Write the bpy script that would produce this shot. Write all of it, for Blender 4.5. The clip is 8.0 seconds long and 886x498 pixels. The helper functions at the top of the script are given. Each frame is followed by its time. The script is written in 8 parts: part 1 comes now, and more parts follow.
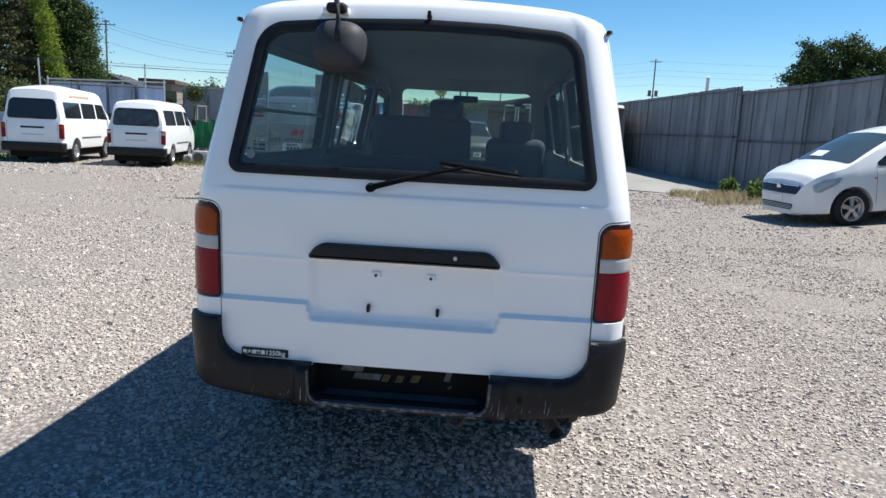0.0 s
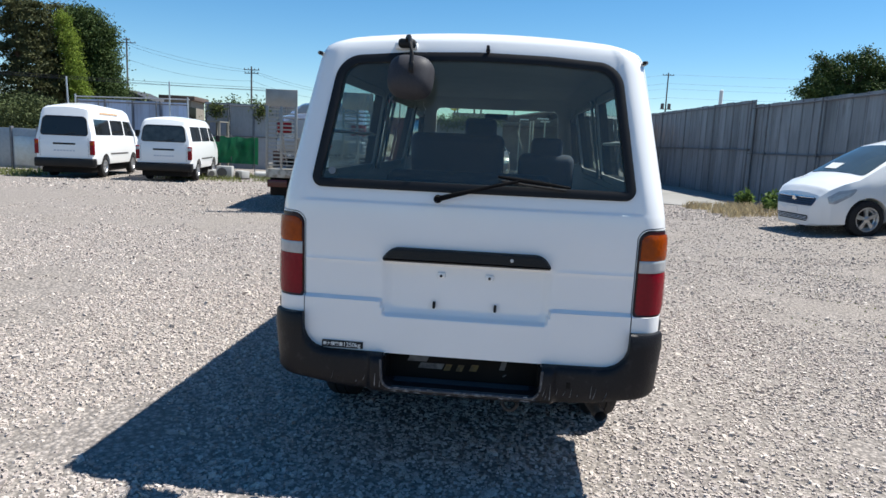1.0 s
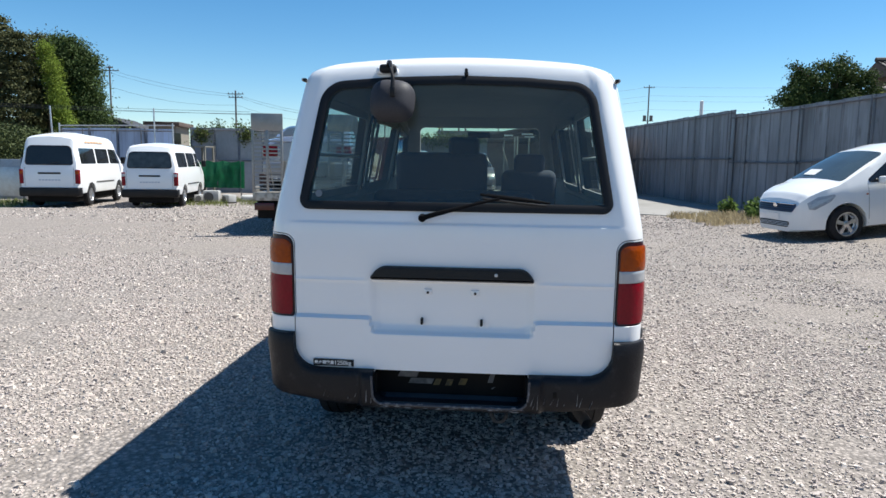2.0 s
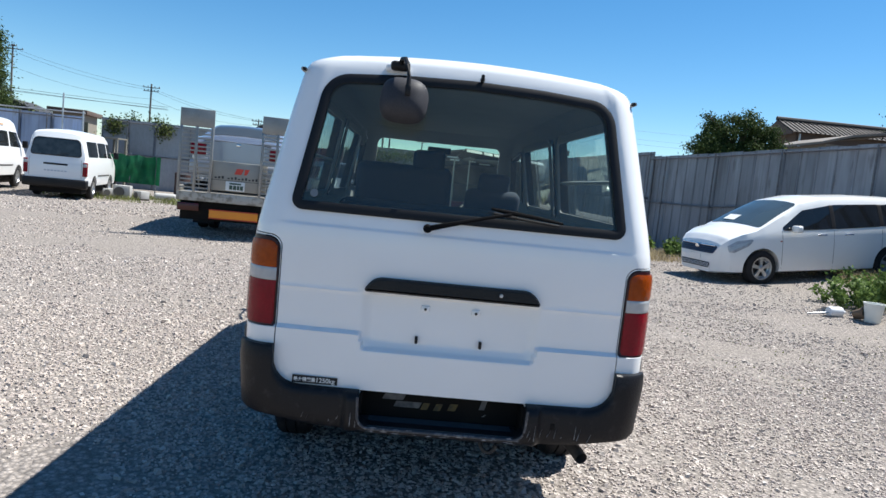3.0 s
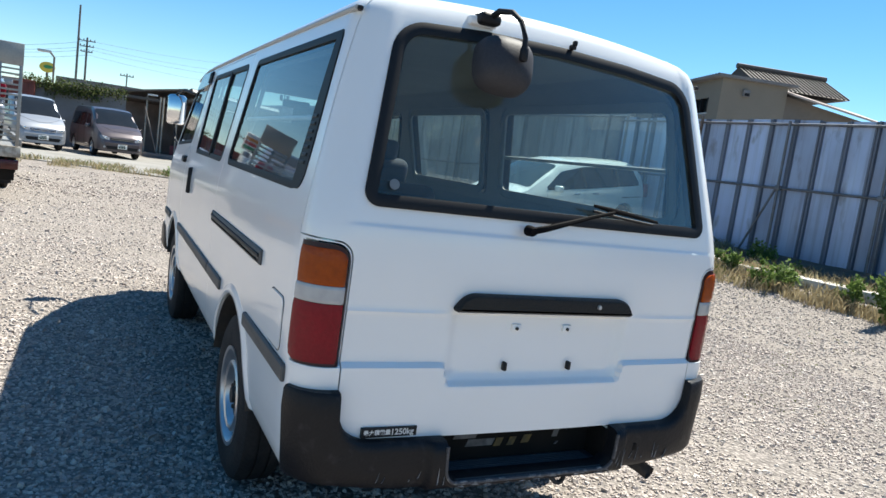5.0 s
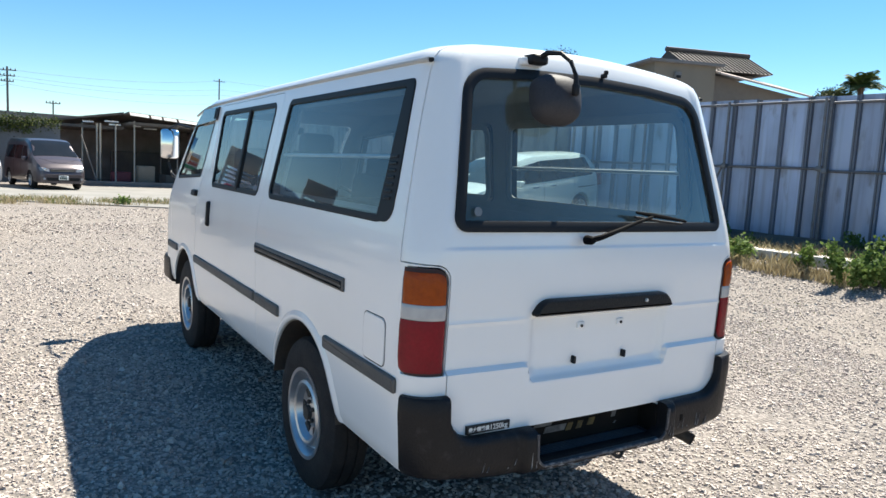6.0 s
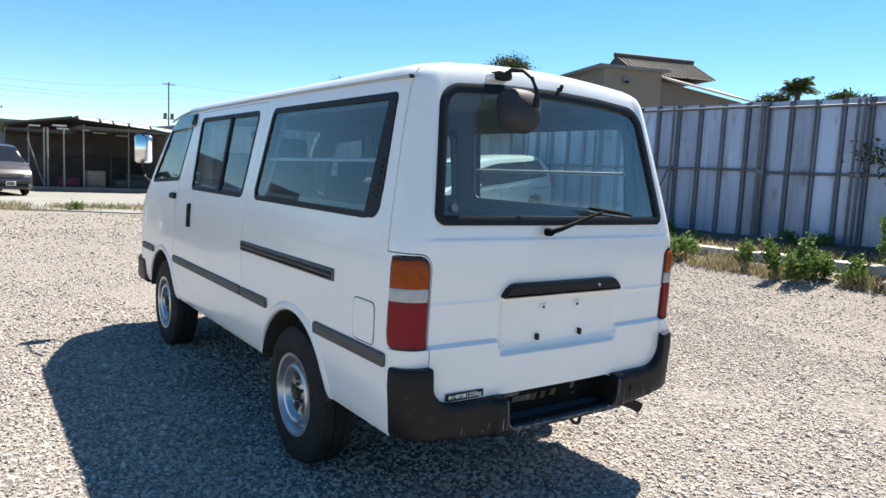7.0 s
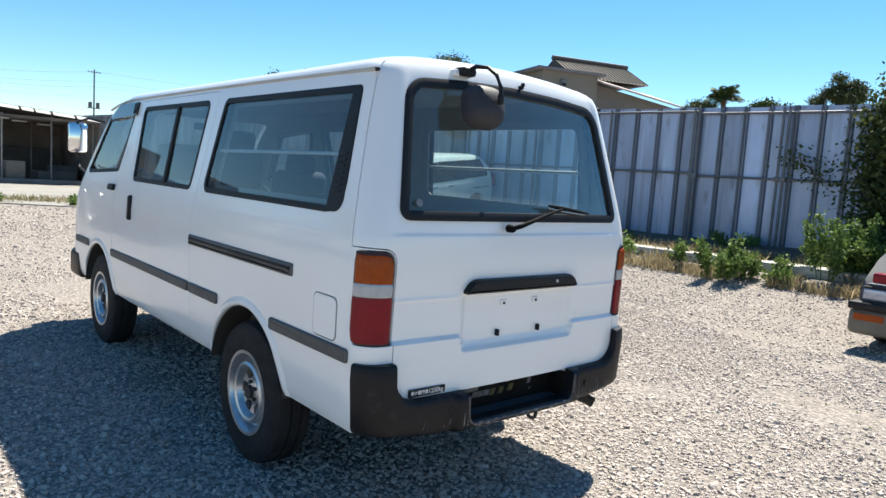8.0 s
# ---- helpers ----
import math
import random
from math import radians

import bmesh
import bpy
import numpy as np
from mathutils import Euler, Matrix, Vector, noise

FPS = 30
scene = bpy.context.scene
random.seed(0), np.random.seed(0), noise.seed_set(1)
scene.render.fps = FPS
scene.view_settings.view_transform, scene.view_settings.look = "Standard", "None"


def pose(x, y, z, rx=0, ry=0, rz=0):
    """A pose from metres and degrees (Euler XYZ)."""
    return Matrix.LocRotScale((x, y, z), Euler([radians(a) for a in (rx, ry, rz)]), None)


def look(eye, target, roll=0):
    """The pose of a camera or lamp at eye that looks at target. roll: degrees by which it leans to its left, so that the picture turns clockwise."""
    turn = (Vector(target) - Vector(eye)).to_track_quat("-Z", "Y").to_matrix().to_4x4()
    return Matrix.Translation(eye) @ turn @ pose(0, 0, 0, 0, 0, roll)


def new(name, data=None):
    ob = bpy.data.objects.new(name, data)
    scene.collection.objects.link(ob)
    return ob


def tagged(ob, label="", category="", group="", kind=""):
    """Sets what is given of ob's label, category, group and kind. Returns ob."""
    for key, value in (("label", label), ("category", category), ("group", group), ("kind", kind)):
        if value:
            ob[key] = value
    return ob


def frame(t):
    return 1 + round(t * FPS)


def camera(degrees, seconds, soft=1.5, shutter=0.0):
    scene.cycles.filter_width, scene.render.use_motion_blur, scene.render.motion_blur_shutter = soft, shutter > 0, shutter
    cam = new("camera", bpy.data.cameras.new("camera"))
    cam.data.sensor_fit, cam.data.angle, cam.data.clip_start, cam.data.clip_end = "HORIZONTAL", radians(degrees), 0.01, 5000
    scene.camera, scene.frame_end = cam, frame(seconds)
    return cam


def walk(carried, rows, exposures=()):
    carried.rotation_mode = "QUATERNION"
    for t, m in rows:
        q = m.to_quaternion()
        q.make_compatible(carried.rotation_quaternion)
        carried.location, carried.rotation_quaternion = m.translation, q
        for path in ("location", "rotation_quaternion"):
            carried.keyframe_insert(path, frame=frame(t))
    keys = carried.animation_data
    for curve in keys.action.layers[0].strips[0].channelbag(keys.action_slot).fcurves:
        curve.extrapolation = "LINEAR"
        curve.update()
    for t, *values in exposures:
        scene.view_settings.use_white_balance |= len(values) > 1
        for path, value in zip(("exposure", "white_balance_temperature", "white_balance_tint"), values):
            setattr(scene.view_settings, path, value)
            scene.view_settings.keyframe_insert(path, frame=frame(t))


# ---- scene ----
cam = camera(65.9, 8.0)
PATH = [
    (0, (0.002, 0.006, 1.497), (-0.145, 1.97, 1.151), 2.8),
    (0.5, (-0.143, -0.205, 1.514), (-0.263, 1.772, 1.236), 1.9),
    (1, (-0.16, -0.375, 1.51), (-0.345, 1.592, 1.201), 2.5),
    (1.5, (-0.131, -0.451, 1.53), (-0.306, 1.522, 1.254), 0.6),
    (1.7, (-0.125, -0.461, 1.529), (-0.295, 1.514, 1.263), 0.5),
    (2.8, (-0.394, -0.338, 1.473), (-0.37, 1.651, 1.262), 4.4),
    (3, (-0.528, -0.261, 1.456), (-0.427, 1.728, 1.268), 5.8),
    (3.5, (-0.843, 0.017, 1.44), (-0.627, 1.989, 1.18), 5.7),
    (4, (-1.149, 0.285, 1.471), (-0.749, 2.232, 1.248), 3.9),
    (4.5, (-1.418, 0.522, 1.442), (-0.728, 2.387, 1.224), 7.3),
    (4.7, (-1.532, 0.628, 1.441), (-0.705, 2.434, 1.207), 8.7),
    (5.8, (-2.158, 0.653, 1.489), (-1.121, 2.347, 1.255), 4.8),
    (6, (-2.248, 0.609, 1.504), (-1.202, 2.298, 1.274), 3.0),
    (6.5, (-2.449, 0.47, 1.499), (-1.3, 2.089, 1.255), 3.1),
    (7, (-2.522, 0.359, 1.493), (-1.366, 1.978, 1.279), 2.7),
    (7.5, (-2.544, 0.344, 1.491), (-1.368, 1.949, 1.291), 2.4),
    (8, (-2.603, 0.433, 1.475), (-1.301, 1.937, 1.266), 3.8),
]
EXPOSURES = [(0.0, 0.87, 6350, 7), (3.0, 0.93, 6350, 7), (4.0, 1.01, 6500, 5), (4.7, 1.15, 6600, 4), (5.8, 1.27, 6850, 5.5), (8.0, 1.30, 6850, 5.5)]
walk(cam, [(t, look(eye, target, roll)) for t, eye, target, roll in PATH], EXPOSURES)

# ---- light ----
SUN = Vector((0.545, 0.21, 1.0)).normalized()
world = bpy.data.worlds.new("sky")
scene.world = world
world.use_nodes = True
sky = world.node_tree.nodes.new("ShaderNodeTexSky")
sky.sky_type, sky.sun_disc = "NISHITA", False
sky.sun_elevation = math.asin(SUN.z)
sky.sun_rotation = math.atan2(SUN.x, SUN.y)
sky.air_density, sky.dust_density, sky.ozone_density = 1.1, 0.6, 2.4
back = world.node_tree.nodes["Background"]
back.inputs["Strength"].default_value = 0.076
sky.altitude = 2200
tint = world.node_tree.nodes.new("ShaderNodeHueSaturation")
tint.inputs["Saturation"].default_value = 1.30
tint.inputs["Hue"].default_value = 0.4955
world.node_tree.links.new(sky.outputs[0], tint.inputs["Color"])
world.node_tree.links.new(tint.outputs[0], back.inputs["Color"])
sun_data = bpy.data.lights.new("sun", "SUN")
sun_data.energy, sun_data.angle, sun_data.color = 5.0, radians(0.5), (1.0, 0.95, 0.885)
sun = new("sun", sun_data)
sun.matrix_world = look(SUN * 60, (0, 0, 0))

# ---- materials ----
def nodes_of(name):
    m = bpy.data.materials.new(name)
    m.use_nodes = True
    return m, m.node_tree.nodes, m.node_tree.links, m.node_tree.nodes["Principled BSDF"]


def surface(name, base, rough=0.6, metal=0.0, other=None, scale=6.0, mix=0.5, fine=0.0, bump=0.0, bump_scale=60.0, coat=0.0, vary=0.0, spec=0.5, lo=0.35, hi=0.75):
    """A paint, plastic, metal or cloth: a base colour that drifts to another in soft stains, fine grain and relief."""
    m, n, l, b = nodes_of(name)
    b.inputs["Roughness"].default_value, b.inputs["Metallic"].default_value = rough, metal
    b.inputs["Coat Weight"].default_value, b.inputs["Specular IOR Level"].default_value = coat, spec
    co = n.new("ShaderNodeTexCoord").outputs["Object"]
    other = other or tuple(c * 0.8 for c in base)
    big = n.new("ShaderNodeTexNoise")
    big.inputs["Scale"].default_value, big.inputs["Detail"].default_value = scale, 6
    l.new(co, big.inputs["Vector"])
    ramp = n.new("ShaderNodeMapRange")
    ramp.inputs["From Min"].default_value, ramp.inputs["From Max"].default_value = lo, hi
    ramp.inputs["To Max"].default_value = mix
    l.new(big.outputs["Fac"], ramp.inputs["Value"])
    blend = n.new("ShaderNodeMixRGB")
    blend.inputs[1].default_value, blend.inputs[2].default_value = (*base, 1), (*other, 1)
    l.new(ramp.outputs[0], blend.inputs[0])
    out = blend.outputs[0]
    if fine or vary:
        grain = n.new("ShaderNodeTexNoise")
        grain.inputs["Scale"].default_value, grain.inputs["Detail"].default_value = bump_scale, 4
        l.new(co, grain.inputs["Vector"])
        amount = n.new("ShaderNodeMapRange")
        amount.inputs["To Min"].default_value, amount.inputs["To Max"].default_value = 1 - fine, 1 + fine
        l.new(grain.outputs["Fac"], amount.inputs["Value"])
        value = amount.outputs[0]
        if vary:
            info = n.new("ShaderNodeObjectInfo")
            span = n.new("ShaderNodeMapRange")
            span.inputs["To Min"].default_value, span.inputs["To Max"].default_value = 1 - vary, 1 + vary
            l.new(info.outputs["Random"], span.inputs["Value"])
            times = n.new("ShaderNodeMath")
            times.operation = "MULTIPLY"
            l.new(value, times.inputs[0]), l.new(span.outputs[0], times.inputs[1])
            value = times.outputs[0]
        tone = n.new("ShaderNodeMixRGB")
        tone.blend_type, tone.inputs[0].default_value = "MULTIPLY", 1.0
        l.new(out, tone.inputs[1]), l.new(value, tone.inputs[2])
        out = tone.outputs[0]
    l.new(out, b.inputs["Base Color"])
    if bump:
        relief, tex = n.new("ShaderNodeBump"), n.new("ShaderNodeTexNoise")
        tex.inputs["Scale"].default_value, tex.inputs["Detail"].default_value = bump_scale, 5
        l.new(co, tex.inputs["Vector"])
        relief.inputs["Strength"].default_value, relief.inputs["Distance"].default_value = bump, 0.01
        l.new(tex.outputs["Fac"], relief.inputs["Height"])
        l.new(relief.outputs["Normal"], b.inputs["Normal"])
    return m


def glass(name, tint, gloss=0.08, haze=0.04, glow=0.0, bend=4.0):
    """Thin window glass: clear with a tint and a film of dust, and gloss that grows at a glancing angle."""
    m, n, l, b = nodes_of(name)
    n.remove(b)
    clear, shine, mixer, facing = (n.new("ShaderNode" + k) for k in ("BsdfTransparent", "BsdfGlossy", "MixShader", "LayerWeight"))
    clear.inputs["Color"].default_value = (*tint, 1)
    shine.inputs["Roughness"].default_value = 0.02
    facing.inputs["Blend"].default_value = 0.5
    steep, more = n.new("ShaderNodeMath"), n.new("ShaderNodeMath")
    steep.operation, steep.inputs[1].default_value = "POWER", bend
    more.operation, more.inputs[1].default_value, more.inputs[2].default_value = "MULTIPLY_ADD", 0.9, gloss
    l.new(facing.outputs["Facing"], steep.inputs[0]), l.new(steep.outputs[0], more.inputs[0])
    l.new(more.outputs[0], mixer.inputs[0])
    dust, film = n.new("ShaderNodeBsdfDiffuse"), n.new("ShaderNodeMixShader")
    dust.inputs["Color"].default_value, film.inputs[0].default_value = (0.56, 0.62, 0.60, 1), haze
    lit = dust.outputs[0]
    if glow:
        behind, both = n.new("ShaderNodeBsdfTranslucent"), n.new("ShaderNodeMixShader")
        behind.inputs["Color"].default_value, both.inputs[0].default_value = (0.52, 0.60, 0.57, 1), glow
        l.new(lit, both.inputs[1]), l.new(behind.outputs[0], both.inputs[2])
        lit = both.outputs[0]
    l.new(clear.outputs[0], film.inputs[1]), l.new(lit, film.inputs[2])
    l.new(film.outputs[0], mixer.inputs[1]), l.new(shine.outputs[0], mixer.inputs[2])
    l.new(mixer.outputs[0], n["Material Output"].inputs["Surface"])
    return m


WHITE_PAINT = surface("white_car_paint", (0.80, 0.81, 0.82), 0.22, other=(0.72, 0.72, 0.70), scale=1.5, mix=0.35, coat=0.4)
PEARL_PAINT = surface("pearl_white_paint", (0.80, 0.80, 0.79), 0.2, other=(0.74, 0.74, 0.73), scale=2.0, mix=0.3, coat=0.5)
SILVER_PAINT = surface("silver_paint", (0.30, 0.32, 0.36), 0.32, 0.4, other=(0.26, 0.28, 0.31), scale=3, coat=0.4)
GREY_PAINT = surface("grey_brown_paint", (0.085, 0.070, 0.078), 0.28, 0.35, other=(0.10, 0.085, 0.09), scale=3, coat=0.4)
BUMPER_BLACK = surface("worn_black_plastic", (0.007, 0.007, 0.008), 0.42, spec=0.28, other=(0.018, 0.016, 0.015), scale=3, mix=0.7, fine=0.4, bump=0.25, bump_scale=120)
BUMPER_WORN = surface("scuffed_black_bumper", (0.009, 0.009, 0.011), 0.44, spec=0.23, other=(0.032, 0.031, 0.034), scale=23, mix=0.6, lo=0.58, hi=0.72, fine=0.4, bump=0.2, bump_scale=120)
TREAD = surface("worn_black_step", (0.05, 0.055, 0.065), 0.55, spec=0.4, other=(0.08, 0.08, 0.085), scale=14, mix=0.6, fine=0.3)
UNDER = surface("near_black_underside", (0.010, 0.010, 0.010), 0.85, other=(0.025, 0.02, 0.016), scale=6, spec=0.1)
TRIM_BLACK = surface("black_trim", (0.008, 0.008, 0.010), 0.55, spec=0.3, fine=0.3, bump_scale=90)
TRIM_GREY = surface("faded_grey_moulding", (0.07, 0.07, 0.07), 0.6, other=(0.11, 0.105, 0.10), scale=9, fine=0.3, bump_scale=90)
WIPER_BLACK = surface("matt_black_wiper", (0.006, 0.006, 0.007), 0.75, spec=0.06)
RUBBER = surface("tyre_rubber", (0.015, 0.015, 0.017), 0.8, spec=0.25, other=(0.038, 0.035, 0.033), scale=12, mix=0.6, fine=0.4, bump=0.3, bump_scale=80)
STEEL = surface("wheel_steel", (0.55, 0.56, 0.58), 0.35, 0.85, other=(0.42, 0.42, 0.43), scale=20, mix=0.6)
CHROME = surface("chrome", (0.75, 0.76, 0.78), 0.1, 1.0, mix=0.1)
GALVANISED = surface("galvanised_metal", (0.50, 0.52, 0.54), 0.42, 0.6, other=(0.38, 0.37, 0.36), scale=5, mix=0.6, fine=0.2, bump_scale=30)
DARK_METAL = surface("dark_underbody_metal", (0.03, 0.03, 0.032), 0.7, other=(0.07, 0.05, 0.035), scale=8, mix=0.7, fine=0.4)
LAMP_RIM = surface("dark_lamp_rim", (0.035, 0.006, 0.008), 0.3, other=(0.02, 0.006, 0.008), scale=20, spec=0.3)
AMBER = surface("amber_lens", (0.29, 0.048, 0.001), 0.2, other=(0.20, 0.028, 0.001), scale=30, spec=0.2, fine=0.25, bump=0.25, bump_scale=70, coat=0.1)
RED = surface("red_lens", (0.205, 0.003, 0.012), 0.2, other=(0.10, 0.001, 0.007), scale=9, spec=0.2, fine=0.25, bump=0.25, bump_scale=70, coat=0.1)
CLEAR = surface("clear_lens", (0.40, 0.41, 0.42), 0.15, other=(0.27, 0.28, 0.30), scale=30, coat=0.6)
CLOTH = surface("dark_blue_grey_seat_cloth", (0.020, 0.025, 0.045), 0.9, fine=0.3, bump=0.2, bump_scale=150)
LINER = surface("grey_headlining", (0.20, 0.20, 0.205), 0.9, fine=0.15, bump_scale=90)
PLASTIC_GREY = surface("grey_mirror_plastic", (0.036, 0.036, 0.043), 0.6, spec=0.25, other=(0.047, 0.046, 0.050), scale=18, fine=0.3, bump=0.06, bump_scale=140)
CLEAR_GLASS = glass("window_glass", (0.82, 0.95, 0.87), 0.04, 0.055, 0.0, 2.0)
SIDE_GLASS = glass("side_window_glass", (0.66, 0.78, 0.83), 0.08, 0.035, 0.4)
HEAD_LAMP = surface("head_lamp_lens", (0.24, 0.25, 0.27), 0.10, other=(0.10, 0.11, 0.12), scale=20, coat=0.6)
DARK_GLASS = surface("dark_tinted_glass", (0.012, 0.014, 0.016), 0.04, other=(0.02, 0.022, 0.025), scale=2)
PALE_GLASS = surface("sky_lit_rear_glass", (0.045, 0.05, 0.052), 0.06, other=(0.03, 0.035, 0.035), scale=2)
BLUE_GLASS = surface("windscreen_glass", (0.05, 0.07, 0.08), 0.04, other=(0.03, 0.04, 0.05), scale=2)


# ---- building helpers ----
def lerp(table, v):
    """Piecewise linear value of a table of (v, value)."""
    if v <= table[0][0]:
        return table[0][1]
    for (a, p), (b, q) in zip(table, table[1:]):
        if v <= b:
            return p + (q - p) * (v - a) / (b - a)
    return table[-1][1]


def step(a, b, v):
    u = min(1.0, max(0.0, (v - a) / (b - a)))
    return u * u * (3 - 2 * u)


def thing(name, m, label, category, group="", kind=""):
    ob = new(name)
    ob.empty_display_size = 0.2
    ob.matrix_basis = m
    return tagged(ob, label, category, group, kind)


def finish(me, material, angle=35.0):
    if not me.materials:
        me.materials.append(material)
    for p in me.polygons:
        p.use_smooth = True
    me.set_sharp_from_angle(angle=radians(angle))
    return me


def part(name, bm, material, parent, label="", angle=35.0):
    """Links a bmesh (or a mesh) as one mesh object under a thing or part."""
    if isinstance(bm, bpy.types.Mesh):
        me = bm
    else:
        me = bpy.data.meshes.new(name)
        bm.normal_update()
        bm.to_mesh(me)
        bm.free()
    ob = new(name, finish(me, material, angle))
    ob.parent = parent
    return tagged(ob, label)


def solo(name, bm, material, label, category="", group="", kind="", m=None, angle=35.0):
    ob = part(name, bm, material, None, label, angle)
    if m is not None:
        ob.matrix_basis = m
    return tagged(ob, "", category, group, kind)


def box(x0, x1, y0, y1, z0, z1, bevel=0.0, seg=2, bm=None):
    own = bmesh.new()
    bmesh.ops.create_cube(own, size=1.0)
    for v in own.verts:
        v.co = Vector(((x0 + x1) / 2 + v.co.x * (x1 - x0), (y0 + y1) / 2 + v.co.y * (y1 - y0), (z0 + z1) / 2 + v.co.z * (z1 - z0)))
    if bevel:
        bmesh.ops.bevel(own, geom=own.edges[:], offset=bevel, segments=seg, profile=0.5, affect="EDGES")
    return own if bm is None else join(bm, own)


def join(bm, other):
    """Adds a bmesh to another."""
    me = bpy.data.meshes.new("join")
    other.to_mesh(me)
    other.free()
    bm.from_mesh(me)
    bpy.data.meshes.remove(me)
    return bm


def moved(bm, m):
    bmesh.ops.transform(bm, matrix=m, verts=bm.verts[:])
    return bm


def tube(points, radius, sides=8, bm=None, caps=True, radii=None):
    """A round bar along points."""
    bm = bm or bmesh.new()
    pts = [Vector(p) for p in points]
    rings = []
    for i, p in enumerate(pts):
        d = (pts[min(i + 1, len(pts) - 1)] - pts[max(i - 1, 0)]).normalized()
        side = d.cross(Vector((0, 0, 1)) if abs(d.z) < 0.9 else Vector((1, 0, 0))).normalized()
        up = side.cross(d)
        r = radii[i] if radii else radius
        rings.append([bm.verts.new(p + side * (r * math.cos(a)) + up * (r * math.sin(a))) for a in (2 * math.pi * k / sides for k in range(sides))])
    for a, b in zip(rings, rings[1:]):
        for k in range(sides):
            bm.faces.new((a[k], a[(k + 1) % sides], b[(k + 1) % sides], b[k]))
    if caps:
        bm.faces.new(rings[0][::-1]), bm.faces.new(rings[-1])
    return bm


def spun(profile, sides=32, axis="x", bm=None):
    """A solid of revolution: profile of (radius, along)."""
    bm = bm or bmesh.new()
    rings = []
    for r, h in profile:
        ring = []
        for k in range(sides):
            a = 2 * math.pi * k / sides
            c, s = r * math.cos(a), r * math.sin(a)
            ring.append(bm.verts.new((h, c, s) if axis == "x" else (c, h, s) if axis == "y" else (c, s, h)))
        rings.append(ring)
    for a, b in zip(rings, rings[1:]):
        for k in range(sides):
            bm.faces.new((a[k], a[(k + 1) % sides], b[(k + 1) % sides], b[k]))
    if profile[0][0] > 1e-6:
        bm.faces.new(rings[0][::-1])
    if profile[-1][0] > 1e-6:
        bm.faces.new(rings[-1])
    bmesh.ops.remove_doubles(bm, verts=bm.verts[:], dist=1e-5)
    bmesh.ops.recalc_face_normals(bm, faces=bm.faces[:])
    return bm


def rounded(corners, radius, seg=6):
    """A polygon (corners anticlockwise) with rounded corners."""
    out = []
    n = len(corners)
    for i in range(n):
        p, a, b = (Vector(corners[k % n]) for k in (i, i - 1, i + 1))
        r = radius[i] if isinstance(radius, (list, tuple)) else radius
        u, v = (a - p).normalized(), (b - p).normalized()
        half = math.acos(max(-1, min(1, u.dot(v)))) / 2
        d = min(r / math.tan(half), 0.49 * (a - p).length, 0.49 * (b - p).length)
        rr = d * math.tan(half)
        c = p + (u + v).normalized() * (rr / math.sin(half))
        s, e = p + u * d - c, p + v * d - c
        a0, a1 = math.atan2(s.y, s.x), math.atan2(e.y, e.x)
        turn = (a1 - a0 + math.pi) % (2 * math.pi) - math.pi
        out += [(c.x + rr * math.cos(a0 + turn * k / seg), c.y + rr * math.sin(a0 + turn * k / seg)) for k in range(seg + 1)]
    return out


def inset(poly, d):
    """The polygon (anticlockwise) shrunk by d."""
    out = []
    n = len(poly)
    for i in range(n):
        a, p, b = (Vector(poly[k % n]) for k in (i - 1, i, i + 1))
        t = ((p - a).normalized() + (b - p).normalized()).normalized()
        out.append((p.x - t.y * d, p.y + t.x * d))
    return out


def dense(poly, length=0.08):
    out = []
    for a, b in zip(poly, poly[1:] + poly[:1]):
        n = max(1, int(math.dist(a, b) / length))
        out += [(a[0] + (b[0] - a[0]) * k / n, a[1] + (b[1] - a[1]) * k / n) for k in range(n)]
    return out


def rim_on(place, poly, width, thick, sunk=0.01, bm=None):
    """A raised band of that width inside the polygon, on a surface place(u, v, out)."""
    bm = bm or bmesh.new()
    inner = inset(poly, width)
    loops = [[bm.verts.new(place(u, v, h)) for u, v in ring] for ring, h in
             ((poly, -sunk), (poly, thick * 0.6), (inset(poly, width * 0.25), thick), (inset(poly, width * 0.75), thick), (inner, thick * 0.5), (inner, -sunk))]
    for a, b in zip(loops, loops[1:]):
        for k in range(len(a)):
            bm.faces.new((a[k], a[k - 1], b[k - 1], b[k]))
    bmesh.ops.recalc_face_normals(bm, faces=bm.faces[:])
    return bm


def sheet_on(place, poly, out, thick=0.0, rows=8, bm=None):
    """A sheet that fills the polygon on a surface place(u, v, out); convex outlines. With thick it has a rim that goes inwards."""
    bm = bm or bmesh.new()
    n = len(poly)
    mid = (sum(p[0] for p in poly) / n, sum(p[1] for p in poly) / n)
    rings = []
    for k in range(rows):
        f = 1 - k / rows
        rings.append([bm.verts.new(place(mid[0] + (u - mid[0]) * f, mid[1] + (v - mid[1]) * f, out)) for u, v in poly])
    for a, b in zip(rings, rings[1:]):
        for k in range(n):
            bm.faces.new((a[k], a[(k + 1) % n], b[(k + 1) % n], b[k]))
    c = bm.verts.new(place(mid[0], mid[1], out))
    for k in range(n):
        bm.faces.new((rings[-1][k], rings[-1][(k + 1) % n], c))
    if thick:
        low = [bm.verts.new(place(u, v, out - thick)) for u, v in poly]
        for k in range(n):
            bm.faces.new((low[k], low[(k + 1) % n], rings[0][(k + 1) % n], rings[0][k]))
    return bm


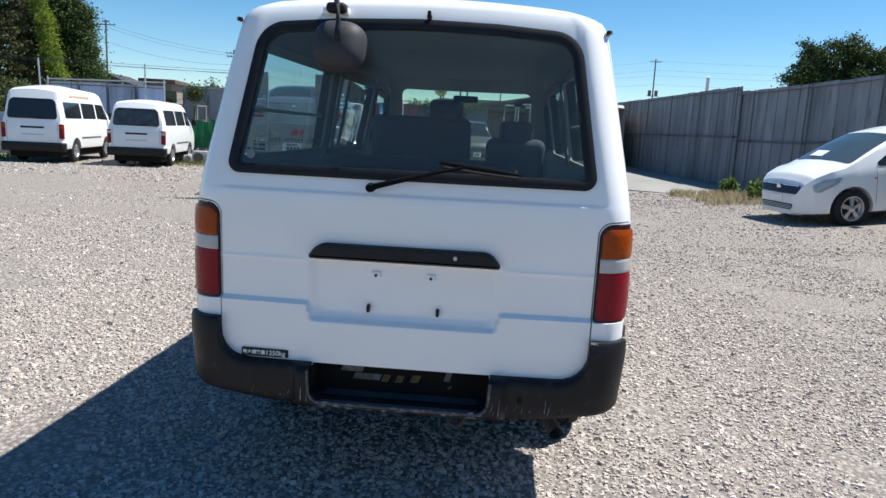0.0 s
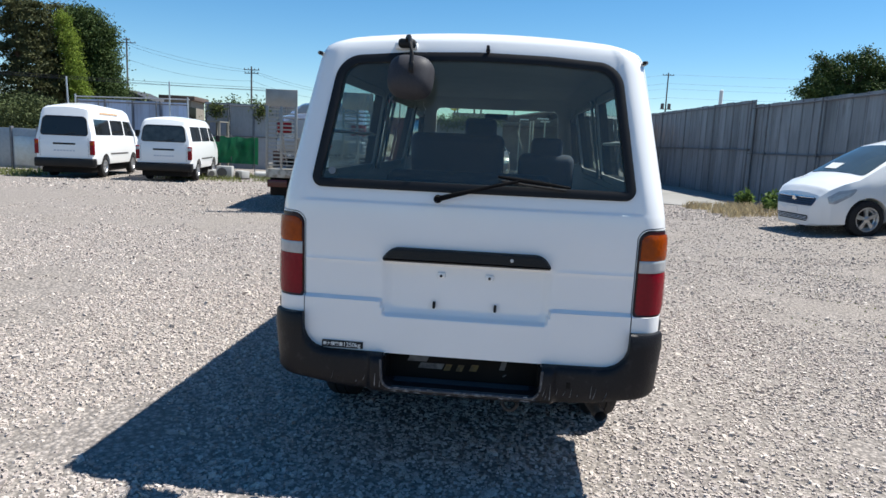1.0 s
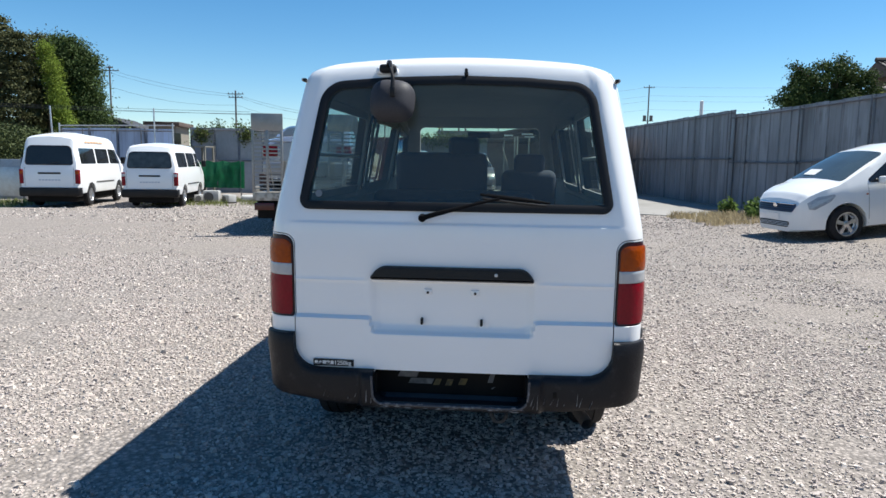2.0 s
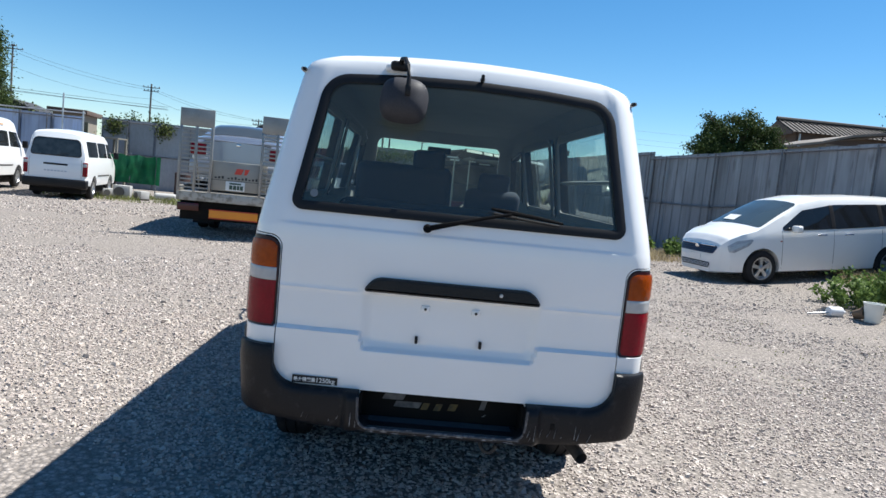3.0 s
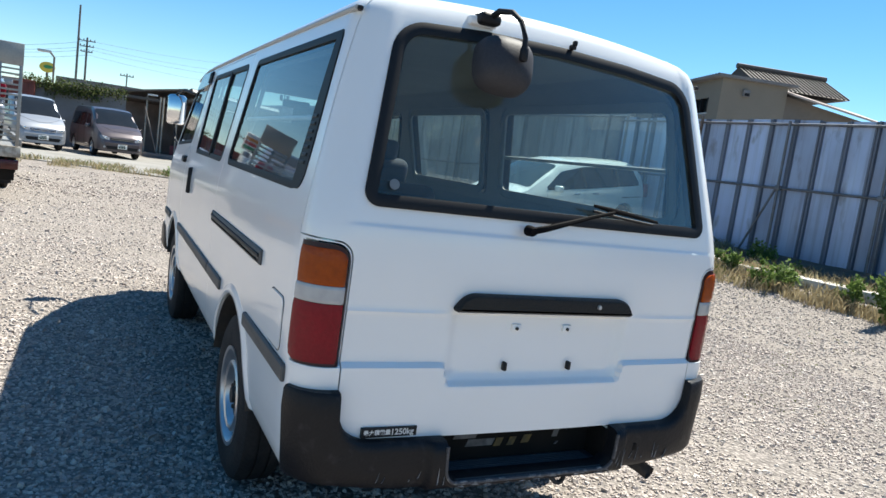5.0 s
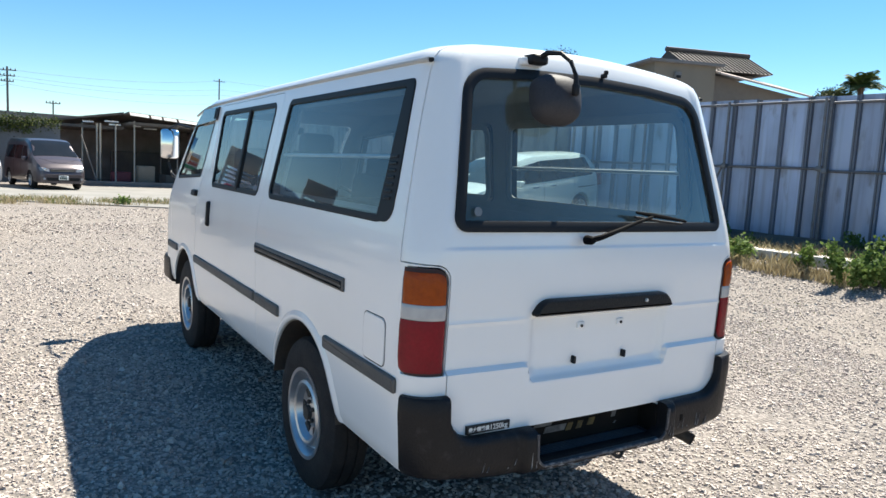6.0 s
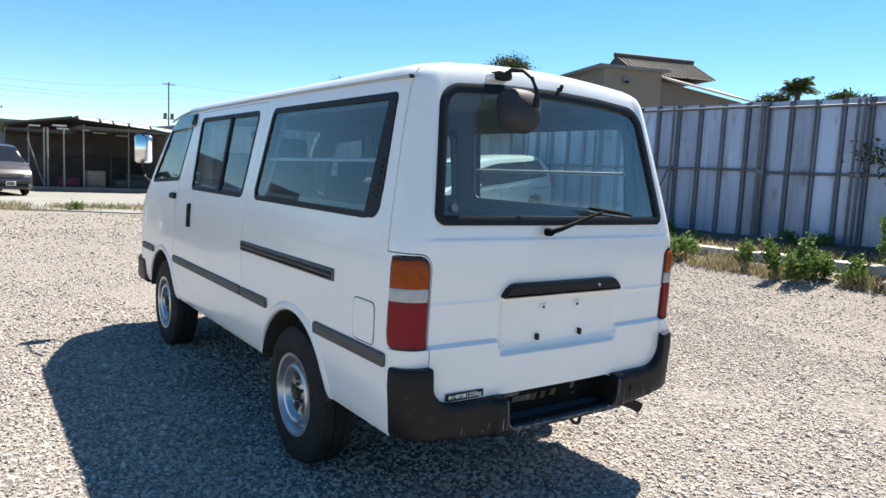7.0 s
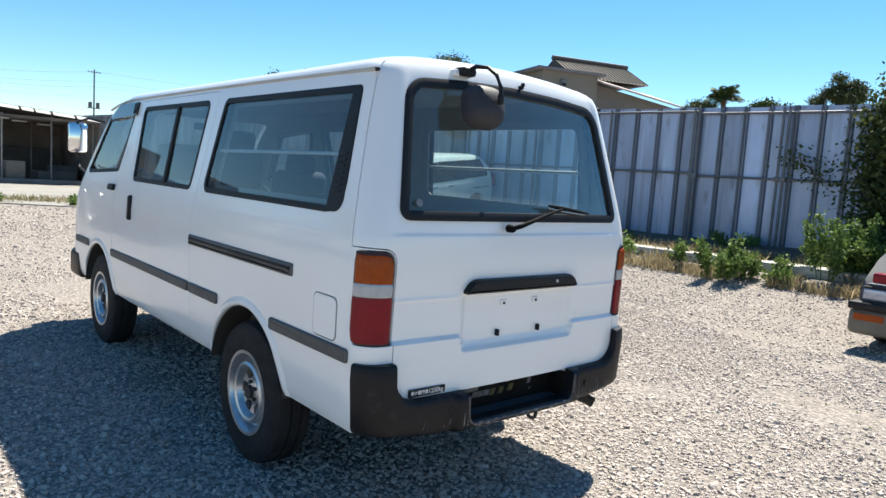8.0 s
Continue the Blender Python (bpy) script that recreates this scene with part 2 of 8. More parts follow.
def prism(poly, near, far):
    """A closed solid between near(u, v) and far(u, v)."""
    bm = bmesh.new()
    a = [bm.verts.new(near(u, v)) for u, v in poly]
    b = [bm.verts.new(far(u, v)) for u, v in poly]
    bm.faces.new(a), bm.faces.new(b[::-1])
    for k in range(len(a)):
        bm.faces.new((a[k], b[k], b[(k + 1) % len(b)], a[(k + 1) % len(a)]))
    bmesh.ops.recalc_face_normals(bm, faces=bm.faces[:])
    return bm


def carve(me, cutters, how="DIFFERENCE"):
    """A new mesh: me less, or within, each cutter."""
    for cutter in cutters:
        tool = bpy.data.meshes.new("tool")
        cutter.to_mesh(tool)
        a, b = new("carve_a", me), new("carve_b", tool)
        mod = a.modifiers.new("cut", "BOOLEAN")
        mod.operation, mod.object, mod.solver = how, b, "EXACT"
        bpy.context.view_layer.update()
        me = bpy.data.meshes.new_from_object(a.evaluated_get(bpy.context.evaluated_depsgraph_get()))
        bpy.data.objects.remove(a), bpy.data.objects.remove(b)
        bpy.data.meshes.remove(tool)
    return me


# ---- ground ----
def ground_z(x, y):
    """The lot is flat and rises gently to a low bank along the long fence."""
    bank = 0.6 * step(5.2, 10.0, x + 0.105 * (y - 9)) * (1 - step(14.5, 21.0, y)) if x > 4 else 0.0
    rise = 0.13 * step(1.5, 6.0, x) * step(4.0, 12.0, y) * (1 - step(14.5, 21.0, y))
    swell = 0.08 * step(6.0, 11.5, y) * (1 - step(15.0, 20.0, y))
    return max(bank, swell + rise * (1 - bank) + bank * 0.8)


def gravel_material():
    m, n, l, b = nodes_of("pale_gravel")
    b.inputs["Roughness"].default_value = 0.9
    b.inputs["Specular IOR Level"].default_value = 0.25
    co = n.new("ShaderNodeTexCoord").outputs["Object"]

    def noise_of(scale, detail=5):
        t = n.new("ShaderNodeTexNoise")
        t.inputs["Scale"].default_value, t.inputs["Detail"].default_value = scale, detail
        l.new(co, t.inputs["Vector"])
        return t.outputs["Fac"]

    def cells(scale, out="Color"):
        t = n.new("ShaderNodeTexVoronoi")
        t.inputs["Scale"].default_value = scale
        l.new(co, t.inputs["Vector"])
        return t.outputs[out]

    def blend(fac, a, c, kind="MIX"):
        t = n.new("ShaderNodeMixRGB")
        t.blend_type = kind
        for k, v in enumerate((fac, a, c)):
            if isinstance(v, (int, float)):
                t.inputs[k].default_value = v if k == 0 else (v, v, v, 1)
            elif isinstance(v, tuple):
                t.inputs[k].default_value = (*v, 1)
            else:
                l.new(v, t.inputs[k])
        return t.outputs[0]

    def span(v, a, c, lo=0.0, hi=1.0):
        t = n.new("ShaderNodeMapRange")
        for k, w in zip(("From Min", "From Max", "To Min", "To Max"), (a, c, lo, hi)):
            t.inputs[k].default_value = w
        l.new(v, t.inputs["Value"])
        return t.outputs[0]

    grey = n.new("ShaderNodeRGBToBW")
    l.new(cells(34.0), grey.inputs[0])
    stone = blend(span(grey.outputs[0], 0.1, 0.9), (0.240, 0.214, 0.197), (0.465, 0.411, 0.374))
    tone = blend(span(noise_of(1.1), 0.38, 0.66, 0.0, 0.75), stone, (0.340, 0.300, 0.266))
    tone = blend(span(noise_of(0.22, 3), 0.5, 0.7, 0.0, 0.6), tone, (0.360, 0.322, 0.288))
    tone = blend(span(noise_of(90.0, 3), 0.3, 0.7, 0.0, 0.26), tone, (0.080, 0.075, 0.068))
    # cell edges darkened: the shade in the gaps between stones is painted in
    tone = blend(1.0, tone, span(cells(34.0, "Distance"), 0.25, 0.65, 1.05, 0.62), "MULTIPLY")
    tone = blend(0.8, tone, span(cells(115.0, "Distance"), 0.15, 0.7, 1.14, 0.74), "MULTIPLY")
    l.new(tone, b.inputs["Base Color"])
    relief = n.new("ShaderNodeBump")
    relief.inputs["Strength"].default_value, relief.inputs["Distance"].default_value = 0.7, 0.02
    l.new(cells(34.0, "Distance"), relief.inputs["Height"])
    relief.invert = True
    l.new(relief.outputs["Normal"], b.inputs["Normal"])
    return m


GRAVEL = gravel_material()


def build_ground():
    def axis(c):
        near = np.arange(-14, 26.01, 0.4) if c else np.arange(-16, 16.01, 0.4)
        far = np.geomspace(1, 900, 22)
        return np.concatenate([near[0] - far[::-1], near, near[-1] + far])

    xs, ys = axis(0), axis(1)
    co = [(x, y, ground_z(x, y)) for y in ys for x in xs]
    w = len(xs)
    faces = [(j * w + i, j * w + i + 1, (j + 1) * w + i + 1, (j + 1) * w + i) for j in range(len(ys) - 1) for i in range(w - 1)]
    me = bpy.data.meshes.new("ground")
    me.from_pydata(co, [], faces)
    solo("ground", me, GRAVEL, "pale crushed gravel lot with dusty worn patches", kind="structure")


build_ground()

CONCRETE = surface("pale_concrete", (0.50, 0.48, 0.44), 0.85, other=(0.36, 0.34, 0.31), scale=0.8, mix=0.8, fine=0.25, bump=0.3, bump_scale=40)


def flat_slab(name, poly, z, thick, material, label):
    bm = prism(poly, lambda u, v: Vector((u, v, z)), lambda u, v: Vector((u, v, z - thick)))
    return solo(name, bm, material, label, kind="structure")


flat_slab("road", [(-9.0, 26.8), (-4, 24.0), (1.6, 21.1), (5.4, 19.3), (7.6, 21.5), (7.0, 30), (4.5, 33), (-9, 33)], 0.03, 0.2, surface("worn_road_concrete", (0.25, 0.24, 0.225), 0.9, other=(0.17, 0.165, 0.15), scale=0.7, mix=0.9, fine=0.25, bump=0.3, bump_scale=40), "pale worn concrete road strip along the lot")

# ---- fences ----


def zinc(name, base, stain, grime_streak, rough, metal, vary):
    """Weathered zinc sheet: cloudy stains, grime and painted upright reflections, each sheet in a tone of its own."""
    m, n, l, b = nodes_of(name)
    b.inputs["Metallic"].default_value = metal
    co = n.new("ShaderNodeTexCoord").outputs["Object"]

    def cloud(scale, lo, hi, top, stretch=(1, 1, 1)):
        place, tex, ramp = n.new("ShaderNodeMapping"), n.new("ShaderNodeTexNoise"), n.new("ShaderNodeMapRange")
        place.inputs["Scale"].default_value = stretch
        info = n.new("ShaderNodeObjectInfo")
        shift = n.new("ShaderNodeVectorMath")
        shift.operation = "SCALE"
        shift.inputs[0].default_value = (37.0, 11.0, 53.0)
        l.new(info.outputs["Random"], shift.inputs["Scale"]), l.new(shift.outputs[0], place.inputs["Location"])
        tex.inputs["Scale"].default_value, tex.inputs["Detail"].default_value = scale, 6
        ramp.inputs["From Min"].default_value, ramp.inputs["From Max"].default_value, ramp.inputs["To Max"].default_value = lo, hi, top
        l.new(co, place.inputs["Vector"]), l.new(place.outputs[0], tex.inputs["Vector"]), l.new(tex.outputs["Fac"], ramp.inputs["Value"])
        return ramp.outputs[0]

    def blend(fac, a, c, kind="MIX"):
        t = n.new("ShaderNodeMixRGB")
        t.blend_type = kind
        for k, v in enumerate((fac, a, c)):
            if isinstance(v, tuple):
                t.inputs[k].default_value = (*v, 1)
            elif isinstance(v, float):
                t.inputs[k].default_value = v
            else:
                l.new(v, t.inputs[k])
        return t.outputs[0]

    tone = blend(cloud(2.2, 0.40, 0.66, 0.85), base, stain)
    # upright streaks: the zinc's reflections put into the colour, in the grime's tone
    tone = blend(cloud(6.0, 0.50, 0.70, 0.38, (2.2, 2.2, 0.16)), tone, grime_streak)
    tone = blend(cloud(5.0, 0.60, 0.72, 0.7, (1, 1, 0.8)), tone, grime_streak)
    info, span = n.new("ShaderNodeObjectInfo"), n.new("ShaderNodeMapRange")
    span.inputs["To Min"].default_value, span.inputs["To Max"].default_value = 1 - vary, 1 + vary
    l.new(info.outputs["Random"], span.inputs["Value"])
    l.new(blend(1.0, tone, span.outputs[0], "MULTIPLY"), b.inputs["Base Color"])
    gloss = n.new("ShaderNodeMapRange")
    gloss.inputs["To Min"].default_value, gloss.inputs["To Max"].default_value = rough - 0.08, rough + 0.2
    l.new(cloud(9.0, 0.3, 0.7, 1.0, (1, 1, 0.3)), gloss.inputs["Value"]), l.new(gloss.outputs[0], b.inputs["Roughness"])
    relief = n.new("ShaderNodeBump")
    relief.inputs["Strength"].default_value, relief.inputs["Distance"].default_value = 0.25, 0.02
    l.new(cloud(3.0, 0.0, 1.0, 1.0), relief.inputs["Height"]), l.new(relief.outputs["Normal"], b.inputs["Normal"])
    return m


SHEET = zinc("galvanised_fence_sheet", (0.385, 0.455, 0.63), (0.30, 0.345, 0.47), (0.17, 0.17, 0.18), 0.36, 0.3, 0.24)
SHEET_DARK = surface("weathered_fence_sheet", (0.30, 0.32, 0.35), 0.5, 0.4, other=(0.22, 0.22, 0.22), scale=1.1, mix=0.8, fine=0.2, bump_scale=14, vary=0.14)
# darker than the pans: the shade on the ribs is put into their colour
FLANGE = surface("shaded_steel_flange", (0.145, 0.165, 0.21), 0.55, 0.25, other=(0.105, 0.115, 0.145), scale=3, mix=0.7, vary=0.15, fine=0.1)
WEATHERED = zinc("dull_zinc_fence_sheet", (0.27, 0.275, 0.30), (0.175, 0.178, 0.195), (0.115, 0.11, 0.115), 0.46, 0.25, 0.16)
WEATHERED_RIB = zinc("dull_zinc_rib", (0.26, 0.265, 0.29), (0.17, 0.172, 0.19), (0.11, 0.105, 0.11), 0.48, 0.25, 0.24)
POST = surface("scaffold_pipe", (0.17, 0.18, 0.20), 0.55, 0.5, other=(0.12, 0.095, 0.08), scale=9, mix=0.7)


def panel_mesh(name, width, height, material, flange, depth=0.055):
    """A folded steel hoarding sheet: flat pan with two folded ribs at its edges."""
    bm = bmesh.new()
    shape = [(0.0, 0.0), (0.008, depth), (0.042, depth), (0.052, 0.0), (width * 0.5, -0.1 * depth), (width - 0.046, 0.0), (width - 0.036, depth * 0.73), (width - 0.006, depth * 0.73), (width, 0.0)]
    rows = []
    for x, d in shape:
        rows.append([bm.verts.new((x, -d, z)) for z in (0.0, height * 0.5, height)])
    for i, (a, b) in enumerate(zip(rows, rows[1:])):
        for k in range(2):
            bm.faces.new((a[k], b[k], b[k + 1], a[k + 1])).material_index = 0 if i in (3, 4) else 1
    bmesh.ops.recalc_face_normals(bm, faces=bm.faces[:])
    bmesh.ops.solidify(bm, geom=bm.faces[:], thickness=0.004)
    me = bpy.data.meshes.new(name)
    me.materials.append(material), me.materials.append(flange)
    bm.to_mesh(me)
    bm.free()
    return finish(me, material, 20)


def panel_fence(name, a, b, z0, z1, pitch, material, label, brace=3.0, rails=(0.5, 0.965), side=1, flange=None, posts=()):
    """A run of hoarding sheets from a to b with pipes behind them; side 1: the pipes stand on the camera's side."""
    a, b = Vector((*a, 0)), Vector((*b, 0))
    d = (b - a).normalized()
    length = (b - a).length
    fence = thing(name, Matrix.Translation(a) @ pose(0, 0, 0, 0, 0, math.degrees(math.atan2(d.y, d.x))), label, "fence", kind="structure")
    n = max(1, round(length / pitch))
    pitch = length / n
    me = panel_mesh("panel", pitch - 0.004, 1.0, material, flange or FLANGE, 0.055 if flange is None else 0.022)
    rng = random.Random(len(name) + n)
    for k in range(n):
        p = a + d * (k * pitch)
        base = z0(p.x, p.y)
        ob = new("panel", me)
        ob.parent = fence
        ob.matrix_basis = Matrix.Translation((k * pitch, rng.uniform(-0.008, 0.008), base)) @ Matrix.Diagonal((1, 1, z1(p.x, p.y) - base + rng.uniform(-0.015, 0.015), 1))
    for f in rails:
        pts = []
        for k in sorted({*range(0, n + 1, 2), n}):
            p = a + d * (k * pitch)
            pts.append((k * pitch, -0.085 * side, z0(p.x, p.y) * (1 - f) + z1(p.x, p.y) * f))
        part("rail", tube(pts, 0.024), POST, fence)
    for k in posts or np.arange(brace * 0.4, length, brace):
        k = float(k)
        p = a + d * k
        base, top = z0(p.x, p.y), z1(p.x, p.y)
        part("post", tube([(k, -0.13 * side, base - 0.25), (k, -0.13 * side, top - 0.03)], 0.026), POST, fence)
        part("clamp", box(k - 0.05, k + 0.05, -0.17 * side, -0.07 * side, base + (top - base) * rails[0] - 0.045, base + (top - base) * rails[0] + 0.045, 0.015), POST, fence)
    return fence


# the long fence along the lot, pipes on the lot's side
panel_fence("fence", (8.118, 24.72), (9.292, 13.385), lambda x, y: ground_z(x, y) - 0.02, lambda x, y: 3.24, 0.62, WEATHERED, "weathered grey steel sheet fence with pipe rails", 3.2, rails=(0.49, 0.965), flange=WEATHERED_RIB)
NEAR_A, NEAR_D = Vector((9.292, 13.385)), Vector((2.608, -24.885)).normalized()
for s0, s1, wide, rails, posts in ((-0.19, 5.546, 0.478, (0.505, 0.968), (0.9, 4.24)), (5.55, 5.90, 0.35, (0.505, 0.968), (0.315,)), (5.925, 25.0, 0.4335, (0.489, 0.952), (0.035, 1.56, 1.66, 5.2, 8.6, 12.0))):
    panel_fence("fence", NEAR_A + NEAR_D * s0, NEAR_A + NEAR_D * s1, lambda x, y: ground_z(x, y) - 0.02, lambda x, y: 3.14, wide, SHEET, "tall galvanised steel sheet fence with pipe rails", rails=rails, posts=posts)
panel_fence("fence", (5.98, 45.0), (8.10, 24.55), lambda x, y: ground_z(x, y) - 0.02, lambda x, y: 3.42, 0.62, WEATHERED, "weathered grey steel sheet fence along the lot", 3.2, rails=(0.5, 0.965), flange=WEATHERED_RIB)
rusty = surface("rusty_pipe", (0.10, 0.055, 0.035), 0.8, 0.2, other=(0.20, 0.19, 0.18), scale=7, mix=0.8)
p, q = NEAR_A + NEAR_D * 2.15, NEAR_A + NEAR_D * 4.05
stay = thing("fence_stay", Matrix.Translation((p.x - 0.14, p.y, 0)), "rusty pipe stay bolted to the steel fence", "stay")
part("rusty_post", tube([(0, 0, 0.2), (0, 0, 3.18)], 0.03), rusty, stay)
part("cap", tube([(0, 0, 3.18), (0, 0, 3.22)], 0.036), POST, stay)
stay = thing("fence_stay", Matrix.Translation((q.x - 0.13, q.y, 0)), "slanting pipe stay before the steel fence", "stay")
part("slanting_pipe", tube([(0.0, 0.0, 1.92), (-0.07, 0.62, 0.45)], 0.022), POST, stay)
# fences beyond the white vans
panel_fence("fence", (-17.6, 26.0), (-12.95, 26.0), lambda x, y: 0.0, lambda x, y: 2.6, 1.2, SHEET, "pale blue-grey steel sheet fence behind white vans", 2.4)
panel_fence("fence", (-13.2, 28.0), (-7.4, 29.4), lambda x, y: 0.0, lambda x, y: 2.75, 0.95, SHEET_DARK, "weathered grey steel sheet fence beyond a truck", 2.4)


scaffold_pipes = thing("scaffold", pose(0, 25.8, 0), "thin steel scaffold pipes standing before a pale fence", "scaffold")
for x, top, lean in ((-17.85, 3.44, -0.06), (-17.56, 2.78, 0.0), (-13.64, 3.38, 0.0), (-12.90, 2.80, 0.0)):
    part("pipe_post", tube([(x - lean, 0, -0.1), (x + lean, 0, top)], 0.03), GALVANISED, scaffold_pipes)
part("pipe_rail", tube([(-17.6, 0.06, 2.68), (-12.86, 0.06, 2.72)], 0.025), GALVANISED, scaffold_pipes)

# ---- the white van ----
VAN = Matrix.Translation((-0.327, 2.452, -0.006))
VAN_W = [(0.44, 0.81), (0.5, 0.832), (0.6, 0.842), (0.9, 0.845), (1.12, 0.843), (1.22, 0.836), (1.30, 0.823), (1.5, 0.787), (1.7, 0.752), (1.84, 0.726), (1.88, 0.717), (1.91, 0.706)]
VAN_REAR = [(0.44, 0.05), (0.55, 0.034), (0.818, 0.030), (0.833, 0.048), (1.12, 0.038), (1.22, 0.041), (1.30, 0.053), (1.38, 0.070), (1.5, 0.098), (1.7, 0.147), (1.84, 0.182), (1.88, 0.192), (1.91, 0.202)]
VAN_FRONT = [(0.44, 4.53), (0.7, 4.58), (1.0, 4.56), (1.14, 4.51), (1.5, 4.235), (1.7, 4.045), (1.79, 3.93), (1.85, 3.81), (1.885, 3.69), (1.91, 3.54)]
AXLES = (1.09, 3.745)
HUB = 0.352
VAN_CORNER = [(0.44, 0.10), (1.2, 0.115), (1.91, 0.125)]
ROOF_STEPS = [(1.919, 0.009), (1.928, 0.026), (1.936, 0.054), (1.942, 0.094), (1.947, 0.16), (1.953, 0.26), (1.958, 0.40), (1.961, 0.58)]


def van_dent(x, z):
    """The pressed recess for the number plate on the tailgate: how far it goes in."""
    dx, dz, r = 0.372 - abs(x), z - 0.752, 0.07
    edge = r - math.hypot(r - dx, r - dz) if 0 < dx < r and 0 < dz < r else min(dx, dz)
    return 0.017 * step(1.0, 0.985, z) * step(0.0, 0.048, edge)


def van_rear(x, z):
    drop = 0.064 * step(0.372, 0.345, abs(x)) * step(0.95, 0.87, z)
    crease = 0.005 * step(1.244, 1.256, z) * step(0.735, 0.69, abs(x)) - 0.0035 * max(0, 1 - abs(z - 0.992) / 0.011) * step(0.36, 0.40, abs(x))
    return lerp(VAN_REAR, z + drop) + 0.022 * (x / 0.8) ** 2 + van_dent(x, z) + crease


REAR_COLUMNS = sorted(set([round(-1 + k / 30, 4) for k in range(61)] + [s * round(0.40 + 0.0125 * k, 4) for k in range(12) for s in (-1, 1)]))


def van_ring(z, shrink=0.0, thick=0.0):
    """The outline of the body at a height, with the same count of points at every height."""
    zz = min(z, 1.91)
    w, y1, r = lerp(VAN_W, zz) - shrink * 1.15 - thick, lerp(VAN_FRONT, zz) - shrink * 1.2 - thick, max(0.05, lerp(VAN_CORNER, zz) - thick)
    off = shrink * 0.9 + thick
    pts = []
    for f in REAR_COLUMNS:
        x = (w - r) * f
        pts.append((x, (van_rear(x, zz) if not thick else lerp(VAN_REAR, zz) + 0.022 * (x / 0.8) ** 2) + off, z))
    y0 = lerp(VAN_REAR, zz) + 0.022 * ((w - r) / 0.8) ** 2 + off
    for k in range(1, 9):
        a = -math.pi / 2 + math.pi / 2 * k / 9
        pts.append((w - r + r * math.cos(a), y0 + r + r * math.sin(a), z))
    for k in range(61):
        pts.append((w, y0 + r + (y1 - r - y0 - r) * k / 60, z))
    for k in range(1, 9):
        a = math.pi / 2 * k / 9
        pts.append((w - r + r * math.cos(a), y1 - r + r * math.sin(a), z))
    for k in range(21):
        pts.append(((w - r) * (1 - k / 10), y1 + 0.05 * (1 - (1 - k / 10) ** 2), z))
    for k in range(1, 9):
        a = math.pi / 2 + math.pi / 2 * k / 9
        pts.append((-(w - r) + r * math.cos(a), y1 - r + r * math.sin(a), z))
    for k in range(61):
        pts.append((-w, y1 - r + (y0 + r - y1 + r) * k / 60, z))
    for k in range(1, 9):
        a = math.pi + math.pi / 2 * k / 9
        pts.append((-(w - r) + r * math.cos(a), y0 + r + r * math.sin(a), z))
    arch = 0.052 * step(1.895, 1.945, z)
    pts = [(x, y, v + arch * (1 - (x / 0.75) ** 2)) for x, y, v in pts]
    return pts


def skin(levels, bm):
    rings = [[bm.verts.new(p) for p in ring] for ring in levels]
    n = len(rings[0])
    for a, b in zip(rings, rings[1:]):
        for k in range(n):
            bm.faces.new((a[k], a[(k + 1) % n], b[(k + 1) % n], b[k]))
    bm.faces.new(rings[0][::-1]), bm.faces.new(rings[-1])
    return bm


def van_shell():
    zs = sorted(set([0.46, 0.48, 0.5, 0.53, 0.56, 0.6, 0.65, 0.7, 0.74, 0.76, 0.97, 0.98, 0.986, 0.992, 0.998, 1.004, 1.015] + [round(0.76 + 0.005 * k, 3) for k in range(18)] + [round(0.735 + 0.005 * k, 3) for k in range(6)] + [0.776, 0.791, 0.818, 0.833, 0.86, 0.875, 0.89, 0.91, 0.93, 0.95] + [round(1.04 + 0.04 * k, 2) for k in range(22)] + [1.236, 1.244, 1.247, 1.250, 1.253, 1.256, 1.262] + [1.90]))
    bm = skin([van_ring(z) for z in zs] + [van_ring(z, s) for z, s in ROOF_STEPS], bmesh.new())
    inner = skin([van_ring(z, 0, 0.035) for z in (0.54, 0.6, 0.8, 1.0, 1.2, 1.3, 1.4, 1.5, 1.6, 1.7, 1.8, 1.86)] + [van_ring(z - 0.02, s, 0.035) for z, s in ROOF_STEPS[1:6]], bmesh.new())
    bmesh.ops.reverse_faces(inner, faces=inner.faces[:])
    for f in inner.faces:
        f.material_index = 1
    join(bm, inner)
    me = bpy.data.meshes.new("shell")
    bm.to_mesh(me)
    bm.free()
    me.materials.append(WHITE_PAINT), me.materials.append(LINER)
    return me


def on_rear(x, z, out=0.0):
    return Vector((x, lerp(VAN_REAR, z) + 0.022 * (x / 0.8) ** 2 - out, z))


def on_side(s):
    """A place on the side s (-1 or 1): u along the van, v up."""
    def place(u, v, out=0.0):
        return Vector((s * (lerp(VAN_W, v) + out), u, v))
    return place


LAMP_X = 0.716
GATE = rounded([(-0.708, 0.588), (0.708, 0.588), (0.708, 1.192), (0.85, 1.198), (0.80, 1.45), (0.72, 1.998), (-0.72, 1.998), (-0.80, 1.45), (-0.85, 1.198), (-0.708, 1.192)], [0.11, 0.11, 0.05, 0.005, 0.01, 0.02, 0.02, 0.01, 0.005, 0.05], 6)
REAR_WINDOW = dense(rounded([(-0.695, 1.305), (0.695, 1.305), (0.605, 1.870), (0.30, 1.894), (0.0, 1.902), (-0.30, 1.894), (-0.605, 1.870)], [0.045, 0.045, 0.12, 0.4, 0.4, 0.4, 0.12], 8))
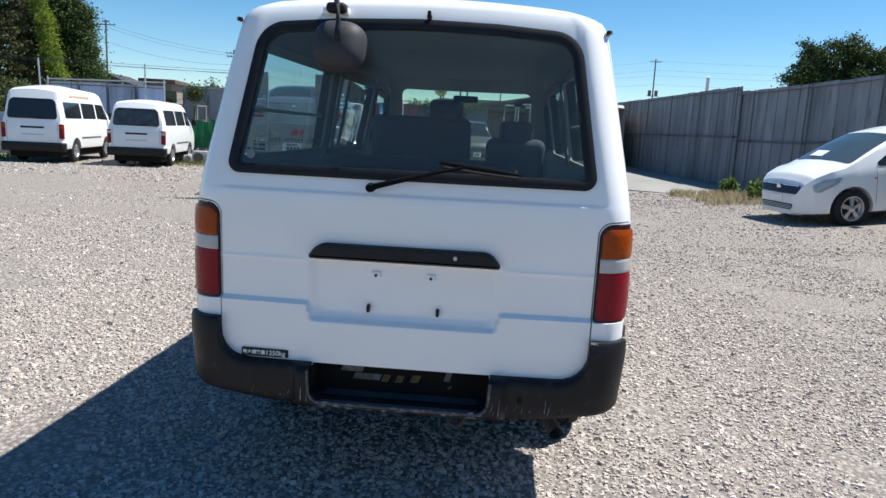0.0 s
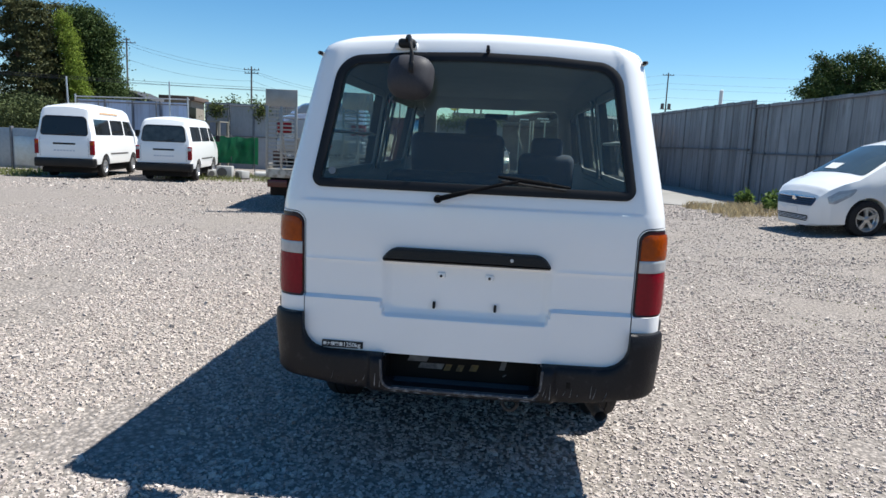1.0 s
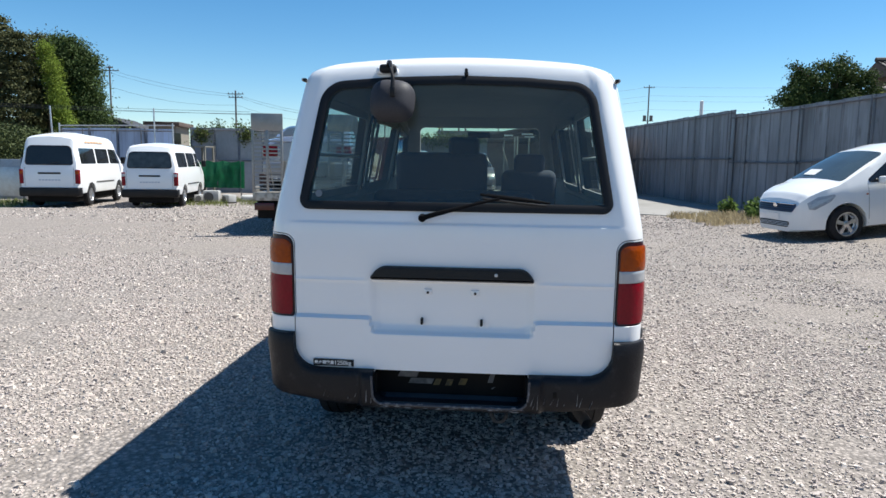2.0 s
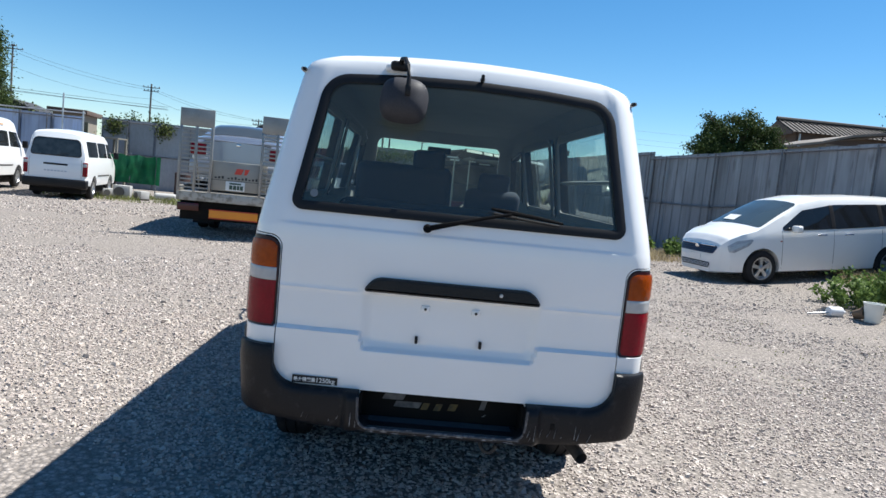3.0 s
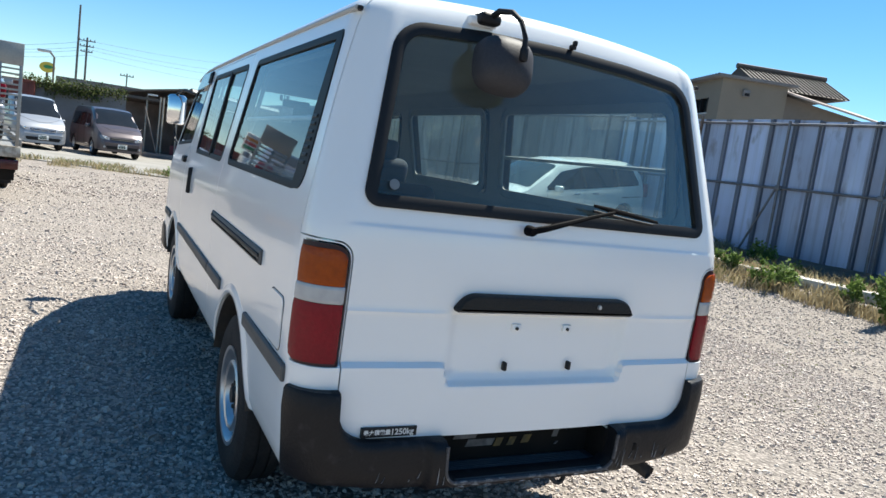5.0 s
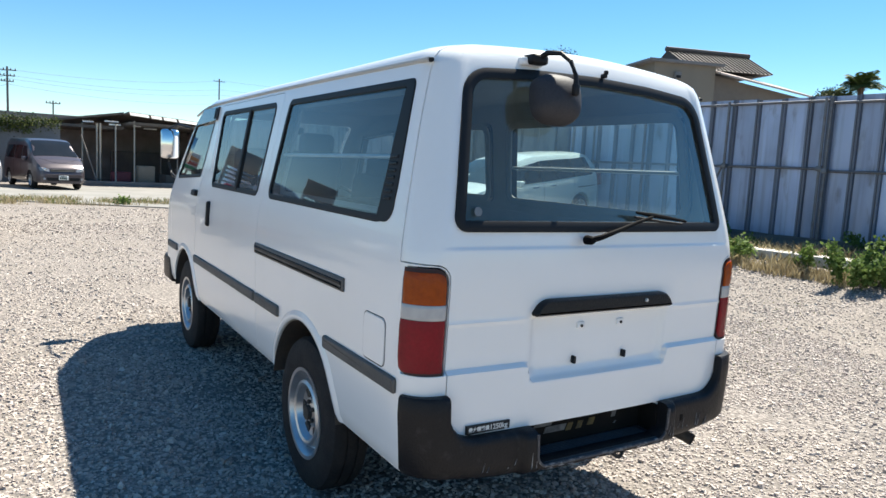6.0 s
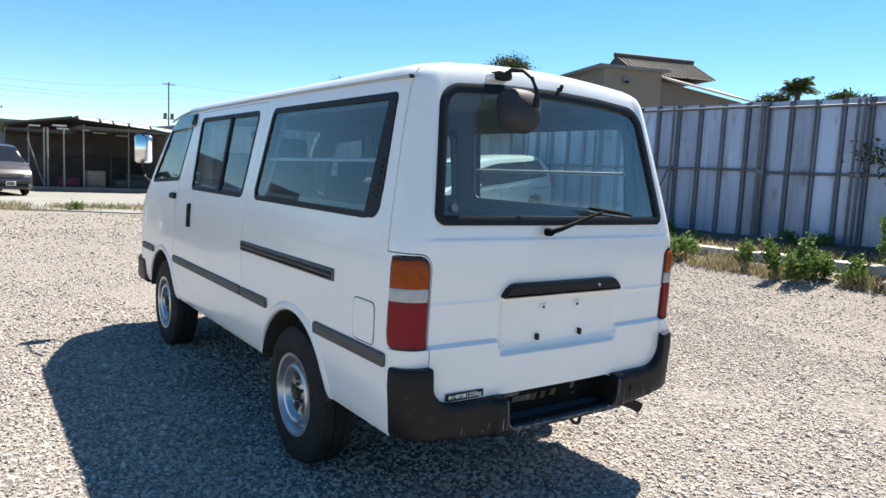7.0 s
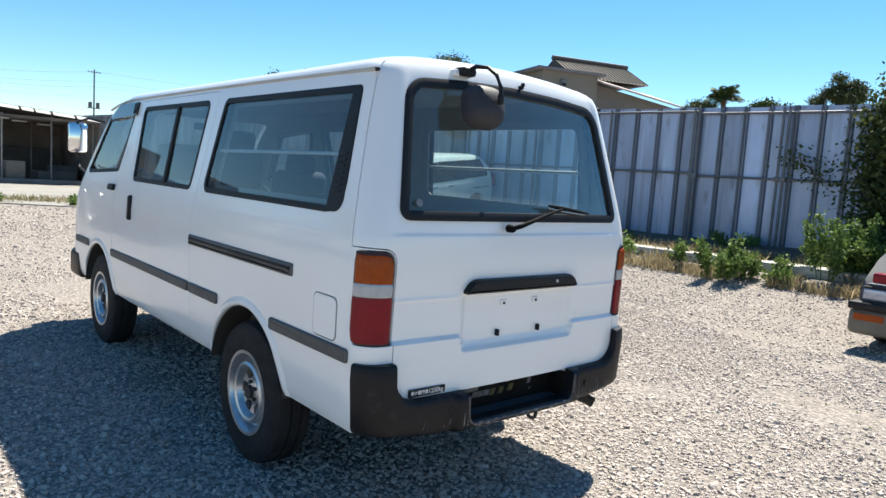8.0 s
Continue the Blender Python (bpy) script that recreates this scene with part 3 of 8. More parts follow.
SIDE_WINDOWS = {
    "rear": ([(0.283, 1.308), (1.732, 1.312), (1.655, 1.829), (0.312, 1.829)], [0.12, 0.06, 0.05, 0.03]),
    "middle": ([(1.91, 1.311), (2.985, 1.313), (3.04, 1.829), (1.85, 1.829)], 0.05),
    "front": ([(3.35, 1.365), (4.19, 1.325), (3.84, 1.77), (3.205, 1.815)], [0.05, 0.03, 0.05, 0.05]),
}


def build_van():
    van = thing("van", VAN, "white passenger van with black bumper, parked on gravel", "van")
    shell = van_shell()
    gate_cut = lambda d: prism(inset(GATE, d), lambda u, v: Vector((u, -0.4, v)), lambda u, v: Vector((u, 0.097 + (v - 0.6) * 0.13 - d, v)))
    cut_rear_glass = prism(inset(REAR_WINDOW, 0.022), lambda u, v: Vector((u, -0.4, v)), lambda u, v: Vector((u, 0.5, v)))
    gate = carve(carve(shell, [gate_cut(0.0025)], "INTERSECT"), [cut_rear_glass])

    def side_solid(poly, s, deep=0.45):
        return prism(poly, lambda u, v: Vector((s * 1.2, u, v)), lambda u, v: Vector((s * deep, u, v)))

    arch = lambda y, s: moved(spun([(0.42, 0.0), (0.42, 0.75)], 40), Matrix.Translation((s * 0.85 - 0.375, y, 0.370)))
    slide = rounded([(1.79, 0.47), (1.835, 1.05), (1.757, 1.872), (3.125, 1.868), (3.32, 1.27), (3.385, 0.79), (3.26, 0.47)][::-1], [0.05, 0.03, 0.03, 0.03, 0.03, 0.2, 0.03])
    slide = slide if sum((b[0] - a[0]) * (b[1] + a[1]) for a, b in zip(slide, slide[1:] + slide[:1])) < 0 else slide[::-1]
    front = rounded([(3.392, 0.79), (3.46, 0.68), (3.54, 0.66), (4.28, 0.84), (4.34, 1.28), (3.80, 1.815), (3.62, 1.868), (3.132, 1.868), (3.327, 1.27)], 0.04)
    windows = {k: dense(rounded(*v)) for k, v in SIDE_WINDOWS.items()}
    lamp_pocket = lambda s: prism(rounded([(s * 0.712, 0.819), (s * 0.90, 0.819), (s * 0.90, 1.189), (s * 0.712, 1.189)][::s], [0.012, 0.012, 0.012, 0.05][::s]), lambda u, v: Vector((u, -0.3, v)), lambda u, v: Vector((u, 0.135, v)))
    cuts = [gate_cut(-0.0025), box(-0.342, 0.342, -0.2, 0.13, 0.44, 0.613)]
    for s in (-1, 1):
        cuts += [arch(y, s) for y in AXLES]
        cuts += [side_solid(inset(windows["rear"], 0.02), s)]
        cuts.append(lamp_pocket(s))
    left_slide, left_front = side_solid(slide, -1, 0.6), side_solid(front, -1, 0.6)
    cuts += [side_solid(inset(windows["middle"], 0.02), 1), side_solid(inset(windows["front"], 0.02), 1)]
    body = carve(shell, cuts)
    shield = prism(rounded([(-0.66, 1.2), (0.66, 1.2), (0.58, 1.84), (-0.58, 1.84)], 0.06), lambda u, v: Vector((u, 5.2, v)), lambda u, v: Vector((u, 3.5, v)))
    body = carve(body, [shield, side_solid(inset(slide, -0.003), -1, 0.6), side_solid(inset(front, -0.003), -1, 0.6)])
    part("body", body, WHITE_PAINT, van)
    gate_ob = part("tailgate", gate, WHITE_PAINT, van)
    door = part("sliding_door", carve(carve(shell, [left_slide], "INTERSECT"), [side_solid(inset(windows["middle"], 0.02), -1)]), WHITE_PAINT, van)
    cab = part("front_door", carve(carve(shell, [left_front], "INTERSECT"), [side_solid(inset(windows["front"], 0.02), -1), arch(AXLES[1], -1)]), WHITE_PAINT, van)
    bpy.data.meshes.remove(shell)

    # glass and seals
    part("rear_window", sheet_on(on_rear, inset(REAR_WINDOW, 0.02), -0.008), CLEAR_GLASS, gate_ob, "clear rear window glass")
    part("window_seal", rim_on(on_rear, REAR_WINDOW, 0.038, 0.005, 0.05), TRIM_BLACK, gate_ob)
    for s in (-1, 1):
        for k, owner in (("rear", van), ("middle", door if s < 0 else van), ("front", cab if s < 0 else van)):
            place = on_side(s)
            part("side_window", sheet_on(place, inset(windows[k], 0.018), -0.006), SIDE_GLASS, owner, "tinted side window glass")
            part("window_seal", rim_on(place, windows[k], 0.027, 0.002, 0.045), TRIM_BLACK, owner)
    part("windscreen", sheet_on(lambda u, v, o=0: Vector((u, lerp(VAN_FRONT, v) + 0.02 + o, v)), dense(rounded([(-0.66, 1.2), (0.66, 1.2), (0.58, 1.84), (-0.58, 1.84)], 0.06)), 0.0), CLEAR_GLASS, van)
    for ob in bpy.data.objects:
        if ob.name.startswith(("rear_window", "side_window", "windscreen")):
            ob.visible_shadow = False
    return van, gate_ob, door, cab, windows


van, tailgate, sliding_door, front_door, VAN_WINDOWS = build_van()


def corner_point(s, a, z, out):
    """A place on the van's rounded rear corner: a runs from 0 (rear) to 1 (side)."""
    w, r = lerp(VAN_W, z), lerp(VAN_CORNER, z)
    x0 = LAMP_X + 0.002
    y0 = lerp(VAN_REAR, z) + 0.022 * ((w - r) / 0.8) ** 2
    flat = max(0.0, (w - r) - x0)
    length = flat + r * math.pi / 2
    d = a * length
    if d < flat:
        return Vector((s * (x0 + d), y0 - out, z))
    t = -math.pi / 2 + (d - flat) / r
    return Vector((s * (w - r + (r + out) * math.cos(t)), y0 + r + (r + out) * math.sin(t), z))


def lens(s, z0, z1, a1=0.86, out=0.010, crown=False, a0=0.0, foot=0.0):
    """One coloured field of a tail lamp: a thin solid that follows the corner."""
    bm = bmesh.new()
    na, nz = 24, 8
    grid = {}
    for side, o in ((0, out), (1, -0.012)):
        for i in range(na + 1):
            for j in range(nz + 1):
                a = a0 + (a1 - a0) * i / na
                lo, hi = z0, z1
                if crown:
                    hi -= 0.046 * (1 - math.sqrt(max(0, 1 - (1 - min(1, a / 0.25)) ** 2)))
                if foot:
                    lo += foot * (1 - math.sqrt(max(0, 1 - (1 - min(1, (a1 - a) / 0.16)) ** 2)))
                z = lo + (hi - lo) * j / nz
                soft = 0.004 * (i in (0, na)) + 0.003 * (j in (0, nz))
                grid[side, i, j] = bm.verts.new(corner_point(s, a, z, o - (soft if side == 0 else 0)))
    for i in range(na):
        for j in range(nz):
            for k in (0, 1):
                bm.faces.new([grid[k, i, j], grid[k, i + 1, j], grid[k, i + 1, j + 1], grid[k, i, j + 1]])
    edge = [(i, 0) for i in range(na)] + [(na, j) for j in range(nz)] + [(i, nz) for i in range(na, 0, -1)] + [(0, j) for j in range(nz, 0, -1)]
    for p, q in zip(edge, edge[1:] + edge[:1]):
        bm.faces.new([grid[0, *p], grid[0, *q], grid[1, *q], grid[1, *p]])
    bmesh.ops.recalc_face_normals(bm, faces=bm.faces[:])
    return bm


def van_lamps():
    for s in (-1, 1):
        lamp = part("tail_lamp", lens(s, 0.821, 1.183, 0.89, 0.003, True, 0.0, 0.03), LAMP_RIM, van, "amber, clear and red tail lamp")
        part("turn_lens", lens(s, 1.0615, 1.170, 0.83, 0.010, True, 0.035), AMBER, lamp, "amber plastic lens")
        part("reverse_lens", lens(s, 1.0085, 1.0605, 0.85, 0.010, False, 0.02), CLEAR, lamp, "clear plastic lens")
        part("brake_lens", lens(s, 0.829, 1.0075, 0.86, 0.011, False, 0.02, 0.028), RED, lamp, "dark red plastic lens")


def bumper_profile(x):
    ax = abs(x)
    if ax < 0.598:
        return 0.593
    if ax < 0.706:
        return 0.593 + 0.11 - math.sqrt(0.11 ** 2 - (ax - 0.598) ** 2)
    return 0.752


def build_bumper():
    path = []
    for k in range(13):
        a = radians(16) + radians(74) * k / 12
        path.append((0.727 + 0.115 * math.cos(a), 0.15 - 0.115 * math.sin(a), math.cos(a), -math.sin(a)))
    for x in (0.712, 0.708, 0.704, 0.69, 0.67, 0.65, 0.62, 0.59, 0.5, 0.425, 0.415, 0.408, 0.4, 0.392, 0.385, 0.37, 0.352, 0.345, 0.342, 0.338, 0.332, 0.325, 0.316, 0.305, 0.29, 0.2, 0.1, 0.0):
        path.append((x, 0.034, 0, -1))
    path += [(-x, y, -nx, ny) for x, y, nx, ny in path[-2::-1]]
    bm = bmesh.new()
    rows = []
    for x, y, nx, ny in path:
        top = bumper_profile(x)
        ax = abs(x)
        if ax < 0.343:
            top = 0.462 + (0.06 - math.sqrt(max(0.0, 0.06 ** 2 - (ax - 0.285) ** 2)) if ax > 0.285 else 0.0)
        low = 0.432 + 0.036 * step(0.45, 0.80, ax) - 0.008 * (1 - step(0.385, 0.42, ax))
        out = 0.032 + 0.028 * (1 - step(0.385, 0.415, ax)) - 0.012 * step(0.60, 0.80, ax)
        tuck = 0.022 * step(0.70, 0.85, ax)
        zs = [(-0.05 - tuck, low + 0.01), (out * 0.5 - tuck, low), (out * 0.95 - tuck * 0.75, low + 0.02), (out - tuck * 0.45, low + 0.05 * (top - low) / 0.13), (out, top - 0.03 * (top - low) / 0.13), (out * 0.9, top - 0.012), (out * 0.6, top - 0.002), (-0.012, top)]
        rows.append([bm.verts.new((x + nx * o, y + ny * o, z)) for o, z in zs])
    for a, b in zip(rows, rows[1:]):
        for k in range(len(a) - 1):
            bm.faces.new((a[k], a[k + 1], b[k + 1], b[k]))
    bmesh.ops.recalc_face_normals(bm, faces=bm.faces[:])
    bumper = part("rear_bumper", bm, BUMPER_WORN, van, "scratched black plastic rear bumper with a step", 50)
    part("bumper_recess", box(-0.345, 0.345, 0.125, 0.135, 0.445, 0.62), UNDER, bumper)
    for s in (-1, 1):
        part("recess_cheek", box(*sorted((s * 0.332, s * 0.3435)), 0.03, 0.13, 0.445, 0.578), UNDER, bumper)
    part("recess_top", box(-0.345, 0.345, 0.07, 0.13, 0.603, 0.6145), DARK_METAL, bumper)
    tread = part("step_plate", box(-0.342, 0.342, -0.018, 0.13, 0.448, 0.456, 0.003), TREAD, bumper)
    for k in range(10):
        part("tread_rib", box(-0.30, 0.30, -0.008 + 0.013 * k, -0.004 + 0.013 * k, 0.455, 0.460), TREAD, tread)
    worn = surface("worn_bumper_edge", (0.055, 0.055, 0.062), 0.6, other=(0.20, 0.20, 0.20), scale=60, mix=0.8, lo=0.5, hi=0.65)
    edge = [(-0.347, 0.578), (-0.345, 0.53), (-0.343, 0.50)] + [(-0.293 - 0.05 * math.cos(a), 0.502 - 0.05 * math.sin(a)) for a in (math.pi / 12 * k for k in range(1, 7))]
    edge += [(x, 0.452) for x in (-0.2, -0.1, 0.0)]
    edge += [(-u, v) for u, v in edge[-2::-1]]
    part("recess_edge", tube([(u, -0.0235, v) for u, v in edge], 0.006, 8), worn, bumper, "worn pale edge round the step")
    rnd = random.Random(4)
    scratch = surface("scuffed_plastic", (0.30, 0.30, 0.31), 0.8, other=(0.03, 0.03, 0.03), scale=90, mix=1.0)
    for x, h in ((-0.372, 0.06), (-0.35, 0.03), (0.352, 0.045), (0.362, 0.03), (0.382, 0.07), (0.44, 0.03), (0.555, 0.06), (0.566, 0.05), (0.50, 0.008), (-0.55, 0.02), (-0.46, 0.01), (-0.57, 0.035), (-0.43, 0.025), (0.41, 0.035), (0.47, 0.05), (0.61, 0.04), (-0.395, 0.05)):
        z, lean, w = rnd.uniform(0.45, 0.47), rnd.uniform(0.0, 0.016), rnd.uniform(0.002, 0.005)
        y = -0.027 if abs(x) < 0.39 else 0.0005
        shape = [(x, z), (x + w, z + 0.004), (x + lean + w * 0.5, z + h), (x + lean, z + h * 0.8)]
        part("scuff", prism(shape, lambda u, v: Vector((u, y, v)), lambda u, v: Vector((u, y + 0.006, v))), scratch, bumper, "pale scratch")
    for k in range(30):
        x, z, w, h = rnd.uniform(-0.34, 0.34), rnd.uniform(0.437, 0.456), rnd.uniform(0.006, 0.035), rnd.uniform(0.002, 0.006)
        chip = [(x, z), (x + w, z + rnd.uniform(-0.002, 0.002)), (x + w * 0.7, z + h), (x + w * 0.2, z + h * 0.7)]
        part("chip", prism(chip, lambda u, v: Vector((u, -0.0275, v)), lambda u, v: Vector((u, -0.02, v))), scratch, bumper, "pale chipped edge")
    part("hook_hole", box(0.452, 0.47, -0.0005, 0.01, 0.50, 0.528, 0.003), UNDER, bumper)
    hazard = surface("faded_yellow_sticker", (0.12, 0.085, 0.025), 0.7, other=(0.03, 0.028, 0.024), scale=45, mix=0.9)
    green = surface("faded_green_sticker", (0.13, 0.24, 0.08), 0.7, other=(0.2, 0.26, 0.15), scale=25)
    pale = surface("peeling_sticker", (0.17, 0.165, 0.16), 0.8, other=(0.03, 0.03, 0.03), scale=30, mix=0.9)
    for x0, x1, z0, z1, m in ((-0.25, -0.15, 0.535, 0.560, pale), (-0.20, -0.08, 0.505, 0.530, pale), (-0.085, -0.045, 0.500, 0.530, hazard), (-0.03, 0.01, 0.500, 0.530, hazard), (0.03, 0.075, 0.505, 0.535, hazard), (0.165, 0.20, 0.520, 0.565, pale), (0.18, 0.20, 0.49, 0.50, pale), (-0.055, 0.065, 0.585, 0.600, green)):
        shape = prism([(x0, z0), (x1 - 0.012, z0), (x1, z1), (x0 + 0.012, z1)], lambda u, v: Vector((u, 0.121, v)), lambda u, v: Vector((u, 0.124, v)))
        part("sticker_scrap", shape, m, bumper)


def text_mesh(text, size):
    curve = bpy.data.curves.new("lettering", "FONT")
    curve.body, curve.size, curve.extrude, curve.offset = text, size, 0.0004, 0.0004
    curve.align_x, curve.align_y = "LEFT", "CENTER"
    ob = new("lettering", curve)
    bpy.context.view_layer.update()
    me = bpy.data.meshes.new_from_object(ob.evaluated_get(bpy.context.evaluated_depsgraph_get()))
    bpy.data.objects.remove(ob)
    return me


def rear_details():
    # handle garnish and lock
    bar = rounded([(-0.370, 1.002), (0.366, 1.002), (0.325, 1.063), (-0.325, 1.063)], [0.010, 0.010, 0.075, 0.075], 8)
    bm = bmesh.new()
    loops = [[bm.verts.new((u, lerp(VAN_REAR, v) - o, v)) for u, v in poly] for poly, o in ((bar, -0.03), (bar, 0.018), (inset(bar, 0.006), 0.028), (inset(bar, 0.014), 0.030))]
    for a, b in zip(loops, loops[1:]):
        for k in range(len(a)):
            bm.faces.new((a[k], a[(k + 1) % len(a)], b[(k + 1) % len(b)], b[k]))
    bm.faces.new(loops[-1])
    bmesh.ops.recalc_face_normals(bm, faces=bm.faces[:])
    grip = part("gate_handle", bm, BUMPER_BLACK, tailgate, "black plastic handle garnish")
    part("lock", moved(spun([(0.0, 0.004), (0.007, 0.003), (0.008, 0.0), (0.008, -0.01)], 16, "y"), Matrix.Translation((0.192, 0.007, 1.037)) @ Matrix.Rotation(math.pi, 4, "X")), GALVANISED, grip)
    # number plate fixings
    for x in (-0.107, 0.102):
        tab = box(x - 0.018, x + 0.018, 0.052, 0.066, 0.937, 0.960, 0.003)
        clip = part("plate_tab", tab, WHITE_PAINT, tailgate)
        part("screw", moved(spun([(0.0, 0.004), (0.006, 0.003), (0.006, -0.004)], 10, "y"), Matrix.Translation((x, 0.051, 0.946)) @ Matrix.Rotation(math.pi, 4, "X")), DARK_METAL, clip)
    for x in (-0.133, 0.132):
        part("plate_clip", box(x - 0.006, x + 0.006, 0.044, 0.066, 0.800, 0.83, 0.004), TRIM_BLACK, tailgate)
    # load sticker
    part("sticker", box(-0.622, -0.438, 0.0335, 0.050, 0.600, 0.630), TRIM_BLACK, tailgate, "black sticker with white lettering")
    pale = surface("white_lettering", (0.72, 0.72, 0.70), 0.6)
    words = moved_mesh(text_mesh("最大積載量", 0.0180), pose(-0.617, 0.0325, 0.615, 90, 0, 0))
    part("lettering", words, pale, tailgate)
    words = moved_mesh(text_mesh("1250kg", 0.0270), pose(-0.527, 0.0325, 0.615, 90, 0, 0))
    part("lettering", words, pale, tailgate)
    # wiper
    arm = tube([(-0.13, 0.012, 1.28), (-0.09, -0.005, 1.293), (0.0, 0.0, 1.318), (0.10, 0.012, 1.345), (0.20, 0.022, 1.368)], 0.006, radii=[0.012, 0.011, 0.009, 0.007, 0.006])
    wiper = part("wiper", arm, WIPER_BLACK, tailgate, "black rear wiper")
    part("pivot_cap", moved(spun([(0.0, 0.02), (0.012, 0.018), (0.017, 0.006), (0.018, -0.02)], 16, "y"), Matrix.Translation((-0.132, 0.015, 1.279)) @ Matrix.Rotation(math.pi, 4, "X")), WIPER_BLACK, wiper)
    part("blade", tube([(0.115, 0.030, 1.384), (0.20, 0.030, 1.374), (0.30, 0.034, 1.364), (0.415, 0.036, 1.350)], 0.006, radii=[0.005, 0.009, 0.008, 0.005]), WIPER_BLACK, wiper)
    part("blade_rubber", tube([(0.13, 0.048, 1.365), (0.26, 0.045, 1.350), (0.40, 0.043, 1.338)], 0.005), TRIM_BLACK, wiper)
    # washer nozzle
    nozzle = box(0.031, 0.049, 0.175, 0.20, 1.900, 1.918, 0.005)
    part("washer_nozzle", box(0.033, 0.047, 0.168, 0.186, 1.912, 1.930, 0.005, bm=nozzle), TRIM_BLACK, tailgate)
    # crease under the window
    part("round_decal", moved(spun([(0.0, 0.001), (0.016, 0.001), (0.016, -0.001)], 20, "y"), Matrix.Translation((-0.60, 0.075, 1.375)) @ Matrix.Rotation(radians(-13), 4, "X")), surface("grey_decal", (0.16, 0.18, 0.20), 0.6), tailgate, "small round grey sticker")


def moved_mesh(me, m):
    me.transform(m)
    return me


def under_mirror():
    base = box(-0.365, -0.265, 0.185, 0.265, 1.905, 1.935, 0.010)
    mirror = part("rear_view_mirror", base, WHITE_PAINT, tailgate, "grey convex under-view mirror on a black arm")
    part("mirror_bracket", box(-0.345, -0.270, 0.150, 0.225, 1.908, 1.946, 0.014, 3), TRIM_BLACK, mirror)
    part("mirror_arm", tube([(-0.305, 0.17, 1.93), (-0.298, 0.13, 1.948), (-0.283, 0.075, 1.942), (-0.27, 0.035, 1.912), (-0.262, 0.012, 1.86), (-0.262, 0.007, 1.815)], 0.009, 10, radii=[0.012, 0.010, 0.0085, 0.0085, 0.0085, 0.011]), TRIM_BLACK, mirror)
    part("swivel", box(-0.274, -0.250, -0.003, 0.020, 1.79, 1.835, 0.008), TRIM_BLACK, mirror)
    # domed back: a soft-cornered cup
    bm = bmesh.new()
    rings = []
    n = 40
    for f, d in ((1.0, 0.045), (1.0, 0.03), (0.985, 0.012), (0.94, -0.006), (0.85, -0.022), (0.7, -0.036), (0.5, -0.046), (0.28, -0.051), (0.08, -0.053)):
        ring = []
        for k in range(n):
            a = 2 * math.pi * k / n
            c, s = math.cos(a), math.sin(a)
            e = 2 / 3.0
            ring.append(bm.verts.new((0.097 * f * math.copysign(abs(c) ** e, c), d, 0.090 * f * math.copysign(abs(s) ** e, s))))
        rings.append(ring)
    for a, b in zip(rings, rings[1:]):
        for k in range(n):
            bm.faces.new((a[k], a[(k + 1) % n], b[(k + 1) % n], b[k]))
    bm.faces.new(rings[-1])
    bmesh.ops.recalc_face_normals(bm, faces=bm.faces[:])
    moved(bm, pose(-0.279, 0.075, 1.786, -14, 3, -6))
    part("mirror_shell", bm, PLASTIC_GREY, mirror, "grey plastic domed shell", 60)
    face = bmesh.new()
    bmesh.ops.create_circle(face, cap_ends=True, segments=32, radius=0.086, matrix=pose(-0.277, 0.114, 1.774, 76, 0, -8))
    part("mirror_glass", face, CHROME, mirror)


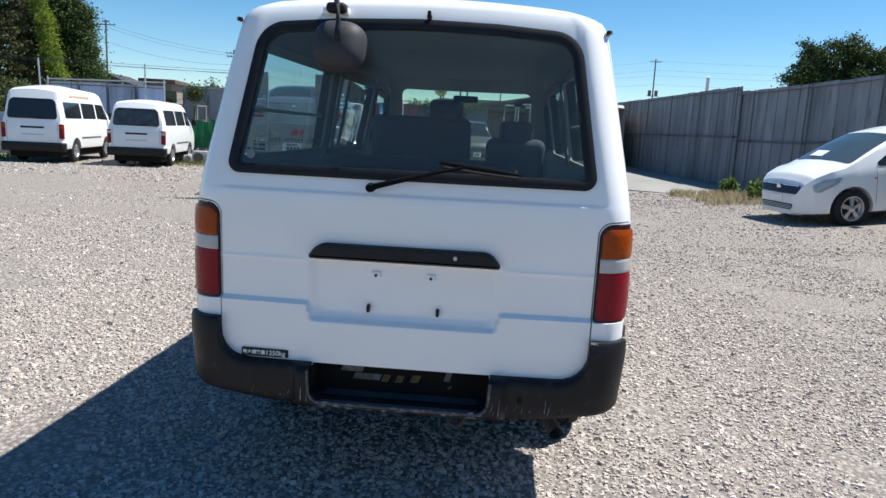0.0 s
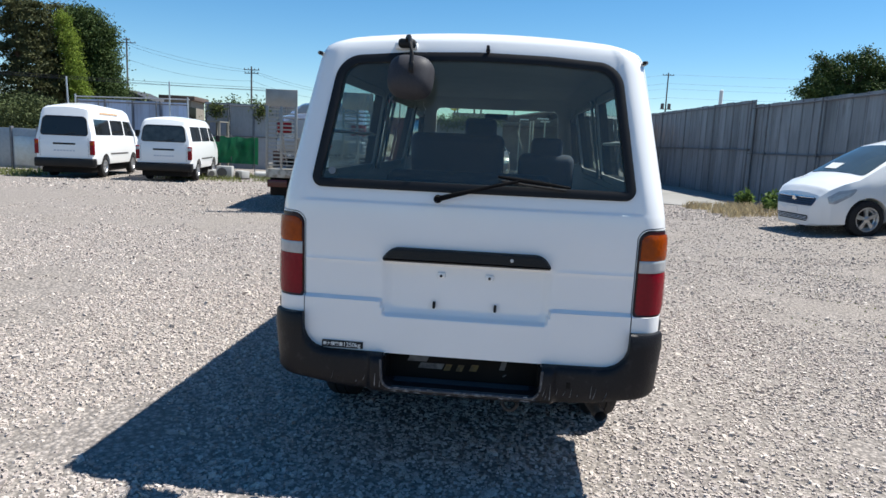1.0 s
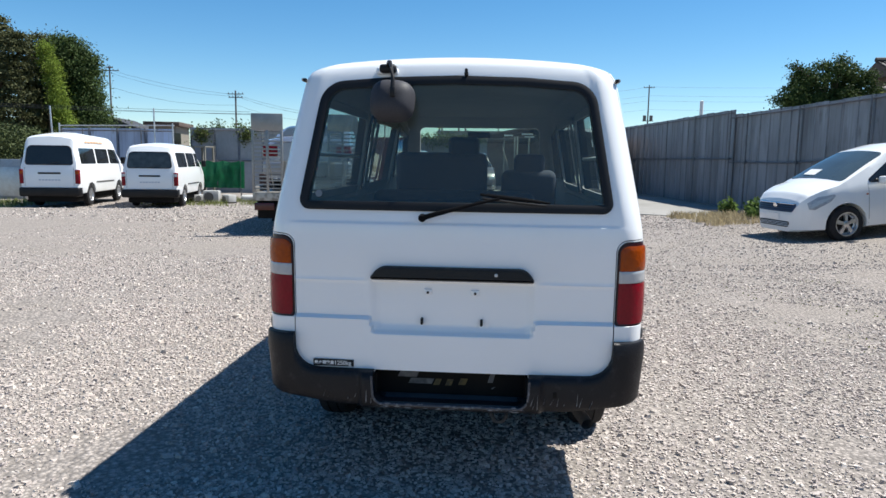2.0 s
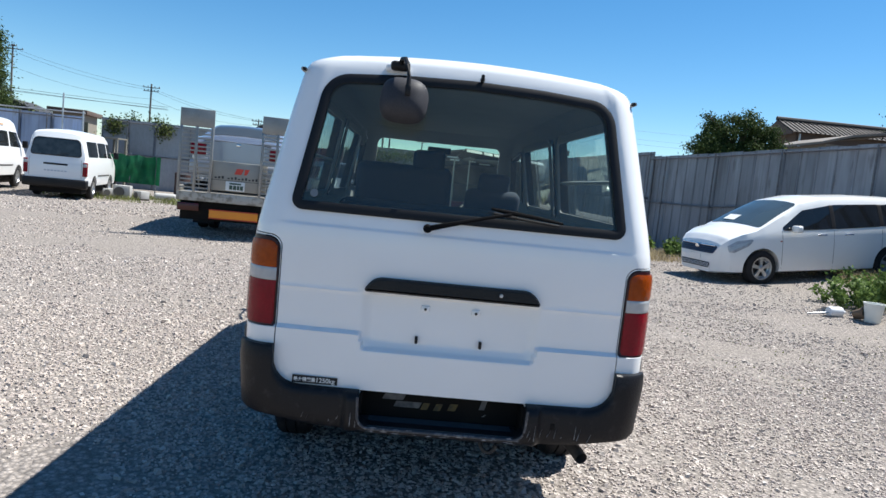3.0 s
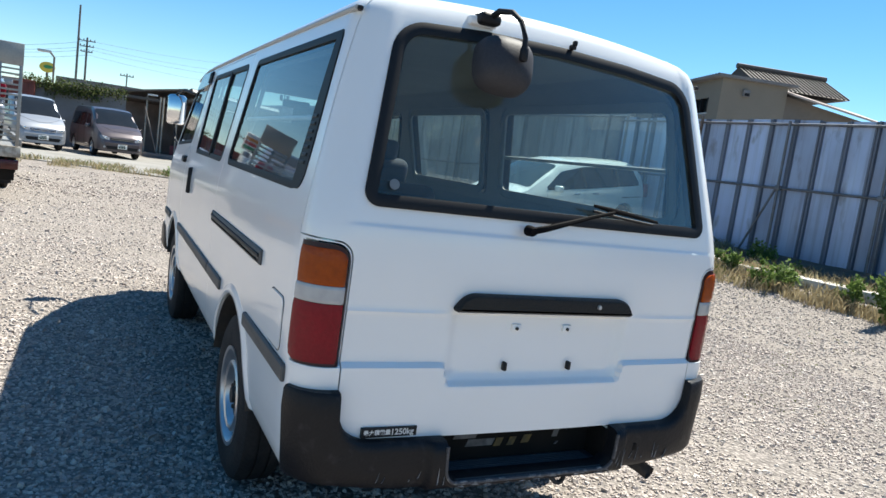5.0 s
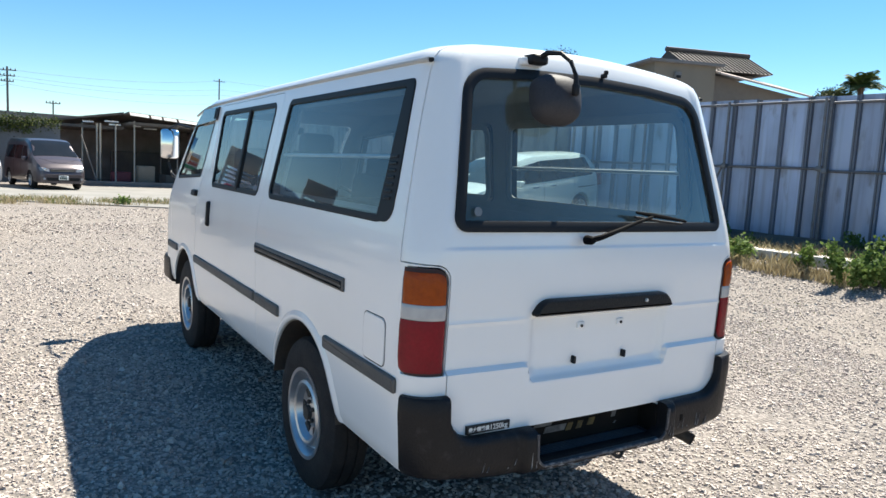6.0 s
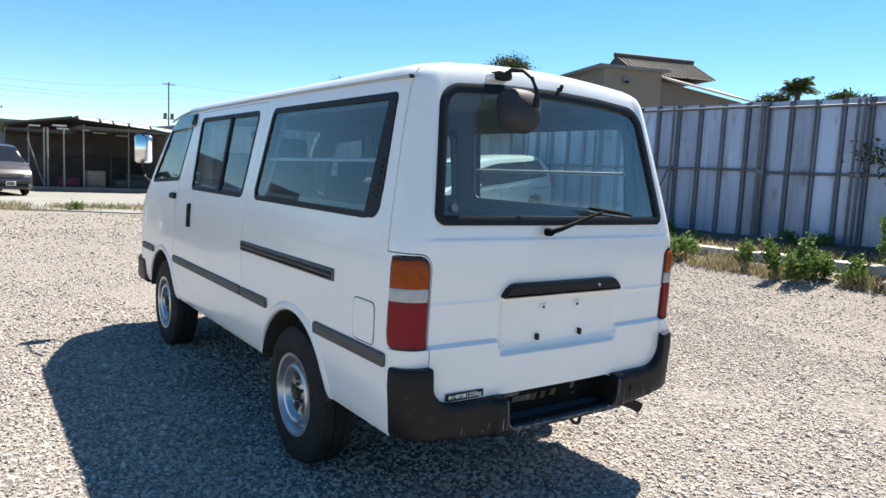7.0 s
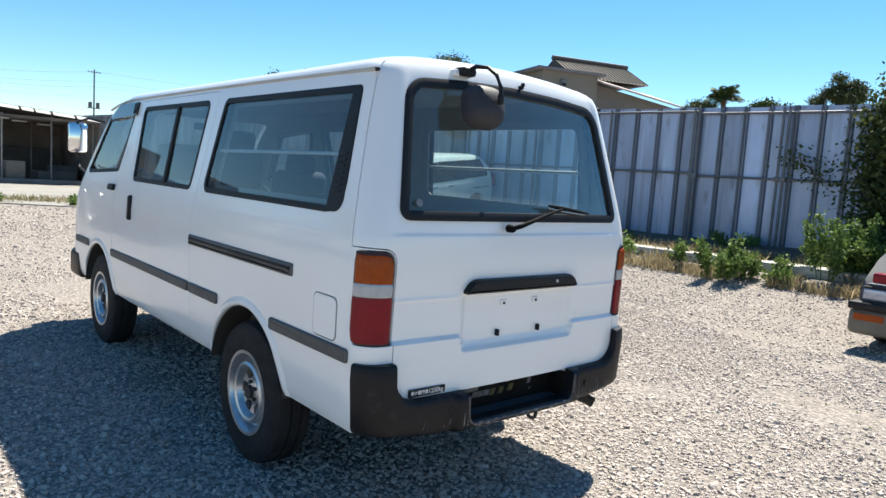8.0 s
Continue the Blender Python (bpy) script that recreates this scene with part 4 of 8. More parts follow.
def wheel_set(owner, places, r, width, hub, style="steel", label=""):
    """Tyres with rims at (x, y, z) places; the outer face looks away from the middle."""
    for x, y, z in places:
        s = 1 if x > 0 else -1
        w = width
        tyre = [(hub, -w * 0.5), (hub + 0.02, -w * 0.5), (r - 0.045, -w * 0.5), (r - 0.012, -w * 0.42), (r, -w * 0.3), (r, -w * 0.16), (r - 0.008, -w * 0.15), (r - 0.008, -w * 0.12), (r, -w * 0.11), (r, w * 0.11), (r - 0.008, w * 0.12), (r - 0.008, w * 0.15), (r, w * 0.16), (r, w * 0.3), (r - 0.012, w * 0.42), (r - 0.045, w * 0.5), (hub + 0.02, w * 0.5), (hub, w * 0.47), (hub, -w * 0.5)]
        m = Matrix.Translation((x, y, z)) @ (Matrix.Identity(4) if s > 0 else Matrix.Rotation(math.pi, 4, "Z"))
        wheel = part("wheel", moved(open_spin(tyre, 40), m), RUBBER, owner, label, 30)
        part("rim", moved(open_spin([(hub + 0.004, w * 0.47), (hub + 0.006, w * 0.50), (hub - 0.01, w * 0.49), (hub - 0.022, w * 0.38), (hub - 0.03, w * 0.24), (hub - 0.045, w * 0.18), (hub - 0.055, -w * 0.4)], 40), m), STEEL, wheel)
        if style == "steel":
            dish = m @ Matrix.Translation((w * 0.10, 0, 0))
            disc = open_spin([(hub - 0.045, w * 0.10), (hub * 0.77, w * 0.20), (hub * 0.74, w * 0.33), (hub * 0.68, w * 0.37), (hub * 0.62, w * 0.34), (hub * 0.55, w * 0.18), (hub * 0.34, w * 0.13), (hub * 0.31, w * 0.20), (hub * 0.2, w * 0.24), (0.001, w * 0.25)], 40)
            part("wheel_disc", moved(disc, dish), STEEL, wheel)
            for k in range(6):
                a = 2 * math.pi * (k + 0.5) / 6
                wedge = prism([(-0.018, hub * 0.35), (0.018, hub * 0.35), (0.030, hub * 0.55), (-0.030, hub * 0.55)], lambda u, v: Vector((w * 0.188, u, v)), lambda u, v: Vector((w * 0.1, u, v)))
                part("rim_slot", moved(wedge, dish @ Matrix.Rotation(a, 4, "X")), DARK_METAL, wheel)
                nut = moved(spun([(0.010, 0.0), (0.010, 0.014), (0.0, 0.018)], 6), Matrix.Translation((w * 0.22, math.cos(a) * hub * 0.25, math.sin(a) * hub * 0.25)))
                part("wheel_nut", moved(nut, dish), DARK_METAL, wheel)
            part("hub_cap", moved(open_spin([(hub * 0.17, w * 0.23), (hub * 0.16, w * 0.34), (0.001, w * 0.35)], 20), dish), DARK_METAL, wheel)
        else:
            part("brake_shadow", moved(open_spin([(hub - 0.055, -w * 0.1), (0.001, -w * 0.1)], 24), m), DARK_METAL, wheel)
            n = 6 if style == "six" else 5
            spokes = bmesh.new()
            for k in range(n):
                a = 2 * math.pi * k / n
                spoke = prism([(-0.022, 0.02), (0.022, 0.02), (0.034, hub - 0.02), (-0.034, hub - 0.02)], lambda u, v: Vector((w * 0.40, u, v)), lambda u, v: Vector((w * 0.25, u * 1.2, v)))
                join(spokes, moved(spoke, Matrix.Rotation(a, 4, "X")))
            join(spokes, open_spin([(0.058, w * 0.25), (0.056, w * 0.40), (0.04, w * 0.43), (0.001, w * 0.44)], 20))
            part("spokes", moved(spokes, m), STEEL, wheel)


def open_spin(profile, sides):
    bm = bmesh.new()
    rings = []
    for r, h in profile:
        rings.append([bm.verts.new((h, r * math.cos(2 * math.pi * k / sides), r * math.sin(2 * math.pi * k / sides))) for k in range(sides)])
    for a, b in zip(rings, rings[1:]):
        for k in range(sides):
            bm.faces.new((a[k], b[k], b[(k + 1) % sides], a[(k + 1) % sides]))
    return bm


def strip_on(place, u0, u1, v, height, thick, taper=0.012):
    poly = dense(rounded([(u0, v - height / 2), (u1, v - height / 2), (u1, v + height / 2), (u0, v + height / 2)], taper, 3), 0.15)
    bm = bmesh.new()
    loops = [[bm.verts.new(place(a, b, o)) for a, b in ring] for ring, o in ((poly, -0.01), (poly, thick * 0.6), (inset(poly, min(0.006, (u1 - u0) * 0.2, height * 0.2)), thick), (inset(poly, min(height, u1 - u0) * 0.32), thick * 1.02))]
    for p, q in zip(loops, loops[1:]):
        for k in range(len(p)):
            bm.faces.new((p[k], p[k - 1], q[k - 1], q[k]))
    bm.faces.new(loops[-1])
    bmesh.ops.recalc_face_normals(bm, faces=bm.faces[:])
    return bm


def side_details():
    for s in (-1, 1):
        place = on_side(s)
        for u0, u1, owner in ((0.154, 0.81, van), (1.415, 1.81, van), (1.833, 3.375, sliding_door if s < 0 else van), (4.02, 4.41, van)):
            part("side_moulding", strip_on(place, u0, u1, 0.767, 0.056, 0.013), TRIM_GREY, owner, "faded dark grey moulding")
        for y in AXLES:
            well = bmesh.new()
            ring = [[well.verts.new((s * x, y + 0.414 * math.cos(a), 0.370 + 0.414 * math.sin(a))) for a in (0.17 + (math.pi - 0.34) * k / 26 for k in range(27))] for x in (0.836, 0.48)]
            for k in range(26):
                well.faces.new((ring[0][k], ring[0][k + 1], ring[1][k + 1], ring[1][k]))
            c = well.verts.new((s * 0.48, y, 0.44))
            for k in range(26):
                well.faces.new((ring[1][k], ring[1][k + 1], c))
            part("wheel_well", well, DARK_METAL, van)
            lip = bmesh.new()
            prev = None
            for k in range(33):
                a = math.pi * (k / 32 * 1.09 - 0.045)
                pts = [(0.42, 0.003), (0.427, 0.011), (0.443, 0.009), (0.468, -0.002)]
                cur = [lip.verts.new((s * (lerp(VAN_W, max(0.46, 0.370 + q * math.sin(a))) + o), y + q * math.cos(a), max(0.462, 0.370 + q * math.sin(a)))) for q, o in pts]
                if prev:
                    for i in range(3):
                        lip.faces.new((prev[i], prev[i + 1], cur[i + 1], cur[i]))
                prev = cur
            bmesh.ops.recalc_face_normals(lip, faces=lip.faces[:])
            part("wheel_arch_lip", lip, WHITE_PAINT, van, angle=60)
        # rear quarter louvre panel
        panel = dense(rounded([(0.288, 1.314), (0.41, 1.314), (0.375, 1.824), (0.316, 1.824)], [0.09, 0.01, 0.01, 0.03], 6))
        pillar = part("louvre_panel", sheet_on(place, panel, 0.0035, 0.02), TRIM_BLACK, van, "black plastic pillar panel with louvres")
        for k in range(7):
            part("slat", strip_on(lambda u, v, o: place(u, v, o), 0.325, 0.382, 1.40 + 0.025 * k, 0.012, 0.008, 0.003), BUMPER_BLACK, pillar)
        part("roof_gutter", tube([place(y, 1.885 + 0.012 * math.sin(math.pi * min(1, y / 4.0)) - 0.22 * max(0, y - 3.35) ** 2, 0.002) for y in (0.26, 0.6, 1.2, 2.0, 2.8, 3.3, 3.5, 3.7, 3.85)], 0.009), surface("aged_grey_sealant", (0.42, 0.42, 0.41), 0.6), van, "pale grey rain gutter")
        part("gutter_cap", box(*sorted((s * 0.700, s * 0.717)), 0.247, 0.272, 1.879, 1.894, 0.005), TRIM_BLACK, van)
        rail = part("door_rail", strip_on(place, 0.618, 1.832, 1.038, 0.056, 0.010, 0.006), TRIM_GREY, van, "dark sliding door rail")
        part("rail_groove", strip_on(place, 0.635, 1.82, 1.043, 0.016, 0.015, 0.004), TRIM_BLACK, rail)
    place = on_side(-1)
    lid = dense(rounded([(0.248, 0.805), (0.427, 0.805), (0.427, 0.980), (0.248, 0.980)], 0.028))
    flap = part("fuel_flap", sheet_on(place, inset(lid, 0.004), 0.0035, 0.006), WHITE_PAINT, van)
    part("flap_seam", rim_on(place, inset(lid, -0.002), 0.0035, 0.0015, 0.006), TRIM_BLACK, flap)
    part("sliding_handle", strip_on(place, 2.925, 2.967, 1.131, 0.17, 0.022, 0.012), TRIM_BLACK, sliding_door, "black door handle")
    part("door_handle", strip_on(place, 3.355, 3.49, 1.248, 0.045, 0.022, 0.012), TRIM_BLACK, front_door, "black door handle")
    part("window_divider", strip_on(place, 2.338, 2.382, 1.570, 0.49, 0.006, 0.004), TRIM_BLACK, sliding_door)
    part("window_visor", sheet_on(place, dense(rounded([(3.165, 1.775), (3.78, 1.752), (3.60, 1.866), (3.165, 1.868)], 0.012, 3)), 0.016, 0.02, 4), surface("smoked_visor_plastic", (0.055, 0.065, 0.085), 0.12, other=(0.035, 0.04, 0.05), scale=4, coat=0.3), front_door, "smoked window visor")
    part("visor_end", strip_on(place, 3.165, 3.235, 1.822, 0.085, 0.018, 0.012), TRIM_BLACK, front_door)
    part("pillar_garnish", strip_on(place, 3.06, 3.115, 1.60, 0.38, 0.004, 0.02), WHITE_PAINT, front_door)
    # wing mirror
    m = part("wing_mirror", moved(box(-0.075, 0.075, -0.03, 0.05, -0.125, 0.125, 0.03, 4), pose(-0.826, 4.50, 1.61, 0, 0, -8)), CHROME, front_door, "chrome-backed door mirror")
    part("mirror_glass", moved(box(-0.065, 0.065, -0.036, -0.030, -0.112, 0.112, 0.002), pose(-0.826, 4.50, 1.61, 0, 0, -8)), CHROME, m)
    part("mirror_arm", tube([(-0.745, 4.02, 1.74), (-0.80, 4.25, 1.77), (-0.83, 4.52, 1.74), (-0.83, 4.53, 1.45), (-0.82, 4.45, 1.36), (-0.79, 4.30, 1.30)], 0.011), TRIM_BLACK, m)
    front = box(-0.85, 0.85, 4.32, 4.66, 0.42, 0.66, 0.05, 3)
    part("front_bumper", front, BUMPER_BLACK, van, "black plastic front bumper")


def van_below():
    wheel_set(van, [(s * 0.728, y, HUB) for s in (-1, 1) for y in AXLES], 0.354, 0.19, 0.206, "steel", "worn black tyre on a steel rim")
    under = box(-0.62, 0.62, 0.42, 4.3, 0.33, 0.47, 0.04)
    part("underbody", under, UNDER, van)
    axle = spun([(0.045, -0.62), (0.045, -0.14), (0.11, -0.09), (0.13, 0.0), (0.11, 0.09), (0.045, 0.14), (0.045, 0.62)], 20)
    part("axle", moved(axle, Matrix.Translation((0, AXLES[0], HUB))), DARK_METAL, van)
    pipe = tube([(0.50, 0.9, 0.40), (0.54, 0.45, 0.40), (0.575, 0.18, 0.395), (0.60, 0.09, 0.382), (0.612, 0.05, 0.370)], 0.027, 14, caps=False)
    part("exhaust_pipe", pipe, DARK_METAL, van, "sooty exhaust pipe")
    hook = tube([(0.22 + 0.035 * math.cos(a), 0.13 + 0.02 * math.sin(a), 0.385 + 0.045 * math.sin(a)) for a in (2 * math.pi * k / 16 for k in range(17))], 0.009)
    part("tow_hook", hook, DARK_METAL, van)
    part("hook_bracket", box(0.12, 0.30, 0.13, 0.25, 0.40, 0.45, 0.01), DARK_METAL, van)



def seat(x0, x1, y, z, back_h, rests=(), depth=0.48):
    ob = part("seat", box(x0, x1, y, y + depth, z - 0.14, z, 0.05, 3), CLOTH, van, "dark blue-grey cloth seat")
    back_bm = moved(box(x0, x1, -0.14, 0.0, 0.0, back_h, 0.068, 6), Matrix.Translation((0, y + 0.06, z - 0.04)) @ Matrix.Rotation(radians(12), 4, "X"))
    part("backrest", back_bm, CLOTH, ob)
    for x in rests:
        part("headrest", moved(box(x - 0.13, x + 0.13, -0.10, -0.01, back_h - 0.06, back_h + 0.13, 0.044, 5), Matrix.Translation((0, y + 0.06, z - 0.04)) @ Matrix.Rotation(radians(12), 4, "X")), CLOTH, ob)
    part("seat_base", box(x0 + 0.05, x1 - 0.05, y + 0.03, y + depth - 0.05, 0.53, z - 0.13), DARK_METAL, ob)


def van_inside():
    seat(-0.68, 0.10, 3.05, 1.0, 0.66, (-0.10,))
    seat(0.22, 0.68, 3.05, 1.0, 0.52, (0.45,))
    seat(-0.70, 0.45, 2.05, 0.92, 0.46)
    seat(-0.72, 0.55, 1.05, 0.88, 0.42)
    part("load_floor", box(-0.46, 0.46, 0.15, 2.95, 0.545, 0.56), DARK_METAL, van)
    part("dashboard", box(-0.70, 0.70, 4.0, 4.35, 0.85, 1.16, 0.06, 3), TRIM_BLACK, van)
    wheel = bmesh.new()
    tube([(0.19 * math.cos(a), 0.19 * math.sin(a), 0) for a in (2 * math.pi * k / 24 for k in range(25))], 0.014, bm=wheel)
    moved(wheel, pose(0.42, 3.72, 1.20, 40, 0, 0))
    part("steering_wheel", wheel, TRIM_BLACK, van)
    part("inside_mirror", box(-0.11, 0.11, 3.75, 3.78, 1.74, 1.80, 0.012), TRIM_BLACK, van)
    for s in (-1, 1):
        part("guard_bar", tube([(s * 0.745, 0.33, 1.550), (s * 0.745, 1.72, 1.545)], 0.009), GALVANISED, van, "metal window guard bar")
        for k, (corners, _) in SIDE_WINDOWS.items():
            if k != "front":
                edge = dense(rounded(corners, 0.085, 6))
                inner = lambda u, v, o=0.0, place=on_side(s): place(u, v, o - 0.055)
                part("window_trim", rim_on(inner, edge, 0.045, 0.0, 0.012), LINER, van, "grey inner window trim")
        part("trim_panel", box(*sorted((s * 0.775, s * 0.79)), 0.3, 3.1, 0.81, 1.27), LINER, van)
    part("gate_trim", box(-0.66, 0.66, 0.085, 0.10, 0.62, 1.27), LINER, tailgate)
    part("headlining", box(-0.60, 0.60, 0.36, 3.7, 1.925, 1.935, 0.004), LINER, van)


van_lamps()
build_bumper()
rear_details()
under_mirror()
side_details()
van_below()
van_inside()


# ---- other vehicles ----
class Car:
    """A car body lofted along its length: rear at y 0, front towards +y, on z 0."""

    def __init__(self, top, belt, wide, roof_in, sill, length, ends=0.05, crown=0.03):
        self.top_t, self.belt_t, self.wide_t, self.roof_in, self.sill, self.length, self.crown = top, belt, wide, roof_in, sill, length, crown

    def half(self, y):
        return lerp(self.wide_t, y)

    def top(self, y):
        return lerp(self.top_t, y)

    def belt(self, y):
        return min(lerp(self.belt_t, y), self.top(y) - 0.03)

    def section(self, y):
        """Half outline of the body at y, from the belly to the crown."""
        w, t, b, s = self.half(y), self.top(y), self.belt(y), self.sill
        pts = [(0.0, s), (w * 0.86, s), (w * 0.965, s + 0.03), (w * 0.99, s + 0.12), (w, s + (b - s) * 0.55), (w * 0.995, s + (b - s) * 0.85), (w * 0.975, b)]
        rise = t - b
        narrow = self.roof_in * min(1, rise / 0.5)
        for f in (0.25, 0.5, 0.75, 0.9):
            pts.append((w * (0.975 - narrow * f ** 1.15), b + rise * f * 0.97))
        e = w * (0.975 - narrow)
        pts += [(e * 0.96, t - 0.012), (e * 0.85, t + 0.2 * self.crown), (e * 0.5, t + 0.75 * self.crown), (0.0, t + self.crown)]
        return pts

    def side(self, y, z):
        """Half width at a place of the side."""
        pts = self.section(y)[2:12]
        for (x0, z0), (x1, z1) in zip(pts, pts[1:]):
            if z <= z1:
                f = (z - z0) / max(1e-4, z1 - z0)
                return x0 + (x1 - x0) * max(0, min(1, f))
        return pts[-1][0]

    def over(self, x, y):
        pts = self.section(y)[6:]
        ax = abs(x)
        for (x0, z0), (x1, z1) in zip(pts, pts[1:]):
            if ax >= x1:
                f = (ax - x0) / (x1 - x0) if abs(x1 - x0) > 1e-5 else 0
                return z0 + (z1 - z0) * max(0, min(1, f))
        return pts[-1][1]

    def on_side(self, s):
        return lambda u, v, o=0.0: Vector((s * (self.side(u, v) + o), u, v))

    def on_top(self, u, v, o=0.0):
        e = 0.01
        z = self.over(u, v)
        n = Vector(((self.over(u - e, v) - self.over(u + e, v)) / (2 * e), (self.over(u, v - e) - self.over(u, v + e)) / (2 * e), 1)).normalized()
        return Vector((u, v, z)) + n * o

    def nose(self, x, z, out=0.0):
        """A place on the front end of the body."""
        y = self.length
        while y > self.length * 0.6 and not (self.over(x, y) >= z and self.side(y, z) >= abs(x)):
            y -= 0.004
        return Vector((x * (1 + out * 0.6), y + out, z))

    def tail(self, x, z, out=0.0):
        """A place on the rear end of the body at a height."""
        pairs = [(v, y) for y, v in self.top_t if y < 0.5]
        return Vector((x, lerp(pairs, z - self.crown * max(0.0, 1 - (x / 0.7) ** 2)) - out, z))

    def shell(self, stations):
        bm = bmesh.new()
        rows = []
        for y in stations:
            half = self.section(y)
            rows.append([bm.verts.new((x, y, z)) for x, z in half] + [bm.verts.new((-x, y, z)) for x, z in half[-2:0:-1]])
        n = len(rows[0])
        for a, b in zip(rows, rows[1:]):
            for k in range(n):
                bm.faces.new((a[k], b[k], b[(k + 1) % n], a[(k + 1) % n]))
        bm.faces.new(rows[0]), bm.faces.new(rows[-1][::-1])
        bmesh.ops.recalc_face_normals(bm, faces=bm.faces[:])
        me = bpy.data.meshes.new("shell")
        bm.to_mesh(me)
        bm.free()
        return me

    def build(self, owner, paint, wheels, r, stations=None, arch=1.16):
        ys = stations or []
        base = sorted(set([round(self.length * k / 40, 3) for k in range(41)] + [p[0] for p in self.top_t if 0 <= p[0] <= self.length] + [p[0] for p in self.wide_t] + ys))
        me = self.shell(base)
        cuts = []
        for y in wheels:
            for s in (-1, 1):
                cuts.append(moved(spun([(r * arch, 0.0), (r * arch, 0.5)], 28), Matrix.Translation((s * 0.78 - 0.25, y, r))))
        me = carve(me, cuts)
        return part("body", me, paint, owner, angle=28)


def side_glass(car, owner, polys, material, name="side_window"):
    for s in (-1, 1):
        for poly, r in polys:
            p = dense(rounded(poly, r, 4), 0.1)
            part(name, sheet_on(car.on_side(s), p, 0.006, 0.012, 4), material, owner)


def top_glass(car, owner, name, poly, material, r=0.06, out=0.007):
    p = dense(rounded(poly, r, 4), 0.12)
    return part(name, sheet_on(lambda u, v, o: car.on_top(u, v, o), p, out, 0.012, 6), material, owner)


def blank_plate(owner, x, y, z, facing=-1, bars=True):
    """A white number plate with plain dark bars for its characters."""
    y0, y1 = sorted((y, y + facing * 0.012))
    plate = part("number_plate", box(x - 0.165, x + 0.165, y0, y1, z - 0.082, z + 0.082, 0.003), surface("plate_white", (0.75, 0.76, 0.74), 0.4), owner, "white plate with plain dark bars")
    ink = surface("plate_ink", (0.03, 0.07, 0.05), 0.5)
    y2 = y + facing * 0.014
    for x0, x1, z0, z1 in ((-0.10, 0.10, 0.03, 0.06), (-0.10, -0.045, -0.06, 0.015), (-0.035, 0.02, -0.06, 0.015), (0.03, 0.075, -0.06, 0.015), (0.085, 0.135, -0.06, 0.015)):
        part("plate_bar", box(x + x0, x + x1, *sorted((y + facing * 0.010, y2)), z + z0, z + z1), ink, plate)


SMOKED = surface("smoked_glass", (0.045, 0.055, 0.06), 0.05, other=(0.015, 0.02, 0.022), scale=5, mix=1.0)


